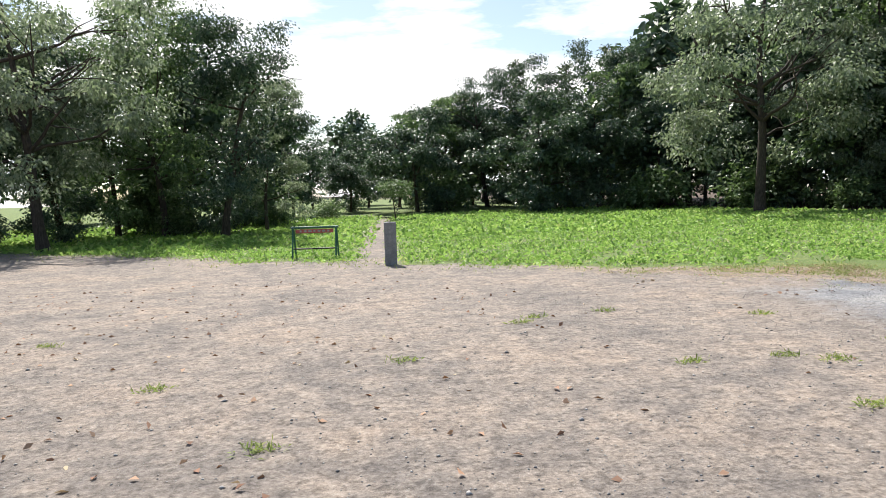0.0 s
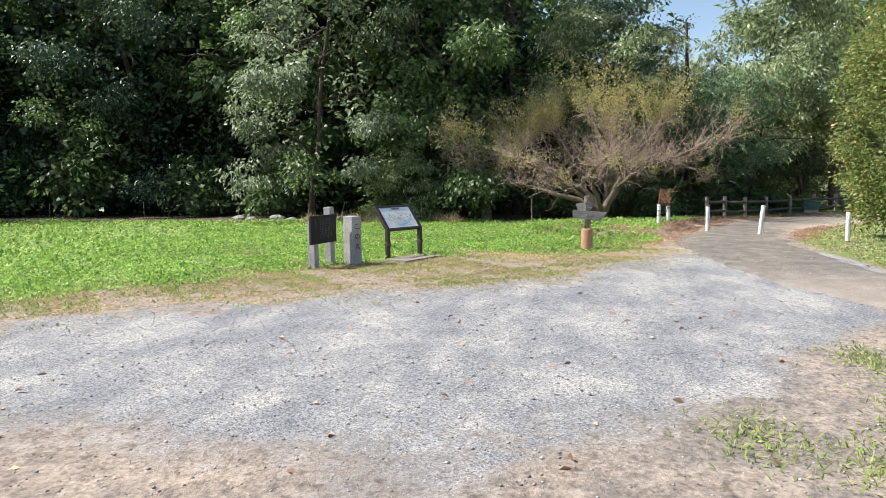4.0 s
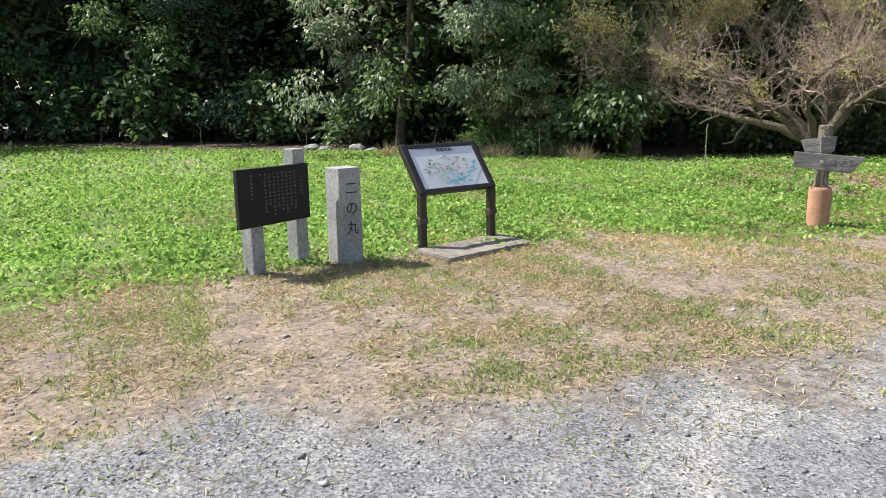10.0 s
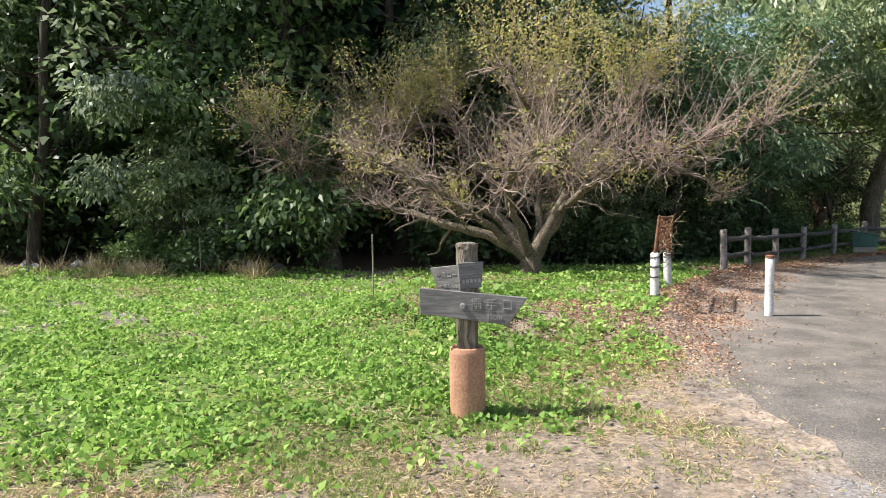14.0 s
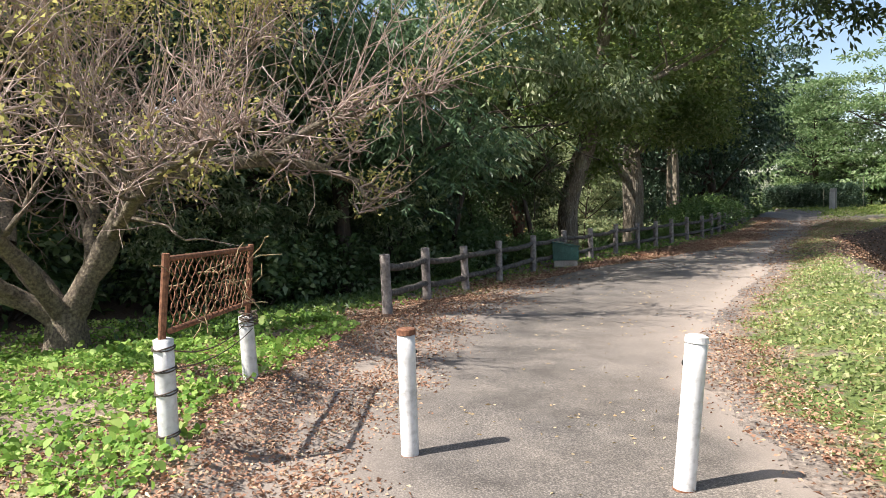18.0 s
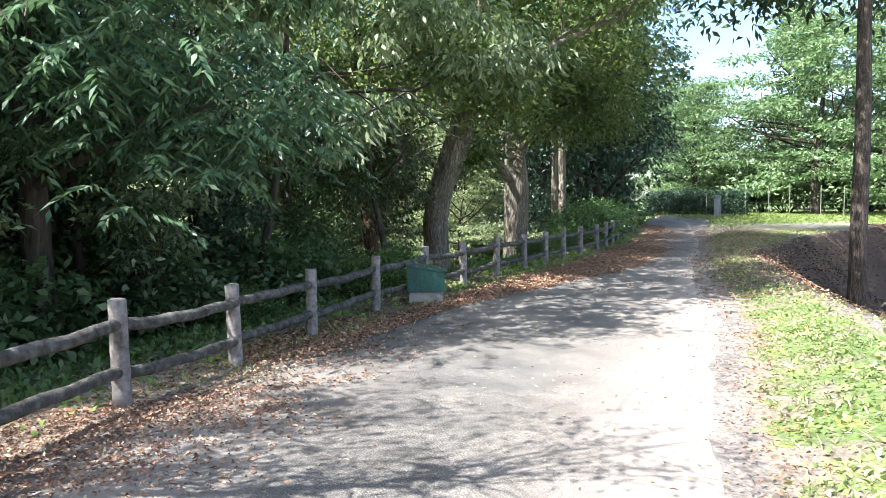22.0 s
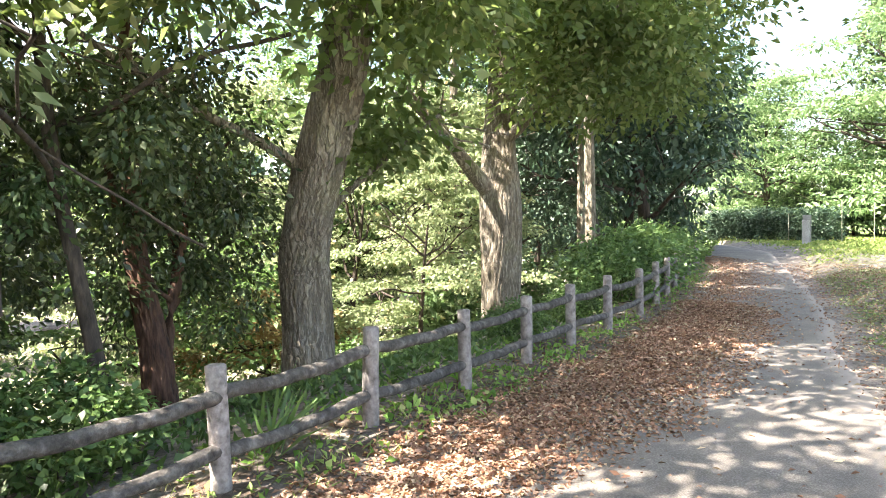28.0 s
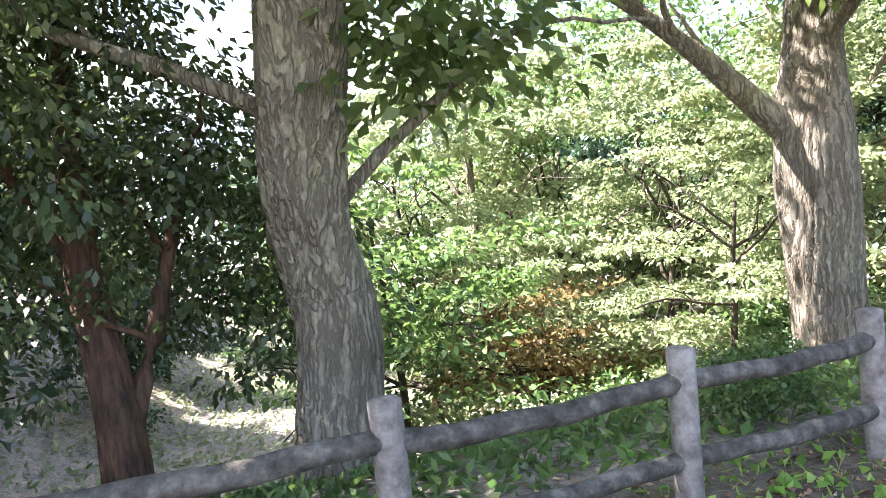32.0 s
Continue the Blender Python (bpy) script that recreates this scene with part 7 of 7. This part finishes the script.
x, y = scatter(330000, 11.0, 42.0, -24.0, 1.0, lambda x, y: verge_here(x, y) * (0.25 + 0.75 * ease(-0.35, 0.3, 0.6 * waves(x + 0.6 * y, y - 0.4 * x, 1.7, 2.0) + 0.6 * waves(y, x, 4.9, 1.0))) * (1 - 0.5 * ease(28.5, 31.0, x)))
blades("verge_plants", "broad-leaved green weeds on the sunny verge", x, y, 0.05, 0.034, LEAF_VERGE, 0.6, 0.004)
x, y = scatter(150000, 11.0, 46.0, -24.0, 1.0, lambda x, y: verge_here(x, y) * 0.7 + 0.0 * x)
blades("verge_straw", "dry grass on the verge", x, y, 0.09, 0.009, LEAF_DRY, 0.35, 0.0)
x, y = scatter(60000, 34.0, 60.0, -44.0, -14.0, lambda x, y: ease(0.4, 1.5, -side(x, y, RIGHT_EDGE)[0]) * ease(43.5, 46.5, x))
blades("far_lawn", "sunlit lawn beyond the bend", x, y, 0.12, 0.06, LEAF_GRASS, 0.6, 0.0)


def foot_here(x, y):
    f, _ = side(x, y, FENCE)
    p, _ = side(x, y, LEFT_EDGE)
    return ease(0.35, 0.9, p) * (1 - ease(0.2, 1.5, f))


x, y = scatter(120000, 22.0, 47.0, -21.0, 4.4, lambda x, y: foot_here(x, y) * ease(-0.35, 0.4, 0.7 * waves(x, y, 1.6, 7.0) + 0.5 * waves(y, x, 4.7, 2.0)) * (x > 22.6))
blades("fence_weeds", "green weeds growing along the log fence", x, y, 0.07, 0.045, LEAF_CLOVER, 0.8, 0.0)


x, y = scatter(90000, 28.5, 46.0, -20.0, 1.0, lambda x, y: ease(-0.7, -0.35, side(x, y, FENCE)[0] + 0.2 * waves(x, y, 2.3, 6.0)) * (1 - ease(0.0, 0.5, side(x, y, FENCE)[0])) * (0.25 + 0.75 * ease(-0.4, 0.3, waves(y, x, 3.3, 5.0))))
blades("fence_grass", "short green and straw-coloured grass at the foot of the log fence", x, y, 0.085, 0.009, LEAF_GRASS, 0.8, 0.0)


def behind(x, y):
    f, _ = side(x, y, FENCE)
    return ease(0.3, 1.0, f) * (1 - ease(2.0, 4.5, f))


x, y = scatter(150000, 27.0, 50.0, -20.0, 4.0, lambda x, y: behind(x, y) * 0.8)
blades("hollow_plants", "dense green plants on the slope behind the fence", x, y, 0.10, 0.05, LEAF_SHADE, 0.8, 0.0)
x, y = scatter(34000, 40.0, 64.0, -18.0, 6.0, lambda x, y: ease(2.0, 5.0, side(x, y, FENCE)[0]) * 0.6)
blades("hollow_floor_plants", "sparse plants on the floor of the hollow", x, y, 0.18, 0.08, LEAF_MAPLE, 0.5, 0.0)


tuft = thing("grass_tuft", "tuft of long green grass leaning through the log fence", "grass")
for k in range(26):
    d = rng.normal(size=(1, 3)) * np.array([0.5, 0.5, 0.2]) + np.array([-0.15, -0.25, 1.0])
    sub("blade", leaf_mesh("blade", leaf_quads(rng.normal(size=(1, 3)) * np.array([0.05, 0.05, 0.0]), d, 0.55, 0.03, rng, 0.2), LEAF_LIGHT), tuft)
put(tuft, 34.46, -5.8)


def litter_here(x, y):
    p, _ = side(x, y, LEFT_EDGE)
    f, _ = side(x, y, FENCE)
    r, _ = side(x, y, RIGHT_EDGE)
    strip = (0.8 + 0.2 * ease(29.0, 32.0, x)) * ease(-0.35 - 1.3 * ease(31.0, 34.5, x) - 0.35 * ease(31.0, 34.0, x) * waves(x, y, 1.7, 4.0), -0.1, p) * (1 - ease(-0.1, 0.9, f)) * (1 - 0.72 * ease(-0.75, -0.25, f + 0.25 * waves(x, y, 2.9, 1.0)) * ease(30.0, 32.0, x))
    on_path = 0.045 * ease(29.5, 33.0, x) * (r > -0.3) * (p < 0.2)
    right_strip = 0.55 * ease(-0.15, 0.1, -r + 0.15 * waves(x, y, 3.1)) * (1 - ease(0.25, 0.75, -r)) * (1 - ease(28.0, 30.0, x))
    edge = (0.09 + 0.15 * ease(28.0, 31.0, x)) * ease(-0.5, 0.1, -r) * (1 - ease(0.1 + 1.2 * ease(28.0, 31.0, x), 1.2 + 1.8 * ease(28.0, 31.0, x), -r)) * ease(20.0, 22.0, x)
    spill = 0.75 * ease(-1.15, -0.15, p + 0.35 * waves(x, y, 2.1, 3.0)) * ease(21.0, 22.4, x) * (1 - ease(29.0, 31.0, x)) * (1 - ease(0.0, 0.6, p))
    plum_side = 0.8 * ease(19.5, 22.0, x) * (1 - ease(27, 29, x)) * ease(-0.1, 0.4, p) * (1 - ease(2.6, 4.6, p)) * ease(-0.6, 0.3, waves(x, y, 1.3, 4.0))
    return np.maximum(np.maximum(np.maximum(strip, on_path), spill), np.maximum(np.maximum(edge, right_strip), plum_side)) * ease(19.5, 21.5, x)


x, y = scatter(470000, 19.0, 48.0, -22.0, 4.5, litter_here)
nx, ny = scatter(150000, 19.5, 28.5, -2.0, 6.5, litter_here)
fx, fy = scatter(330000, 29.5, 41.0, -14.0, -1.0, lambda x, y: litter_here(x, y) * (litter_here(x, y) > 0.3))
x, y = np.r_[x, nx, fx], np.r_[y, ny, fy]
lift = np.where(side(x, y, LEFT_EDGE)[0] < 0.1, 0.042, 0.008)
n = len(x)
d = rng.normal(size=(n, 3))
d[:, 2] *= 0.18
size = 0.026 + 0.012 * ease(27.0, 30.5, x)
v = leaf_quads(np.stack([x, y, height(x, y) + lift], -1), d, size * rng.lognormal(0, 0.3, n), size * 0.62, rng, 0.3)
fallen = new("fallen_leaves", leaf_mesh("fallen_leaves", v, LEAF_FALLEN))
tagged(fallen, "brown fallen leaves along the fence and on the path", "leaves", kind="stuff")
x, y = scatter(16000, 14.0, 31.0, -8.0, 3.2, lambda x, y: (side(x, y, LEFT_EDGE)[0] < 0.0) * (side(x, y, RIGHT_EDGE)[0] > 0.0) * (0.12 + 0.5 * ease(0.2, 0.7, waves(x, y, 1.4, 6.0))))
d = rng.normal(size=(len(x), 3))
d[:, 2] *= 0.1
bits = new("path_debris", leaf_mesh("path_debris", leaf_quads(np.stack([x, y, height(x, y) + 0.046], -1), d, 0.034, 0.014, rng, 0.1), LEAF_DRY))
tagged(bits, "straw and dry leaf scraps scattered on the asphalt", "leaves", kind="stuff")
x, y = scatter(110000, 26.5, 46.0, -34.0, -6.0, lambda x, y: ease(0.0, 1.0, -side(x, y, RIGHT_EDGE)[0] - crest(x)) * (1 - ease(13, 18, -side(x, y, RIGHT_EDGE)[0])) * (1 - ease(43, 45, x)))
d = rng.normal(size=(len(x), 3))
d[:, 2] *= 0.2
hollow = new("hollow_leaves", leaf_mesh("hollow_leaves", leaf_quads(np.stack([x, y, height(x, y) + 0.01], -1), d, 0.065, 0.038, rng, 0.15), LEAF_OLD))
tagged(hollow, "brown leaf litter in the hollow beside the path", "leaves", kind="stuff")
x, y = scatter(1500, -8.0, 12.0, 3.0, 18.0, lambda x, y: ease(0.2, 2.0, -side(x, y, LAWN_EDGE)[0]) * (0.25 + 0.75 * ease(4.0, -4.0, x)))
d = rng.normal(size=(len(x), 3))
d[:, 2] *= 0.25
dl = new("scattered_leaves", leaf_mesh("scattered_leaves", leaf_quads(np.stack([x, y, height(x, y) + 0.01], -1), d, 0.07, 0.04, rng, 0.2), LEAF_FALLEN))
tagged(dl, "scattered brown leaves on the bare earth", "leaves", kind="stuff")


# loose stones
def stones(name, label, x, y, size, mat):
    n = len(x)
    base = np.array([(1, 0, 0), (-1, 0, 0), (0, 1, 0), (0, -1, 0), (0, 0, 0.8), (0, 0, -0.5)], float)
    f = np.array([(0, 2, 4), (2, 1, 4), (1, 3, 4), (3, 0, 4), (2, 0, 5), (1, 2, 5), (3, 1, 5), (0, 3, 5)])
    a = rng.uniform(0, 6.28, n)
    s = size * rng.lognormal(0, 0.45, n)
    v = base[None] * (s[:, None, None] * rng.uniform(0.6, 1.3, (n, 6, 1)))
    c, sn = np.cos(a)[:, None], np.sin(a)[:, None]
    v = np.stack([v[..., 0] * c - v[..., 1] * sn, v[..., 0] * sn + v[..., 1] * c, v[..., 2] * 0.75], -1)
    v += np.stack([x, y, height(x, y) + s * 0.2], -1)[:, None]
    fs = (np.arange(n)[:, None, None] * 6 + f[None]).reshape(-1, 3)
    return tagged(new(name, mesh_of(name, v.reshape(-1, 3), fs, mat)), label, "stones", kind="stuff")


m, nodes, links, b = material("loose_stone", 0.9)
geo = nodes.new("ShaderNodeNewGeometry")
links.new(ramp_node(nodes, links, geo.outputs["Random Per Island"], [(0.0, (0.13, 0.13, 0.135)), (0.5, (0.27, 0.265, 0.26)), (1.0, (0.48, 0.46, 0.44))]).outputs["Color"], b.inputs["Base Color"])
LOOSE = m


def gravel_here(x, y):
    d, _ = side(x, y, LAWN_EDGE)
    return ease(4.5, 9.0, x) * ease(-0.7, 0.9, y - (9.6 - 0.68 * x)) * ease(-0.6, 1.2, -d) * (1 - ease(16.0, 20.0, x)) * np.clip(1.15 - away(x, y) / 6, 0.12, 1)


x, y = scatter(80000, 2.0, 20.0, 1.5, 13.5, gravel_here)
stones("gravel", "loose grey gravel of the forecourt", x, y, 0.0058, LOOSE)
x, y = scatter(56000, -9.0, 20.0, 2.0, 20.0, lambda x, y: ease(0.0, 1.0, -side(x, y, LAWN_EDGE)[0]) * np.clip(1.2 - away(x, y) / 9, 0.08, 1))
stones("pebbles", "scattered pebbles and clods on the bare earth", x, y, 0.0062, LOOSE)
